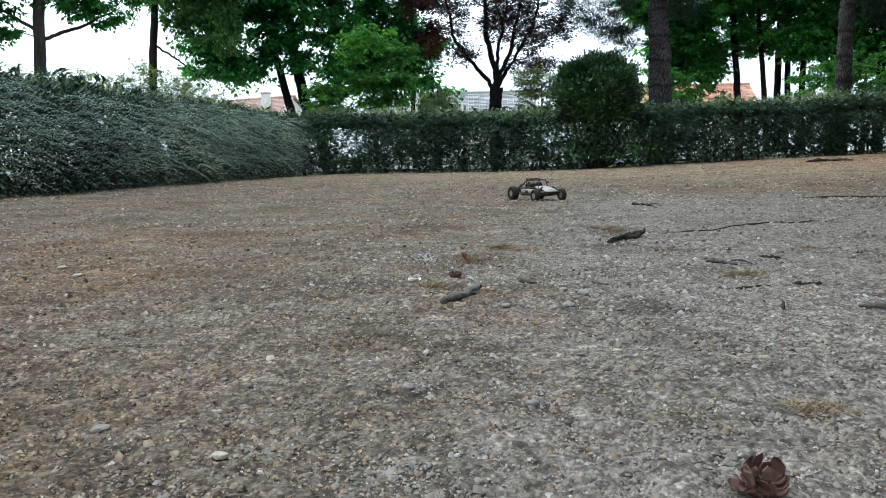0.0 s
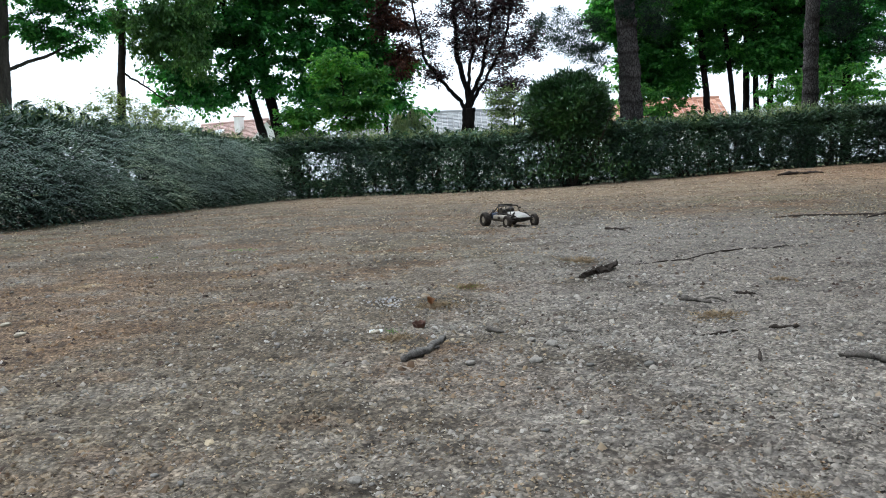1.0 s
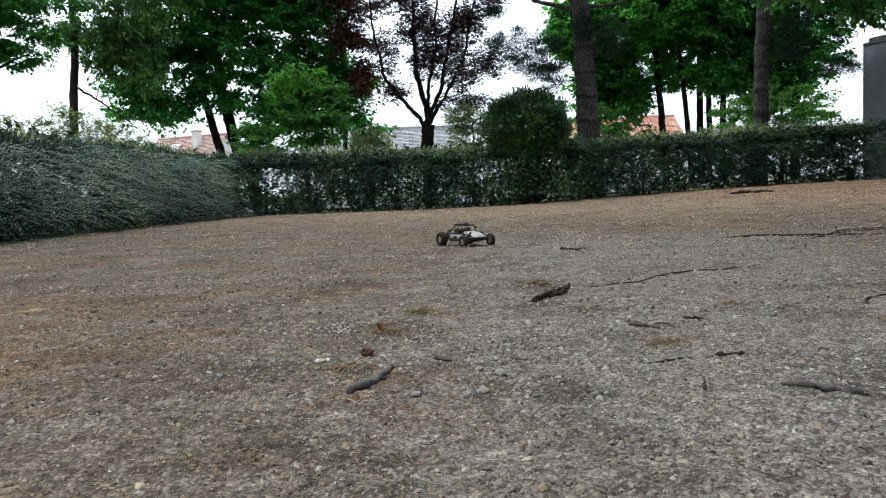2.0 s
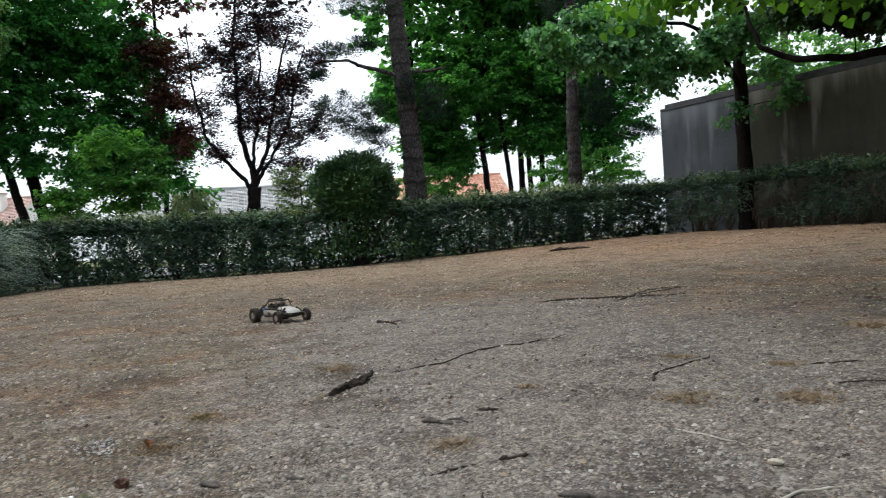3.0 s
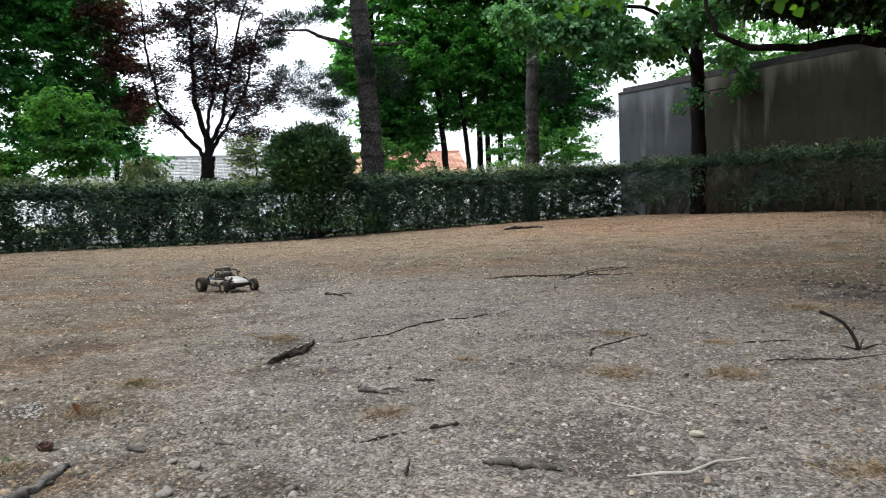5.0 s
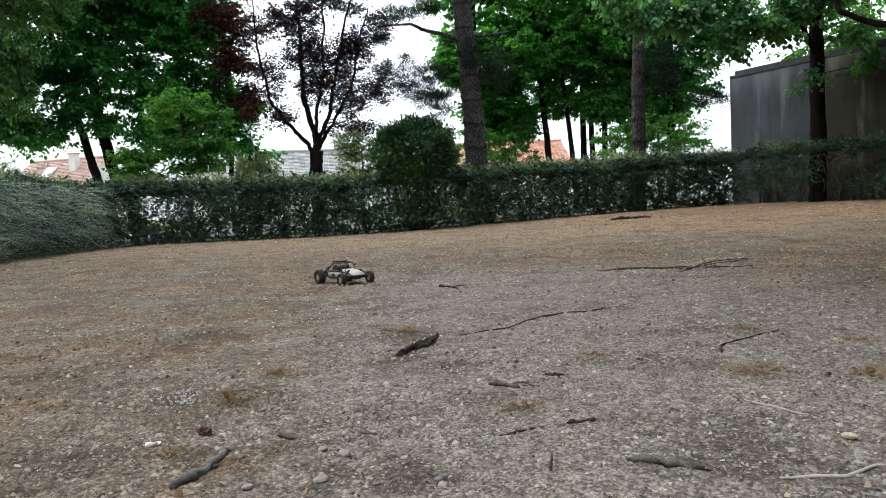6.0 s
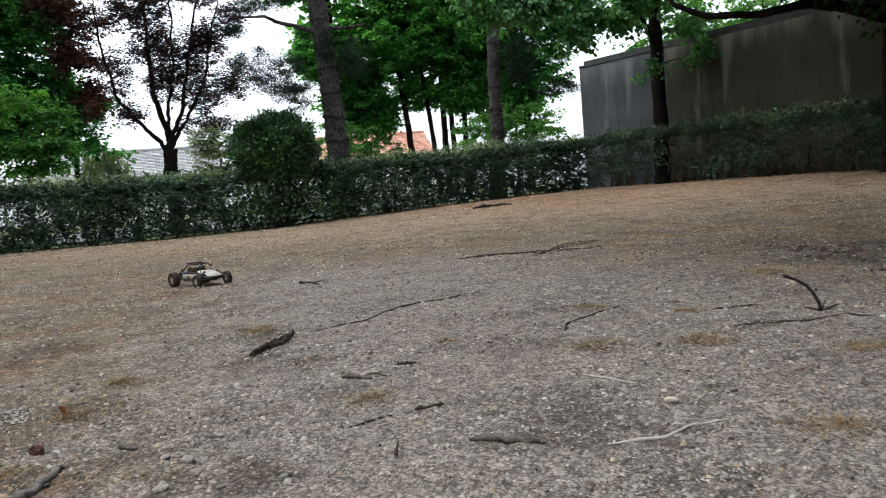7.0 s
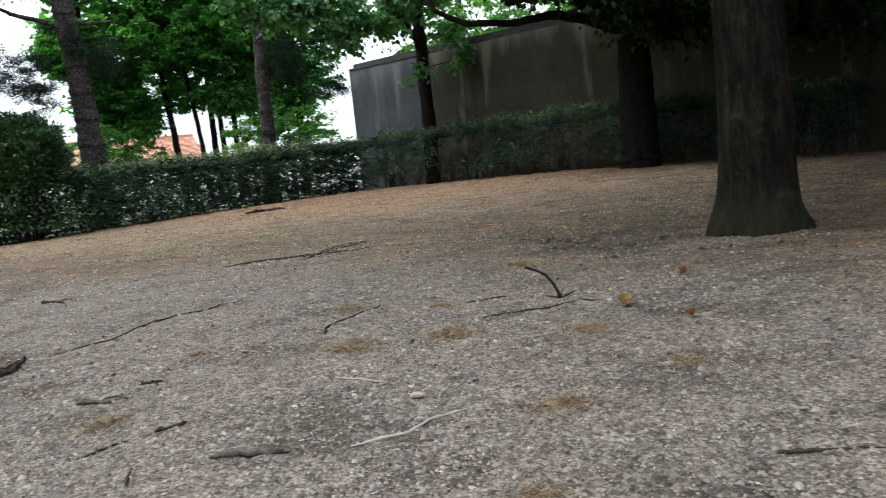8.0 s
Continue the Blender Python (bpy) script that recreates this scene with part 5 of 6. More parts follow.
def house(label, at, turn, w, d, eave, ridge, tile, skylight=False, chimney=False):
    z0 = float(gz(*at))
    top = thing("house", label, "house", pose(at[0], at[1], z0, 0, 0, turn))
    outline = [(-d / 2, -0.2), (d / 2, -0.2), (d / 2, eave), (0, ridge - 0.12), (-d / 2, eave)]
    part("wall", prism_bm(outline, w, "x"), M_PLASTER, top)
    run, rise = d / 2 + 0.35, (ridge - eave) * (d / 2 + 0.35) / (d / 2)
    low = ridge - rise
    roof = tiled_slope("roof", w + 0.5, run, rise, 22, 30, tile, top, pose(0, -run, low), 0.025)
    tiled_slope("roof", w + 0.5, run, rise, 16, 26, tile, top, pose(0, run, low, 0, 0, 180))
    part("ridge_tile", tubes_mesh("ridge_tile", [tube([(-w / 2 - 0.25, 0, ridge), (0, 0, ridge + 0.01), (w / 2 + 0.25, 0, ridge)], 0.11, 8)]), tile, top)
    for x in np.linspace(-w / 2 + 1.2, w / 2 - 1.2, 3):
        win = part("window", box_bm((1.0, 0.1, 1.2), (0, 0, 0), 0.01), M_FRAME, top)
        win.matrix_local = pose(x, -d / 2 - 0.02, min(1.5, eave - 0.9))
        part("pane", box_bm((0.82, 0.02, 1.02), (0, -0.055, 0)), M_GLASS, win)
    if skylight:
        ang = math.degrees(math.atan2(ridge - eave, d / 2))
        sl = part("skylight", box_bm((0.8, 1.1, 0.1), (0, 0, 0), 0.01), M_FRAME, top, "white framed roof window")
        sl.matrix_local = pose(-0.6, -d * 0.25, (eave + ridge) / 2 + 0.14, ang)
        part("pane", box_bm((0.66, 0.94, 0.02), (0, 0, 0.055)), M_SKYPANE, sl)
    if chimney:
        ch = part("chimney", box_bm((0.5, 0.5, 1.5), (0, 0, 0), 0.02), M_PLASTER, top)
        ch.matrix_local = pose(w * 0.22, -d * 0.18, ridge - 0.5)
        part("chimney_cap", box_bm((0.6, 0.6, 0.08), (0, 0, 0.79), 0.01), M_TILE, ch)
    return top


# The sky's reflection is put into this pane's pale base colour.
M_SKYPANE = mottled("roof_window_glass", (0.55, 0.58, 0.60), (0.62, 0.65, 0.67), 2, 0.08, 0.05, 0.001)
house("house with a red clay tile roof, skylight and white gable", (-11.6, 59.0), -32, 6.0, 5.2, 2.7, 4.75, M_TILE, True, True)
house("low house with a pale grey slate roof behind the trees", (2.2, 53.0), -4, 10.5, 7.0, 2.4, 4.45, M_SLATE)
house("house with an orange tile roof behind the pines", (16.5, 50.0), -10, 8.0, 7.0, 2.5, 4.25, M_TILEORANGE)


# ---- the buggy ----
def wheel(parent, name, x, y, r, w, mat_rim):
    """A wheel on a sideways axle: ribbed tyre and dished rim."""
    n, prof = 24, [(-0.42, 0.46), (-0.5, 0.66), (-0.48, 0.86), (-0.38, 0.97), (-0.2, 1.0), (0.2, 1.0), (0.38, 0.97), (0.48, 0.86), (0.5, 0.66), (0.42, 0.46)]
    V, F = [], []
    for i in range(n):
        a = 2 * math.pi * i / n
        for k, (u, f) in enumerate(prof):
            rr = r * f * (0.965 if (i + k) % 2 and 3 <= k <= 6 else 1.0)
            V.append((u * w, rr * math.cos(a), rr * math.sin(a)))
    p = len(prof)
    for i in range(n):
        for k in range(p):
            F.append((i * p + k, ((i + 1) % n) * p + k, ((i + 1) % n) * p + (k + 1) % p, i * p + (k + 1) % p))
    me = bpy.data.meshes.new("tyre")
    me.from_pydata(V, [], F)
    hub = part(name, tubes_mesh("axle", [tube([(-w * 0.3, 0, 0), (w * 0.3, 0, 0)], r * 0.16, 8)]), M_METAL, parent)
    hub.matrix_local = pose(x, y, r)
    part("tyre", me, M_RUBBER, hub)
    bm = bmesh.new()
    for s in (-1, 1):
        bmesh.ops.create_cone(bm, cap_ends=True, segments=20, radius1=r * 0.47, radius2=r * 0.22, depth=w * 0.3, matrix=Matrix.Translation((s * w * 0.22, 0, 0)) @ Matrix.Rotation(radians(-90 * s), 4, "Y"))
    for i in range(5):
        a = 2 * math.pi * i / 5
        box_bm((w * 0.78, r * 0.10, r * 0.36), (0, -math.sin(a) * r * 0.27, math.cos(a) * r * 0.27), 0, bm, Matrix.Rotation(a, 4, "X"))
    part("rim", bm, mat_rim, hub, "dusty pale rim")
    return hub


def buggy():
    """A tenth-size off-road buggy; its nose points along +y."""
    at, heading = (0.53, 4.245), (0.38, -0.92)
    z = float(gz(*at)) + 0.002
    turn = math.degrees(math.atan2(heading[1], heading[0])) - 90
    top = thing("toy_buggy", "toy off-road buggy with black roll cage and cream panels", "toy car", pose(at[0], at[1], z, 0, 0, turn) @ Matrix.Scale(0.9, 4))
    wheel(top, "rear_wheel", -0.096, -0.125, 0.044, 0.042, M_RIM)
    wheel(top, "rear_wheel", 0.096, -0.125, 0.044, 0.042, M_RIM)
    wheel(top, "front_wheel", -0.094, 0.135, 0.038, 0.026, M_RIM)
    wheel(top, "front_wheel", 0.094, 0.135, 0.038, 0.026, M_RIM)
    part("chassis", prism_bm([(-0.13, 0.030), (0.11, 0.030), (0.165, 0.045), (0.165, 0.055), (0.10, 0.052), (-0.13, 0.052)], 0.075, "x"), M_BLACK, top)
    hood = prism_bm([(0.045, 0.052), (0.18, 0.050), (0.185, 0.060), (0.13, 0.078), (0.045, 0.092)], 0.085, "x")
    bmesh.ops.bevel(hood, geom=list(hood.edges), offset=0.004, segments=2, affect="EDGES")
    part("hood", hood, M_WHITEPANEL, top, "off-white nose panel", True)
    for s in (-1, 1):
        pod = prism_bm([(-0.075, 0.040), (0.070, 0.040), (0.080, 0.060), (0.06, 0.072), (-0.07, 0.072)], 0.028, "x")
        bmesh.ops.bevel(pod, geom=list(pod.edges), offset=0.003, segments=2, affect="EDGES")
        ob = part("side_panel", pod, M_CREAM, top, "cream side panel", True)
        ob.matrix_local = pose(s * 0.058, 0, 0)
        mark = part("decal", box_bm((0.0012, 0.030, 0.016), (0, 0, 0)), M_BLACK, ob, "dark square decal")
        mark.matrix_local = pose(s * 0.0146, 0.0, 0.056)
    part("rear_panel", box_bm((0.085, 0.006, 0.036), (0, -0.062, 0.088), 0.002, m=Matrix.Rotation(radians(-12), 4, "X")), M_CREAM, top, "tan rear panel")
    part("seat", box_bm((0.05, 0.03, 0.05), (0.0, -0.03, 0.078), 0.008), M_BLACK, top)
    bm = bmesh.new()
    bmesh.ops.create_uvsphere(bm, u_segments=16, v_segments=10, radius=0.019, matrix=Matrix.Translation((-0.018, -0.005, 0.100)) @ Matrix.Diagonal((1, 1.15, 1, 1)))
    box_bm((0.04, 0.03, 0.045), (-0.018, -0.005, 0.074), 0.006, bm)
    part("driver_dummy", bm, M_BLACK, top, "dark dummy with a helmet", True)
    r = 0.0038
    cage = {
        "roof_hoop": [(-0.052, -0.045, 0.05), (-0.047, -0.042, 0.126), (0.047, -0.042, 0.126), (0.052, -0.045, 0.05)],
        "front_hoop": [(-0.050, 0.07, 0.055), (-0.042, 0.030, 0.127), (0.042, 0.030, 0.127), (0.050, 0.07, 0.055)],
        "roof_bar": [(-0.045, -0.042, 0.126), (-0.042, 0.030, 0.127)],
        "roof_bar.001": [(0.045, -0.042, 0.126), (0.042, 0.030, 0.127)],
        "rear_stay": [(-0.046, -0.042, 0.124), (-0.040, -0.12, 0.085), (-0.035, -0.150, 0.060)],
        "rear_stay.001": [(0.046, -0.042, 0.124), (0.040, -0.12, 0.085), (0.035, -0.150, 0.060)],
        "side_bar": [(-0.060, -0.05, 0.080), (-0.062, 0.04, 0.082), (-0.040, 0.15, 0.066)],
        "side_bar.001": [(0.060, -0.05, 0.080), (0.062, 0.04, 0.082), (0.040, 0.15, 0.066)],
    }
    for k, pts in cage.items():
        part(k.split(".")[0], tubes_mesh("tube", [tube(pts, r, 8)]), M_BLACK, top)
    part("roof_light_bar", tubes_mesh("tube", [tube([(-0.05, -0.046, 0.132), (0.05, -0.046, 0.132)], 0.004, 8)]), M_BLACK, top)
    part("rear_bumper", tubes_mesh("tube", [tube([(-0.052, -0.165, 0.066), (0.052, -0.165, 0.066)], 0.0045, 8)]), M_METAL, top, "bright metal bar")
    part("skid_plate", box_bm((0.05, 0.02, 0.005), (0, -0.160, 0.038), 0.001), M_METAL, top)
    part("motor", tubes_mesh("tube", [tube([(-0.002, -0.125, 0.066), (0.052, -0.125, 0.066)], 0.018, 14)]), M_BLUE, top, "dark blue motor can")
    part("gearbox", box_bm((0.045, 0.06, 0.045), (-0.012, -0.118, 0.060), 0.006), M_BLACK, top)
    part("exhaust", tubes_mesh("tube", [tube([(-0.02, -0.14, 0.08), (-0.005, -0.15, 0.092), (0.0, -0.135, 0.10)], 0.007, 8)]), M_BRASS, top, "brass fitting")
    for s in (-1, 1):
        for y0, y1, z1 in ((-0.125, -0.125, 0.10), (0.135, 0.125, 0.088)):
            part("suspension_arm", tubes_mesh("tube", [tube([(s * 0.03, y1 - 0.015, 0.043), (s * 0.085, y0, 0.042), (s * 0.03, y1 + 0.015, 0.043)], 0.004, 6)]), M_BLACK, top)
            sh = part("shock_absorber", tubes_mesh("tube", [tube([(s * 0.036, y1, z1), (s * 0.058, y1, (z1 + 0.048) / 2), (s * 0.076, y0, 0.048)], 0.0062, 8)]), M_BLACK, top)
    part("front_bumper", tubes_mesh("tube", [tube([(-0.055, 0.175, 0.060), (-0.045, 0.195, 0.058), (0.045, 0.195, 0.058), (0.055, 0.175, 0.060)], 0.0045, 8)]), M_BLACK, top)
    part("front_skid", prism_bm([(0.13, 0.034), (0.20, 0.05), (0.20, 0.054), (0.13, 0.040)], 0.07, "x"), M_BLACK, top)
    for s in (-1, 1):
        part("mirror", box_bm((0.012, 0.004, 0.010), (s * 0.066, 0.02, 0.112), 0.001), M_BLACK, top)
    part("aerial", tubes_mesh("tube", [tube([(0.045, 0.095, 0.07), (0.047, 0.096, 0.115)], 0.002, 6)]), M_BLACK, top)


buggy()


# ---- sticks, bark and cones ----
def stick(label, ends, radius, mat, seed, wobble=0.25, rise=0.0, forks=(), name="stick", n=18, knots=0.2, blunt=0.35):
    """A fallen stick from one end to the other, lying on the ground, with side twigs."""
    rng = np.random.default_rng(seed)
    (xa, ya), (xb, yb) = ends[0], ends[-1]
    top = thing(name, label, "stick", group="fallen sticks")
    P = np.array(ends, float)
    t = np.linspace(0, len(P) - 1, n)
    xy = np.stack([np.interp(t, np.arange(len(P)), P[:, k]) for k in (0, 1)], -1)
    ln = np.linalg.norm(P[-1] - P[0])
    off = np.cumsum(rng.standard_normal((n, 2)), 0) * wobble * ln / n
    off -= np.linspace(0, 1, n)[:, None] * off[-1]
    xy = xy + off - off[:1]
    rad = radius * np.linspace(1.1, 0.7, n) * (1 + knots * rng.standard_normal(n))
    f = np.linspace(0, 1, n)
    rad = rad * np.clip(np.minimum(f, 1 - f) / 0.10, blunt, 1)
    z = gz(xy[:, 0], xy[:, 1]) + rad * 0.75 + rise * f
    part("stem", tubes_mesh("stem", [tube(np.column_stack([xy, z]), rad, 9, 0.14, rng)]), mat, top)
    for at, ang, length in forks:
        i = int(at * (n - 1))
        d = xy[min(i + 1, n - 1)] - xy[max(i - 1, 0)]
        a = math.atan2(d[1], d[0]) + radians(ang)
        e = (xy[i, 0] + length * math.cos(a), xy[i, 1] + length * math.sin(a))
        L = bent((xy[i, 0], xy[i, 1], z[i]), (*e, float(gz(*e)) + radius * 0.5), 6, 0.3, rng)
        part("twig", tubes_mesh("twig", [tube(L, np.linspace(radius * 0.6, radius * 0.3, 6), 6)]), mat, top)
    return top


stick("short gnarled grey stick lying on gravel", [(0.553, 1.300), (0.585, 1.298), (0.613, 1.308)], 0.0040, M_STICKDARK, 71, 0.5, forks=[(0.55, 70, 0.012)])
stick("grey knotted stick lying on gravel", [(0.562, 1.098), (0.60, 1.058), (0.648, 1.020)], 0.0056, M_STICK, 72, 0.35, forks=[(0.5, 60, 0.022), (0.55, 100, 0.018), (0.7, -50, 0.014)], n=24, knots=0.13)
stick("pale peeled stick lying on gravel", [(0.715, 0.958), (0.80, 0.935), (0.87, 0.957), (0.925, 0.942)], 0.0027, M_STICKPALE, 73, 0.03, knots=0.05, n=18)
def hooked_twig():
    """A dead twig stuck in the ground: it rises, then bends over; small shoots at its foot."""
    top = thing("twig", "dark hooked twig standing half up from the ground", "stick", group="fallen sticks")
    rng = np.random.default_rng(74)
    line = np.array([(1.748, 1.475, -0.012), (1.742, 1.478, 0.02), (1.726, 1.482, 0.048), (1.708, 1.486, 0.070), (1.676, 1.490, 0.088), (1.640, 1.494, 0.103)])
    line[:, 2] += float(gz(1.745, 1.475))
    part("stem", tubes_mesh("stem", [tube(line, [0.0050, 0.0046, 0.0042, 0.0042, 0.0036, 0.0040], 8, 0.12, rng)]), M_STICKDARK, top)
    for dx, dy, h in ((0.035, 0.02, 0.022), (0.05, -0.01, 0.012), (-0.03, 0.03, 0.010)):
        p = np.array([(1.748, 1.475, 0.0), (1.748 + dx * 0.6, 1.475 + dy * 0.6, h * 0.7), (1.748 + dx, 1.475 + dy, h)])
        p[:, 2] += float(gz(1.745, 1.475))
        part("shoot", tubes_mesh("shoot", [tube(p, [0.0026, 0.0022, 0.0014], 6)]), M_STICKDARK, top)


hooked_twig()
stick("fat grey-brown stick with broken ends", [(-0.085, 1.232), (-0.040, 1.300), (-0.012, 1.378)], 0.0072, M_STICKGREY, 75, 0.45, forks=[(0.75, 45, 0.018), (0.5, -60, 0.016), (0.3, 70, 0.012)], n=22, knots=0.12, blunt=0.8)
stick("long thin dark twig trailing over the gravel", [(0.642, 2.313), (0.80, 2.36), (0.98, 2.55), (1.178, 2.584), (1.30, 2.62), (1.459, 2.77)], 0.0024, M_STICKDARK, 76, 0.06, name="twig", n=26, forks=[(0.7, 40, 0.10), (0.05, 150, 0.05)])
stick("thin brown forked twig", [(1.128, 1.729), (1.20, 1.83), (1.34, 1.88), (1.453, 1.934), (1.49, 1.98)], 0.0028, M_STICKDARK, 77, 0.06, name="twig", forks=[(0.4, 50, 0.10)])
stick("long dark fallen branch lying across dry grass", [(1.89, 4.03), (2.08, 3.95), (2.25, 3.70), (2.5, 3.85), (2.78, 3.96)], 0.0048, M_STICKDARK, 78, 0.10, name="fallen_branch", n=22, forks=[(0.35, 35, 0.30), (0.6, -40, 0.28), (0.7, 30, 0.35)])
stick("dark fallen twig crossing the long branch", [(2.0, 3.92), (2.2, 3.86), (2.42, 3.62), (2.6, 3.58)], 0.0036, M_STICKDARK, 93, 0.25, name="twig", forks=[(0.3, 50, 0.18), (0.6, -45, 0.2)])
stick("dark fallen twig crossing the long branch", [(2.15, 3.60), (2.4, 3.80), (2.62, 4.02), (2.95, 4.08)], 0.0036, M_STICKDARK, 94, 0.25, name="twig", forks=[(0.5, 60, 0.2), (0.8, -40, 0.15)])
stick("long thin dark twig under the tree", [(1.43, 1.47), (1.515, 1.447), (1.60, 1.391), (1.731, 1.391), (1.72, 1.28)], 0.0022, M_STICKDARK, 79, 0.08, name="twig", n=20)
stick("short dark twig lying on gravel", [(0.443, 1.10), (0.472, 1.165)], 0.0025, M_STICKDARK, 80, 0.1, name="twig")
stick("two crossed broken twigs on gravel", [(0.527, 1.665), (0.558, 1.62), (0.580, 1.60)], 0.0050, M_STICK, 81, 0.2, name="twig", forks=[(0.3, 160, 0.05), (0.6, 25, 0.05)])
stick("dark lumpy twig end on gravel", [(0.650, 1.665), (0.675, 1.660), (0.700, 1.658)], 0.0036, M_STICKDARK, 82, 0.6, name="twig", forks=[(0.4, 80, 0.02), (0.7, -120, 0.025), (0.2, 30, 0.03)])
stick("straight brown twig on the ground", [(1.60, 1.71), (1.74, 1.655)], 0.0026, M_STICKDARK, 83, 0.08, name="twig")
stick("small dark fork of twig on dry grass", [(0.94, 3.80), (0.97, 3.70), (0.985, 3.62)], 0.006, M_STICKDARK, 84, 0.3, name="twig", forks=[(0.5, 60, 0.07)])
stick("thin curved twig in the gravel", [(0.42, 1.285), (0.474, 1.296), (0.51, 1.292)], 0.0020, M_STICKDARK, 85, 0.15, name="twig", forks=[(0.05, 70, 0.05)])
stick("dark twig lying at the edge of the gravel", [(0.995, 0.475), (1.04, 0.425), (1.08, 0.38)], 0.0024, M_STICKDARK, 86, 0.1, name="twig")
stick("pale broken twig in the dry grass", [(0.072, 1.442), (0.102, 1.408)], 0.0045, M_STICK, 87, 0.1, name="twig")
stick("pale broken twig in the dry grass", [(0.203, 1.408), (0.24, 1.390)], 0.0035, M_STICK, 88, 0.1, name="twig")
stick("pile of dark twigs near the hedge", [(4.9, 10.0), (5.2, 10.05), (5.5, 9.95)], 0.022, M_STICKDARK, 89, 0.4, name="fallen_branch", forks=[(0.3, 40, 0.25), (0.6, -60, 0.2), (0.5, 150, 0.2)])


stick("thin pale broken stalk lying on gravel", [(0.925, 1.335), (0.945, 1.27), (0.960, 1.19)], 0.0016, M_STICKPALE, 92, 0.08, name="twig", n=12, knots=0.1)


def fallen_leaf(label, at, size, mat, turn):
    """One curled dry leaf with a raised rim and a stalk."""
    bm = bmesh.new()
    n, z0 = 7, float(gz(*at)) + 0.004
    rows = []
    for i in range(n):
        f = i / (n - 1)
        half = 0.42 * math.sin(math.pi * min(1.0, 0.08 + 0.92 * f)) ** 0.8 + 0.01
        rows.append([bm.verts.new((size * (f - 0.5), size * half * u, size * (0.55 * abs(u) ** 1.5 + 0.25 * (f - 0.4) ** 2))) for u in (-1, -0.5, 0, 0.5, 1)])
    for a, b in zip(rows, rows[1:]):
        for j in range(4):
            bm.faces.new((a[j], a[j + 1], b[j + 1], b[j]))
    bmesh.ops.solidify(bm, geom=list(bm.faces), thickness=0.0006)
    ob = part("fallen_leaf", bm, mat)
    ob.matrix_world = pose(at[0], at[1], z0, 8, -6, turn)
    tagged(ob, label, "leaf", "fallen leaves")
    part("stalk", tubes_mesh("stalk", [tube([(-0.5 * size, 0, 0.05 * size), (-0.8 * size, 0.05 * size, 0.12 * size)], 0.0007, 5)]), M_STICKDARK, ob)


fallen_leaf("curled yellow dry leaf on the ground", (1.69, 1.215), 0.040, M_YELLOWLEAF, 40)
fallen_leaf("curled orange-brown dry leaf in dry grass", (-0.02, 1.72), 0.022, M_RUSTLEAF, 120)
fallen_leaf("curled brown dry leaf under the tree", (2.15, 1.35), 0.030, M_RUSTLEAF, 10)
fallen_leaf("curled brown dry leaf under the tree", (1.62, 0.98), 0.028, M_RUSTLEAF, 200)


def bark_slab():
    rng = np.random.default_rng(91)
    n, w = 16, 7
    V, F = [], []
    for layer in (0, 1):
        for i in range(n):
            f = i / (n - 1)
            x, y = 0.404 + 0.156 * f, 2.055 + 0.205 * f + 0.010 * math.sin(7 * f)
            half = 0.012 * (1 - 0.55 * abs(2 * f - 1) ** 2.5) + 0.003 * rng.standard_normal()
            for j in range(w):
                u = j / (w - 1) * 2 - 1
                px, py = x + u * half * 0.79, y - u * half * 0.61
                z = float(gz(px, py)) + 0.004 + 0.004 * (1 - u * u) + 0.008 * f * f + 0.004 * math.sin(9 * f) * u + 0.003 * rng.standard_normal() * (1 - layer) - 0.006 * layer
                V.append((px, py, z + (0.003 if not layer else 0)))
    m = n * w
    for i in range(n - 1):
        for j in range(w - 1):
            a = i * w + j
            F += [(a, a + 1, a + w + 1, a + w), (m + a, m + a + w, m + a + w + 1, m + a + 1)]
    for i in range(n - 1):
        for j in (0, w - 1):
            a = i * w + j
            F.append((a, a + w, m + a + w, m + a) if j == 0 else (a, m + a, m + a + w, a + w))
    for j in range(w - 1):
        F += [(j, m + j, m + j + 1, j + 1), ((n - 1) * w + j, (n - 1) * w + j + 1, m + (n - 1) * w + j + 1, m + (n - 1) * w + j)]
    me = bpy.data.meshes.new("bark_piece")
    me.from_pydata(V, [], F)
    tagged(part("bark_piece", me, M_STICKDARK), "curled dark strip of bark lying on gravel", "bark")


bark_slab()


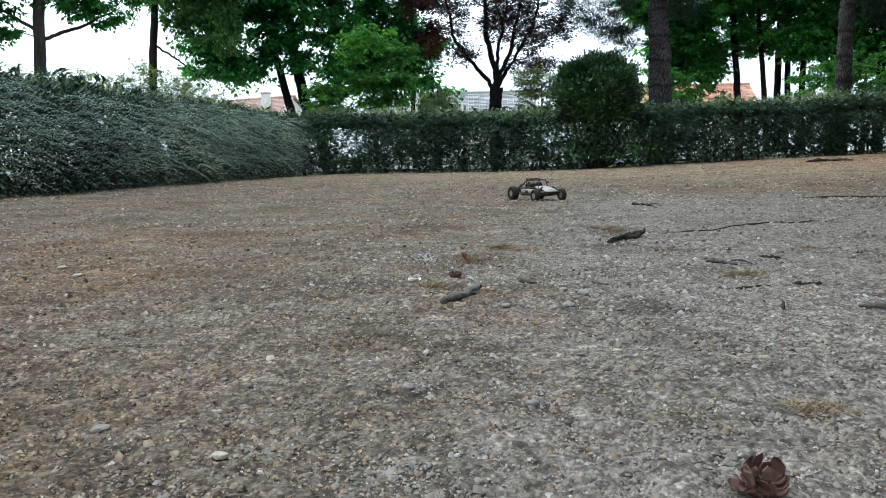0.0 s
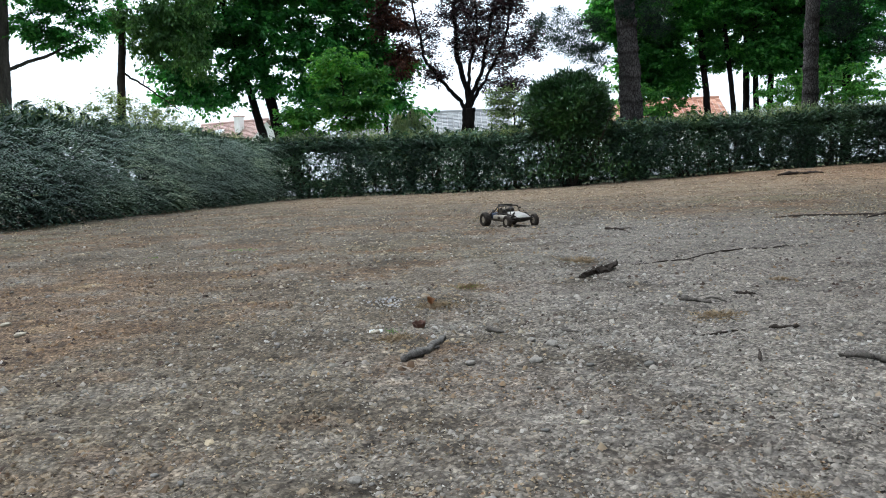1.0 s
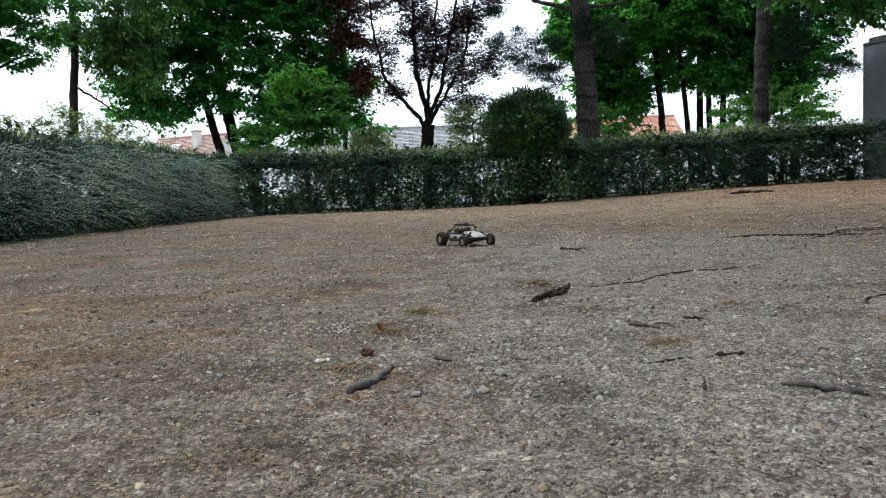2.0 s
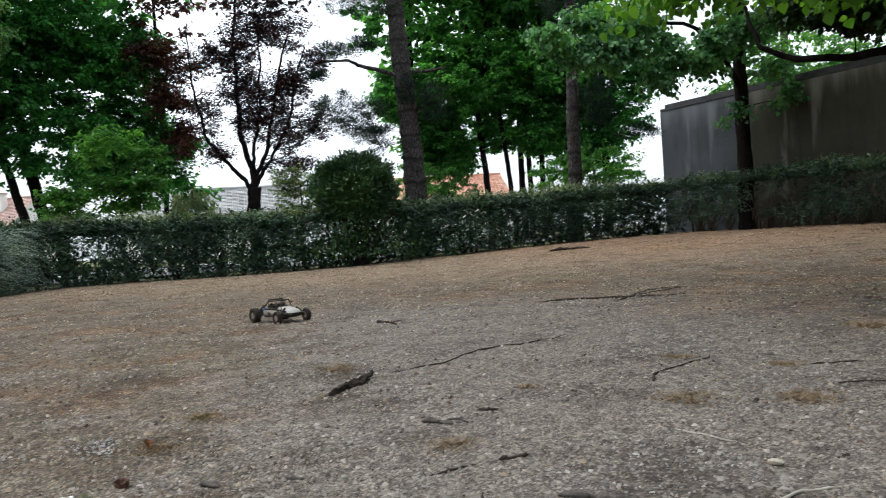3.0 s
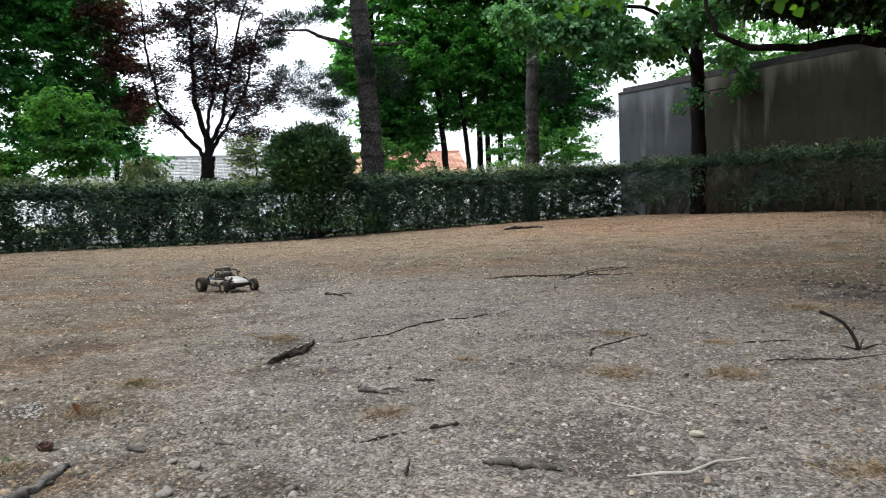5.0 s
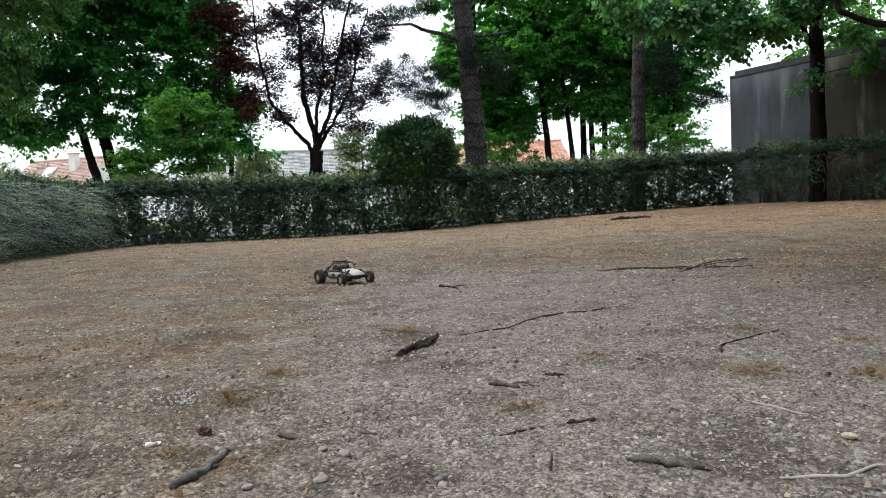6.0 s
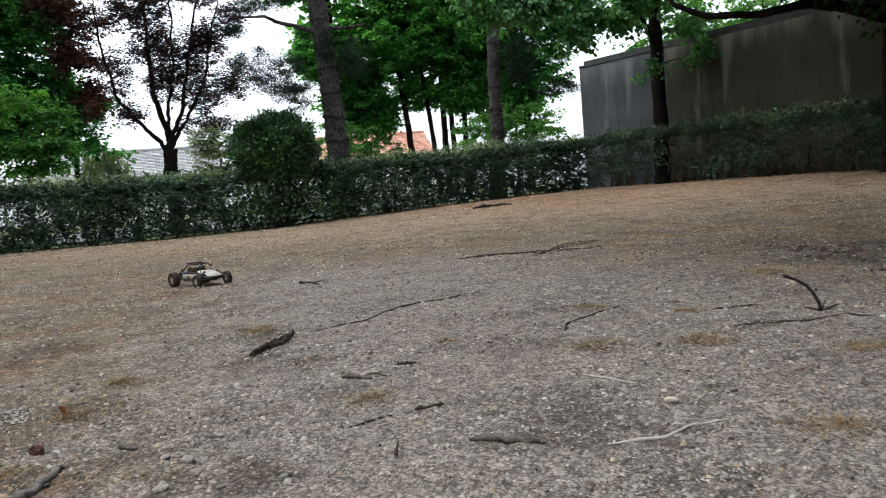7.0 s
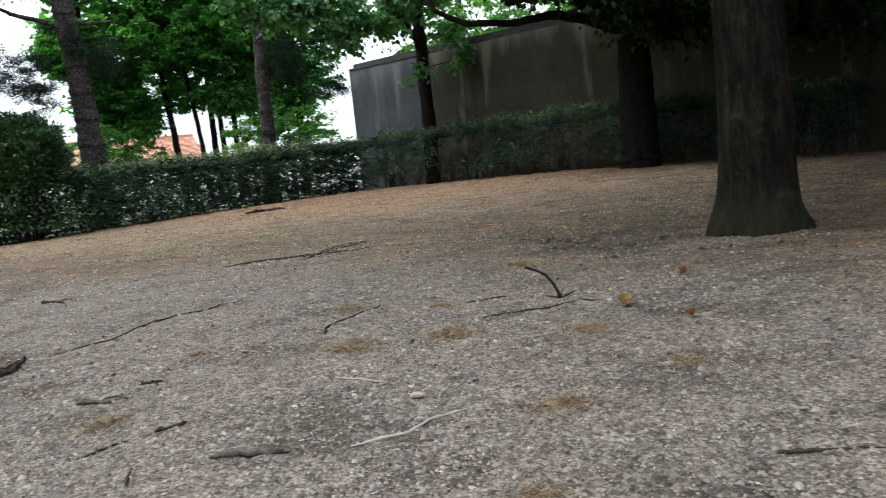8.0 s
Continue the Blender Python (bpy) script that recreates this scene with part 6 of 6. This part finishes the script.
def pine_cone(label, at, size, seed, squash=0.8, tip=0):
    """A cone of overlapping woody scales in spiral rows round a core."""
    rng = np.random.default_rng(seed)
    top = thing("pine_cone", label, "pine cone", pose(at[0], at[1], float(gz(*at)) + size * 0.22, tip, 8, 40), group="pine cones")
    core = bmesh.new()
    bmesh.ops.create_uvsphere(core, u_segments=10, v_segments=8, radius=size * 0.30, matrix=Matrix.Diagonal((1, 1, squash * 1.1, 1)))
    part("core", core, M_CONE, top)
    n = 34
    V, F = [], []
    shape = [(0.0, -0.16), (0.0, 0.16), (0.50, 0.42), (0.84, 0.36), (1.0, 0.0), (0.84, -0.36), (0.50, -0.42)]
    me = bpy.data.meshes.new("scale")
    for layer in (0, 1):
        for a, b in shape:
            V.append((a, b, (0.22 * a * a - 0.55 * b * b) - 0.07 * layer))
    F = [(0, 1, 2, 6), (2, 3, 5, 6), (3, 4, 5), (13, 9, 8, 7), (13, 12, 10, 9), (12, 11, 10)]
    F += [(i, i + 7, (i + 1) % 7 + 7, (i + 1) % 7) for i in range(7)]
    me.from_pydata(V, [], F)
    for i in range(n):
        f = (i + 0.5) / n
        h = 1 - 2 * f
        az = i * 2.39996
        rad = math.sqrt(max(0.05, 1 - h * h))
        s = size * (0.30 + 0.12 * rad) * rng.uniform(0.65, 1.2)
        sc = part("scale", me, M_CONE, top)
        curl = rng.uniform(-25, 25)
        sc.matrix_local = Matrix.Rotation(az + rng.normal(0, 0.35), 4, "Z") @ Matrix.Translation((size * 0.16 * rad, 0, size * 0.30 * h * squash)) @ Matrix.Rotation(-math.asin(max(-0.95, min(0.95, h * 0.9 + 0.12 + rng.normal(0, 0.28)))), 4, "Y") @ Matrix.Rotation(radians(curl), 4, "X") @ Matrix.Diagonal((s, s * rng.uniform(0.6, 1.05), s * rng.uniform(0.6, 2.2), 1))
    return top


pine_cone("open reddish-brown pine cone on gravel", (0.117, 0.439), 0.041, 95, 0.45, 14)


def seed_cup(label, at, r):
    """A hollow woody cup with a ragged rim, standing open side up."""
    rng = np.random.default_rng(97)
    n = 22
    prof = [(0.10, 0.0), (0.55, 0.05), (0.82, 0.42), (1.0, 1.05), (0.88, 1.05), (0.70, 0.5), (0.40, 0.2), (0.02, 0.16)]
    V, F = [], []
    for i in range(n):
        a = 2 * math.pi * i / n
        lump = 1 + 0.06 * rng.standard_normal()
        rim = 1 + 0.09 * rng.standard_normal()
        for f, h in prof:
            V.append((r * f * lump * math.cos(a), r * f * lump * math.sin(a), r * h * (rim if h > 0.9 else 1)))
    k = len(prof)
    for i in range(n):
        for j in range(k - 1):
            F.append((i * k + j, ((i + 1) % n) * k + j, ((i + 1) % n) * k + j + 1, i * k + j + 1))
    F.append([i * k for i in range(n)][::-1])
    F.append([i * k + k - 1 for i in range(n)])
    me = bpy.data.meshes.new("seed_cup")
    me.from_pydata(V, [], F)
    ob = part("seed_cup", me, M_CONE)
    tagged(ob, label, "seed cup")
    ob.matrix_world = pose(at[0], at[1], float(gz(*at)) - 0.002, 8, -6, 0)


seed_cup("dark brown hollow woody seed cup in dry grass", (-0.050, 1.486), 0.0135)


def scrap(label, a, b):
    """A crumpled narrow strip of white paper or plastic."""
    rng = np.random.default_rng(98)
    n = 9
    A, B = np.array(a), np.array(b)
    side = np.array([-(B - A)[1], (B - A)[0]])
    side = side / np.linalg.norm(side)
    V, F = [], []
    for i in range(n):
        p = A + (B - A) * i / (n - 1)
        for s, up_by in ((-1, 0.0015), (-0.3, 0.006), (0.4, 0.0045), (1, 0.001), (0.4, 0.0035), (-0.3, 0.005)):
            q = p + side * s * 0.005
            V.append((q[0], q[1], float(gz(*q)) + up_by + 0.0008 * rng.standard_normal()))
    for i in range(n - 1):
        for j in range(6):
            F.append((i * 6 + j, i * 6 + (j + 1) % 6, (i + 1) * 6 + (j + 1) % 6, (i + 1) * 6 + j))
    F += [tuple(range(6))[::-1], tuple(range((n - 1) * 6, n * 6))]
    me = bpy.data.meshes.new("paper_scrap")
    me.from_pydata(V, [], F)
    tagged(part("paper_scrap", me, M_FRAME), label, "litter")


scrap("small crumpled white paper scrap in dry grass", (-0.147, 1.455), (-0.122, 1.453))


# ---- stones ----
def stone(label, at, size, mat, seed, flat=0.6):
    rng = np.random.default_rng(seed)
    bm = bmesh.new()
    bmesh.ops.create_icosphere(bm, subdivisions=2, radius=0.5)
    k = rng.uniform(-1, 1, 3)
    for v in bm.verts:
        d = v.co.normalized()
        v.co *= 1 + 0.22 * noise.noise(Vector(d * 1.6) + Vector(k * 9)) + 0.08 * noise.noise(Vector(d * 5) + Vector(k * 5))
    bmesh.ops.scale(bm, vec=(size * rng.uniform(0.9, 1.2), size * rng.uniform(0.7, 0.9), size * flat), verts=bm.verts)
    ob = part("stone", bm, mat)
    ob.matrix_world = pose(at[0], at[1], float(gz(*at)) + size * flat * 0.3, 0, 0, rng.uniform(0, 360))
    tagged(ob, label, "stone", "loose stones")


for i, (x, y, s, mat, text) in enumerate([
        (0.922, 1.067, 0.026, M_ROCKPALE, "pale yellowish stone lying on gravel"), (0.123, 1.190, 0.026, M_ROCK, "grey rounded stone on gravel"),
        (-0.139, 0.735, 0.020, M_ROCK, "grey rounded stone on gravel"), (-0.293, 0.549, 0.016, M_ROCKPALE, "small white stone in dry ground"),
        (-0.97, 1.78, 0.026, M_ROCKPALE, "small white stone in dry grass"), (-0.88, 1.65, 0.026, M_ROCKPALE, "small white stone in dry grass"),
        (0.14, 1.33, 0.020, M_ROCK, "grey stone on gravel"), (0.17, 1.30, 0.030, M_ROCK, "flat grey stone on gravel"), (0.02, 1.20, 0.020, M_ROCK, "grey stone on gravel"),
        (0.17, 1.16, 0.016, M_ROCK, "grey stone on gravel"), (0.12, 0.86, 0.014, M_ROCKPALE, "white pebble on gravel"), (0.30, 1.36, 0.016, M_ROCK, "grey stone on gravel"),
        (1.150, 1.190, 0.022, M_ROCK, "brownish lump of stone on gravel"), (1.45, 1.25, 0.014, M_ROCKPALE, "pale stone under the tree"), (2.05, 1.50, 0.022, M_ROCKPALE, "pale stone under the tree"), (0.35, 1.55, 0.016, M_ROCK, "grey stone on gravel"),
        # The lump at (-0.135, 1.447) is added to stand for a pale mark.
        (-0.42, 0.62, 0.018, M_ROCK, "grey stone in dry ground"), (-0.135, 1.447, 0.022, M_ROCKPALE, "flat white lump standing for a pale mark in dry grass"), (0.05, 1.60, 0.014, M_ROCK, "grey stone in dry grass"), (0.62, 1.95, 0.018, M_ROCK, "grey stone on gravel")]):
    stone(text, (x, y), s * 0.85, mat, 110 + i, 0.5)


# ---- loose cover of the ground ----
def bare_amount(x, y):
    w = 0.45 * lattice_noise(x * 3.2, y * 3.2, 21) + 0.35 * lattice_noise(x * 8, y * 8, 22)
    return smooth((x - 0.2 * y + 0.12 + w + 0.50) / 0.7) * smooth((5.2 - y - 0.12 * x - w) / 1.3) * smooth((3.1 - x - w) / 1.6)


def scatter(n, rng, near, far, a0=-36, a1=78, power=1.35):
    """Places by distance and bearing from the starting point, thinning outwards."""
    r = near * (far / near) ** (rng.uniform(0, 1, n) ** power)
    a = np.radians(rng.uniform(a0, a1, n))
    return r * np.sin(a) - 0.08, r * np.cos(a) - 0.06, r


def crumbs(name, label, n, near, far, size, spread, grow, top, mat, seed, where, category):
    """Angular bits of stone, each a cut block or a chip, pressed a little into the ground."""
    rng = np.random.default_rng(seed)
    x, y, r = scatter(n, rng, near, far)
    keep = rng.uniform(0, 1, n) < where(x, y)
    x, y, r = x[keep], y[keep], r[keep]
    n = len(x)
    s = np.minimum(size * r ** grow * np.exp(rng.normal(0, spread, n)), top)
    corner = np.array([(-0.5, -0.45, -0.12), (0.5, -0.45, -0.12), (0.48, 0.48, -0.12), (-0.48, 0.45, -0.12), (-0.28, 0.08, 0.44), (0.28, -0.08, 0.44)])
    V = corner[None] + np.array([0.11, 0.11, 0.06]) * rng.standard_normal((n, 6, 3))
    V = V * (s[:, None] * np.column_stack([rng.uniform(0.8, 1.3, n), rng.uniform(0.75, 1.1, n), rng.uniform(0.7, 1.15, n)]))[:, None]
    a = rng.uniform(0, 2 * math.pi, n)
    ca, sa = np.cos(a)[:, None], np.sin(a)[:, None]
    V = np.stack([V[..., 0] * ca - V[..., 1] * sa, V[..., 0] * sa + V[..., 1] * ca, V[..., 2]], -1)
    V += np.column_stack([x, y, gz(x, y)])[:, None]
    f = np.array([(0, 1, 5), (0, 5, 4), (1, 2, 5), (2, 3, 4), (2, 4, 5), (3, 0, 4)])
    F = (np.arange(n)[:, None, None] * 6 + f[None]).reshape(-1, 3)
    tagged(part(name, mesh_np(name, V.reshape(-1, 3), F), mat), label, category, kind="stuff")


def blades(name, label, n, near, far, length, width, mat, seed, where, lift=0.25, category="dry grass", stuff=True):
    """Thin straw and chips lying every way on the ground."""
    rng = np.random.default_rng(seed)
    x, y, r = scatter(n, rng, near, far)
    keep = rng.uniform(0, 1, n) < where(x, y)
    x, y, r = x[keep], y[keep], r[keep]
    n = len(x)
    a = rng.uniform(0, 2 * math.pi, n)
    D = np.column_stack([np.cos(a), np.sin(a), np.abs(rng.normal(0, lift, n))])
    N = unit(np.column_stack([rng.normal(0, 0.5, n), rng.normal(0, 0.5, n), np.ones(n)]))
    grow = np.clip(0.7 + 0.16 * r, 0.7, 2.0)
    L = np.maximum(length * rng.uniform(0.4, 1.4, n) * grow, 0.0022 * r * rng.uniform(0.5, 1.5, n))
    C = np.column_stack([x, y, gz(x, y) + 0.001])
    V, F = leaf_arrays(C, D, N, L, np.maximum(width * rng.uniform(0.6, 1.4, n) * grow, 0.0007 * r), 0.3)
    tagged(part(name, mesh_np(name, V, F), mat), label, category, kind="stuff")


crumbs("gravel", "fine grey and tan gravel crumbs covering bare dusty ground", 100000, 0.40, 5.5, 0.0030, 0.45, 0.74, 0.012, M_GRAVEL, 131, lambda x, y: (0.16 + 0.78 * bare_amount(x, y)) * (0.85 + 0.5 * lattice_noise(x * 4, y * 4, 23)), "gravel")
crumbs("dry_thatch", "crumbled brown and straw-coloured thatch over the ground", 60000, 0.40, 8.0, 0.0030, 0.48, 0.76, 0.014, M_THATCH, 133, lambda x, y: (1 - 0.88 * bare_amount(x, y)) * (0.6 + 0.5 * lattice_noise(x * 4, y * 4, 25)), "dry thatch")
crumbs("soil_clods", "small dark clods of soil and bark crumbs", 26000, 0.40, 8.0, 0.0026, 0.50, 0.74, 0.011, M_CLOD, 134, lambda x, y: 0.25 + 0.35 * lattice_noise(x * 3.5, y * 3.5, 26) + 0.5 * smooth((-0.35 - x) / 0.6) * smooth((3.2 - y) / 1.2), "soil clods")
crumbs("soil_clods", "dark crumbly clods heaped beside the tree foot", 70000, 1.9, 4.6, 0.0058, 0.55, 0.5, 0.03, M_CLOD, 135, lambda x, y: 0.9 * np.exp(-(((x - 2.9) / 0.28) ** 2 + ((y - 2.2) / 0.42) ** 2)) * smooth(0.45 + lattice_noise(x * 6, y * 6, 27)), "soil clods")


crumbs("chalk_crumbs", "pale chalky crumbs in a small patch of dry grass", 60000, 1.2, 2.6, 0.0030, 0.5, 0.5, 0.008, M_CHALK, 136, lambda x, y: 1.0 * np.exp(-(((x + 0.115) / 0.055) ** 2 + ((y - 1.80) / 0.06) ** 2)), "chalk crumbs")


def pebbles():
    rng = np.random.default_rng(132)
    n = 2800
    x, y, r = scatter(n, rng, 0.36, 5.5)
    keep = rng.uniform(0, 1, n) < (0.35 + 0.35 * bare_amount(x, y)) * (0.7 + 0.6 * lattice_noise(x * 3, y * 3, 24))
    x, y, r = x[keep], y[keep], r[keep]
    n = len(x)
    bm = bmesh.new()
    bmesh.ops.create_icosphere(bm, subdivisions=1, radius=0.5)
    base = np.array([v.co[:] for v in bm.verts])
    tri = np.array([[v.index for v in f.verts] for f in bm.faces])
    bm.free()
    s = np.minimum(0.0054 * r ** 0.6 * np.exp(rng.normal(0, 0.4, n)), 0.016)
    V = base[None] * (1 + 0.14 * rng.standard_normal((n, len(base), 1)))
    V = V * (s[:, None] * np.column_stack([rng.uniform(0.9, 1.5, n), rng.uniform(0.7, 1.1, n), rng.uniform(0.4, 0.7, n)]))[:, None]
    a = rng.uniform(0, 2 * math.pi, n)
    ca, sa = np.cos(a)[:, None], np.sin(a)[:, None]
    V = np.stack([V[..., 0] * ca - V[..., 1] * sa, V[..., 0] * sa + V[..., 1] * ca, V[..., 2]], -1)
    V += np.column_stack([x, y, gz(x, y) + s * 0.1])[:, None]
    F = (np.arange(n)[:, None, None] * len(base) + tri[None]).reshape(-1, 3)
    tagged(part("pebbles", mesh_np("pebbles", V.reshape(-1, 3), F, True), M_PEBBLE), "scattered grey pebbles on dusty ground", "pebbles", kind="stuff")


pebbles()
blades("dry_grass", "trampled straw-coloured dry grass over the ground", 90000, 0.40, 13.0, 0.0065, 0.0014, M_STRAW, 141, lambda x, y: (0.03 + 0.9 * (1 - bare_amount(x, y))) * (0.6 + 0.5 * lattice_noise(x * 4, y * 4, 31)))
blades("straw_flecks", "pale straw flecks over the far brown lawn", 60000, 2.2, 12.5, 0.012, 0.0034, M_PALESTRAW, 144, lambda x, y: smooth((y + 0.35 * x - 2.6) / 3.0) * (0.45 + 0.5 * lattice_noise(x * 2.2, y * 2.2, 35)), 0.25)
blades("leaf_litter", "crumbled brown dead leaves over the ground", 110000, 0.4, 13.0, 0.0062, 0.0042, M_LITTER, 142, lambda x, y: (0.12 + 0.6 * smooth((y + 0.5 * x - 4) / 6) + 0.5 * smooth((x - 2) / 1.2)) * (1 - 0.75 * bare_amount(x, y)) * (0.6 + 0.6 * lattice_noise(x * 3, y * 3, 32)), 0.35, "leaf litter")
blades("wood_chips", "small dark wood chips and bark crumbs in the gravel", 40000, 0.35, 9.0, 0.007, 0.003, M_CHIP, 143, lambda x, y: (0.30 + 0.3 * lattice_noise(x * 5, y * 5, 33)) * (1 - 0.7 * bare_amount(x, y)), 0.15, "wood chips")


def tufts(name, label, spots, n, mat, seed, lie):
    rng = np.random.default_rng(seed)
    V, F, off = [], [], 0
    for x0, y0, size in spots:
        x, y = x0 + rng.normal(0, size * 0.45, n), y0 + rng.normal(0, size * 0.45, n)
        a = rng.uniform(0, 2 * math.pi, n)
        D = np.column_stack([np.cos(a) * lie * 2, np.sin(a) * lie * 2, rng.uniform(0.2, 1, n)])
        v, f = leaf_arrays(np.column_stack([x, y, gz(x, y)]), D, unit(rng.standard_normal((n, 3))), size * 0.36 * rng.uniform(0.4, 1.2, n), np.full(n, 0.0008), 0.3)
        V.append(v)
        F.append(f + off)
        off += len(v)
    tagged(part(name, mesh_np(name, np.vstack(V), np.vstack(F)), mat), label, "grass", kind="stuff")


tufts("grass_tufts", "dry golden grass tufts flattened on gravel", [(1.10, 1.54, 0.07), (1.285, 1.388, 0.075), (1.02, 0.824, 0.06), (0.50, 2.48, 0.07), (0.86, 1.856, 0.035), (1.38, 1.98, 0.05), (0.515, 1.436, 0.05), (1.45, 1.12, 0.06),
      (0.09, 1.97, 0.05), (-0.10, 1.40, 0.04), (0.0, 1.70, 0.05), (2.2, 2.1, 0.09), (0.25, 0.62, 0.03), (0.75, 0.62, 0.04), (1.31, 0.79, 0.04), (1.55, 1.75, 0.05)], 420, M_TUFT, 160, 0.8)
tufts("green_weeds", "small bright green weeds in dry grass", [(-0.78, 3.47, 0.06), (-0.10, 1.46, 0.02), (0.09, 1.95, 0.03), (-1.1, 3.3, 0.03)], 50, M_WEED, 190, 0.5)
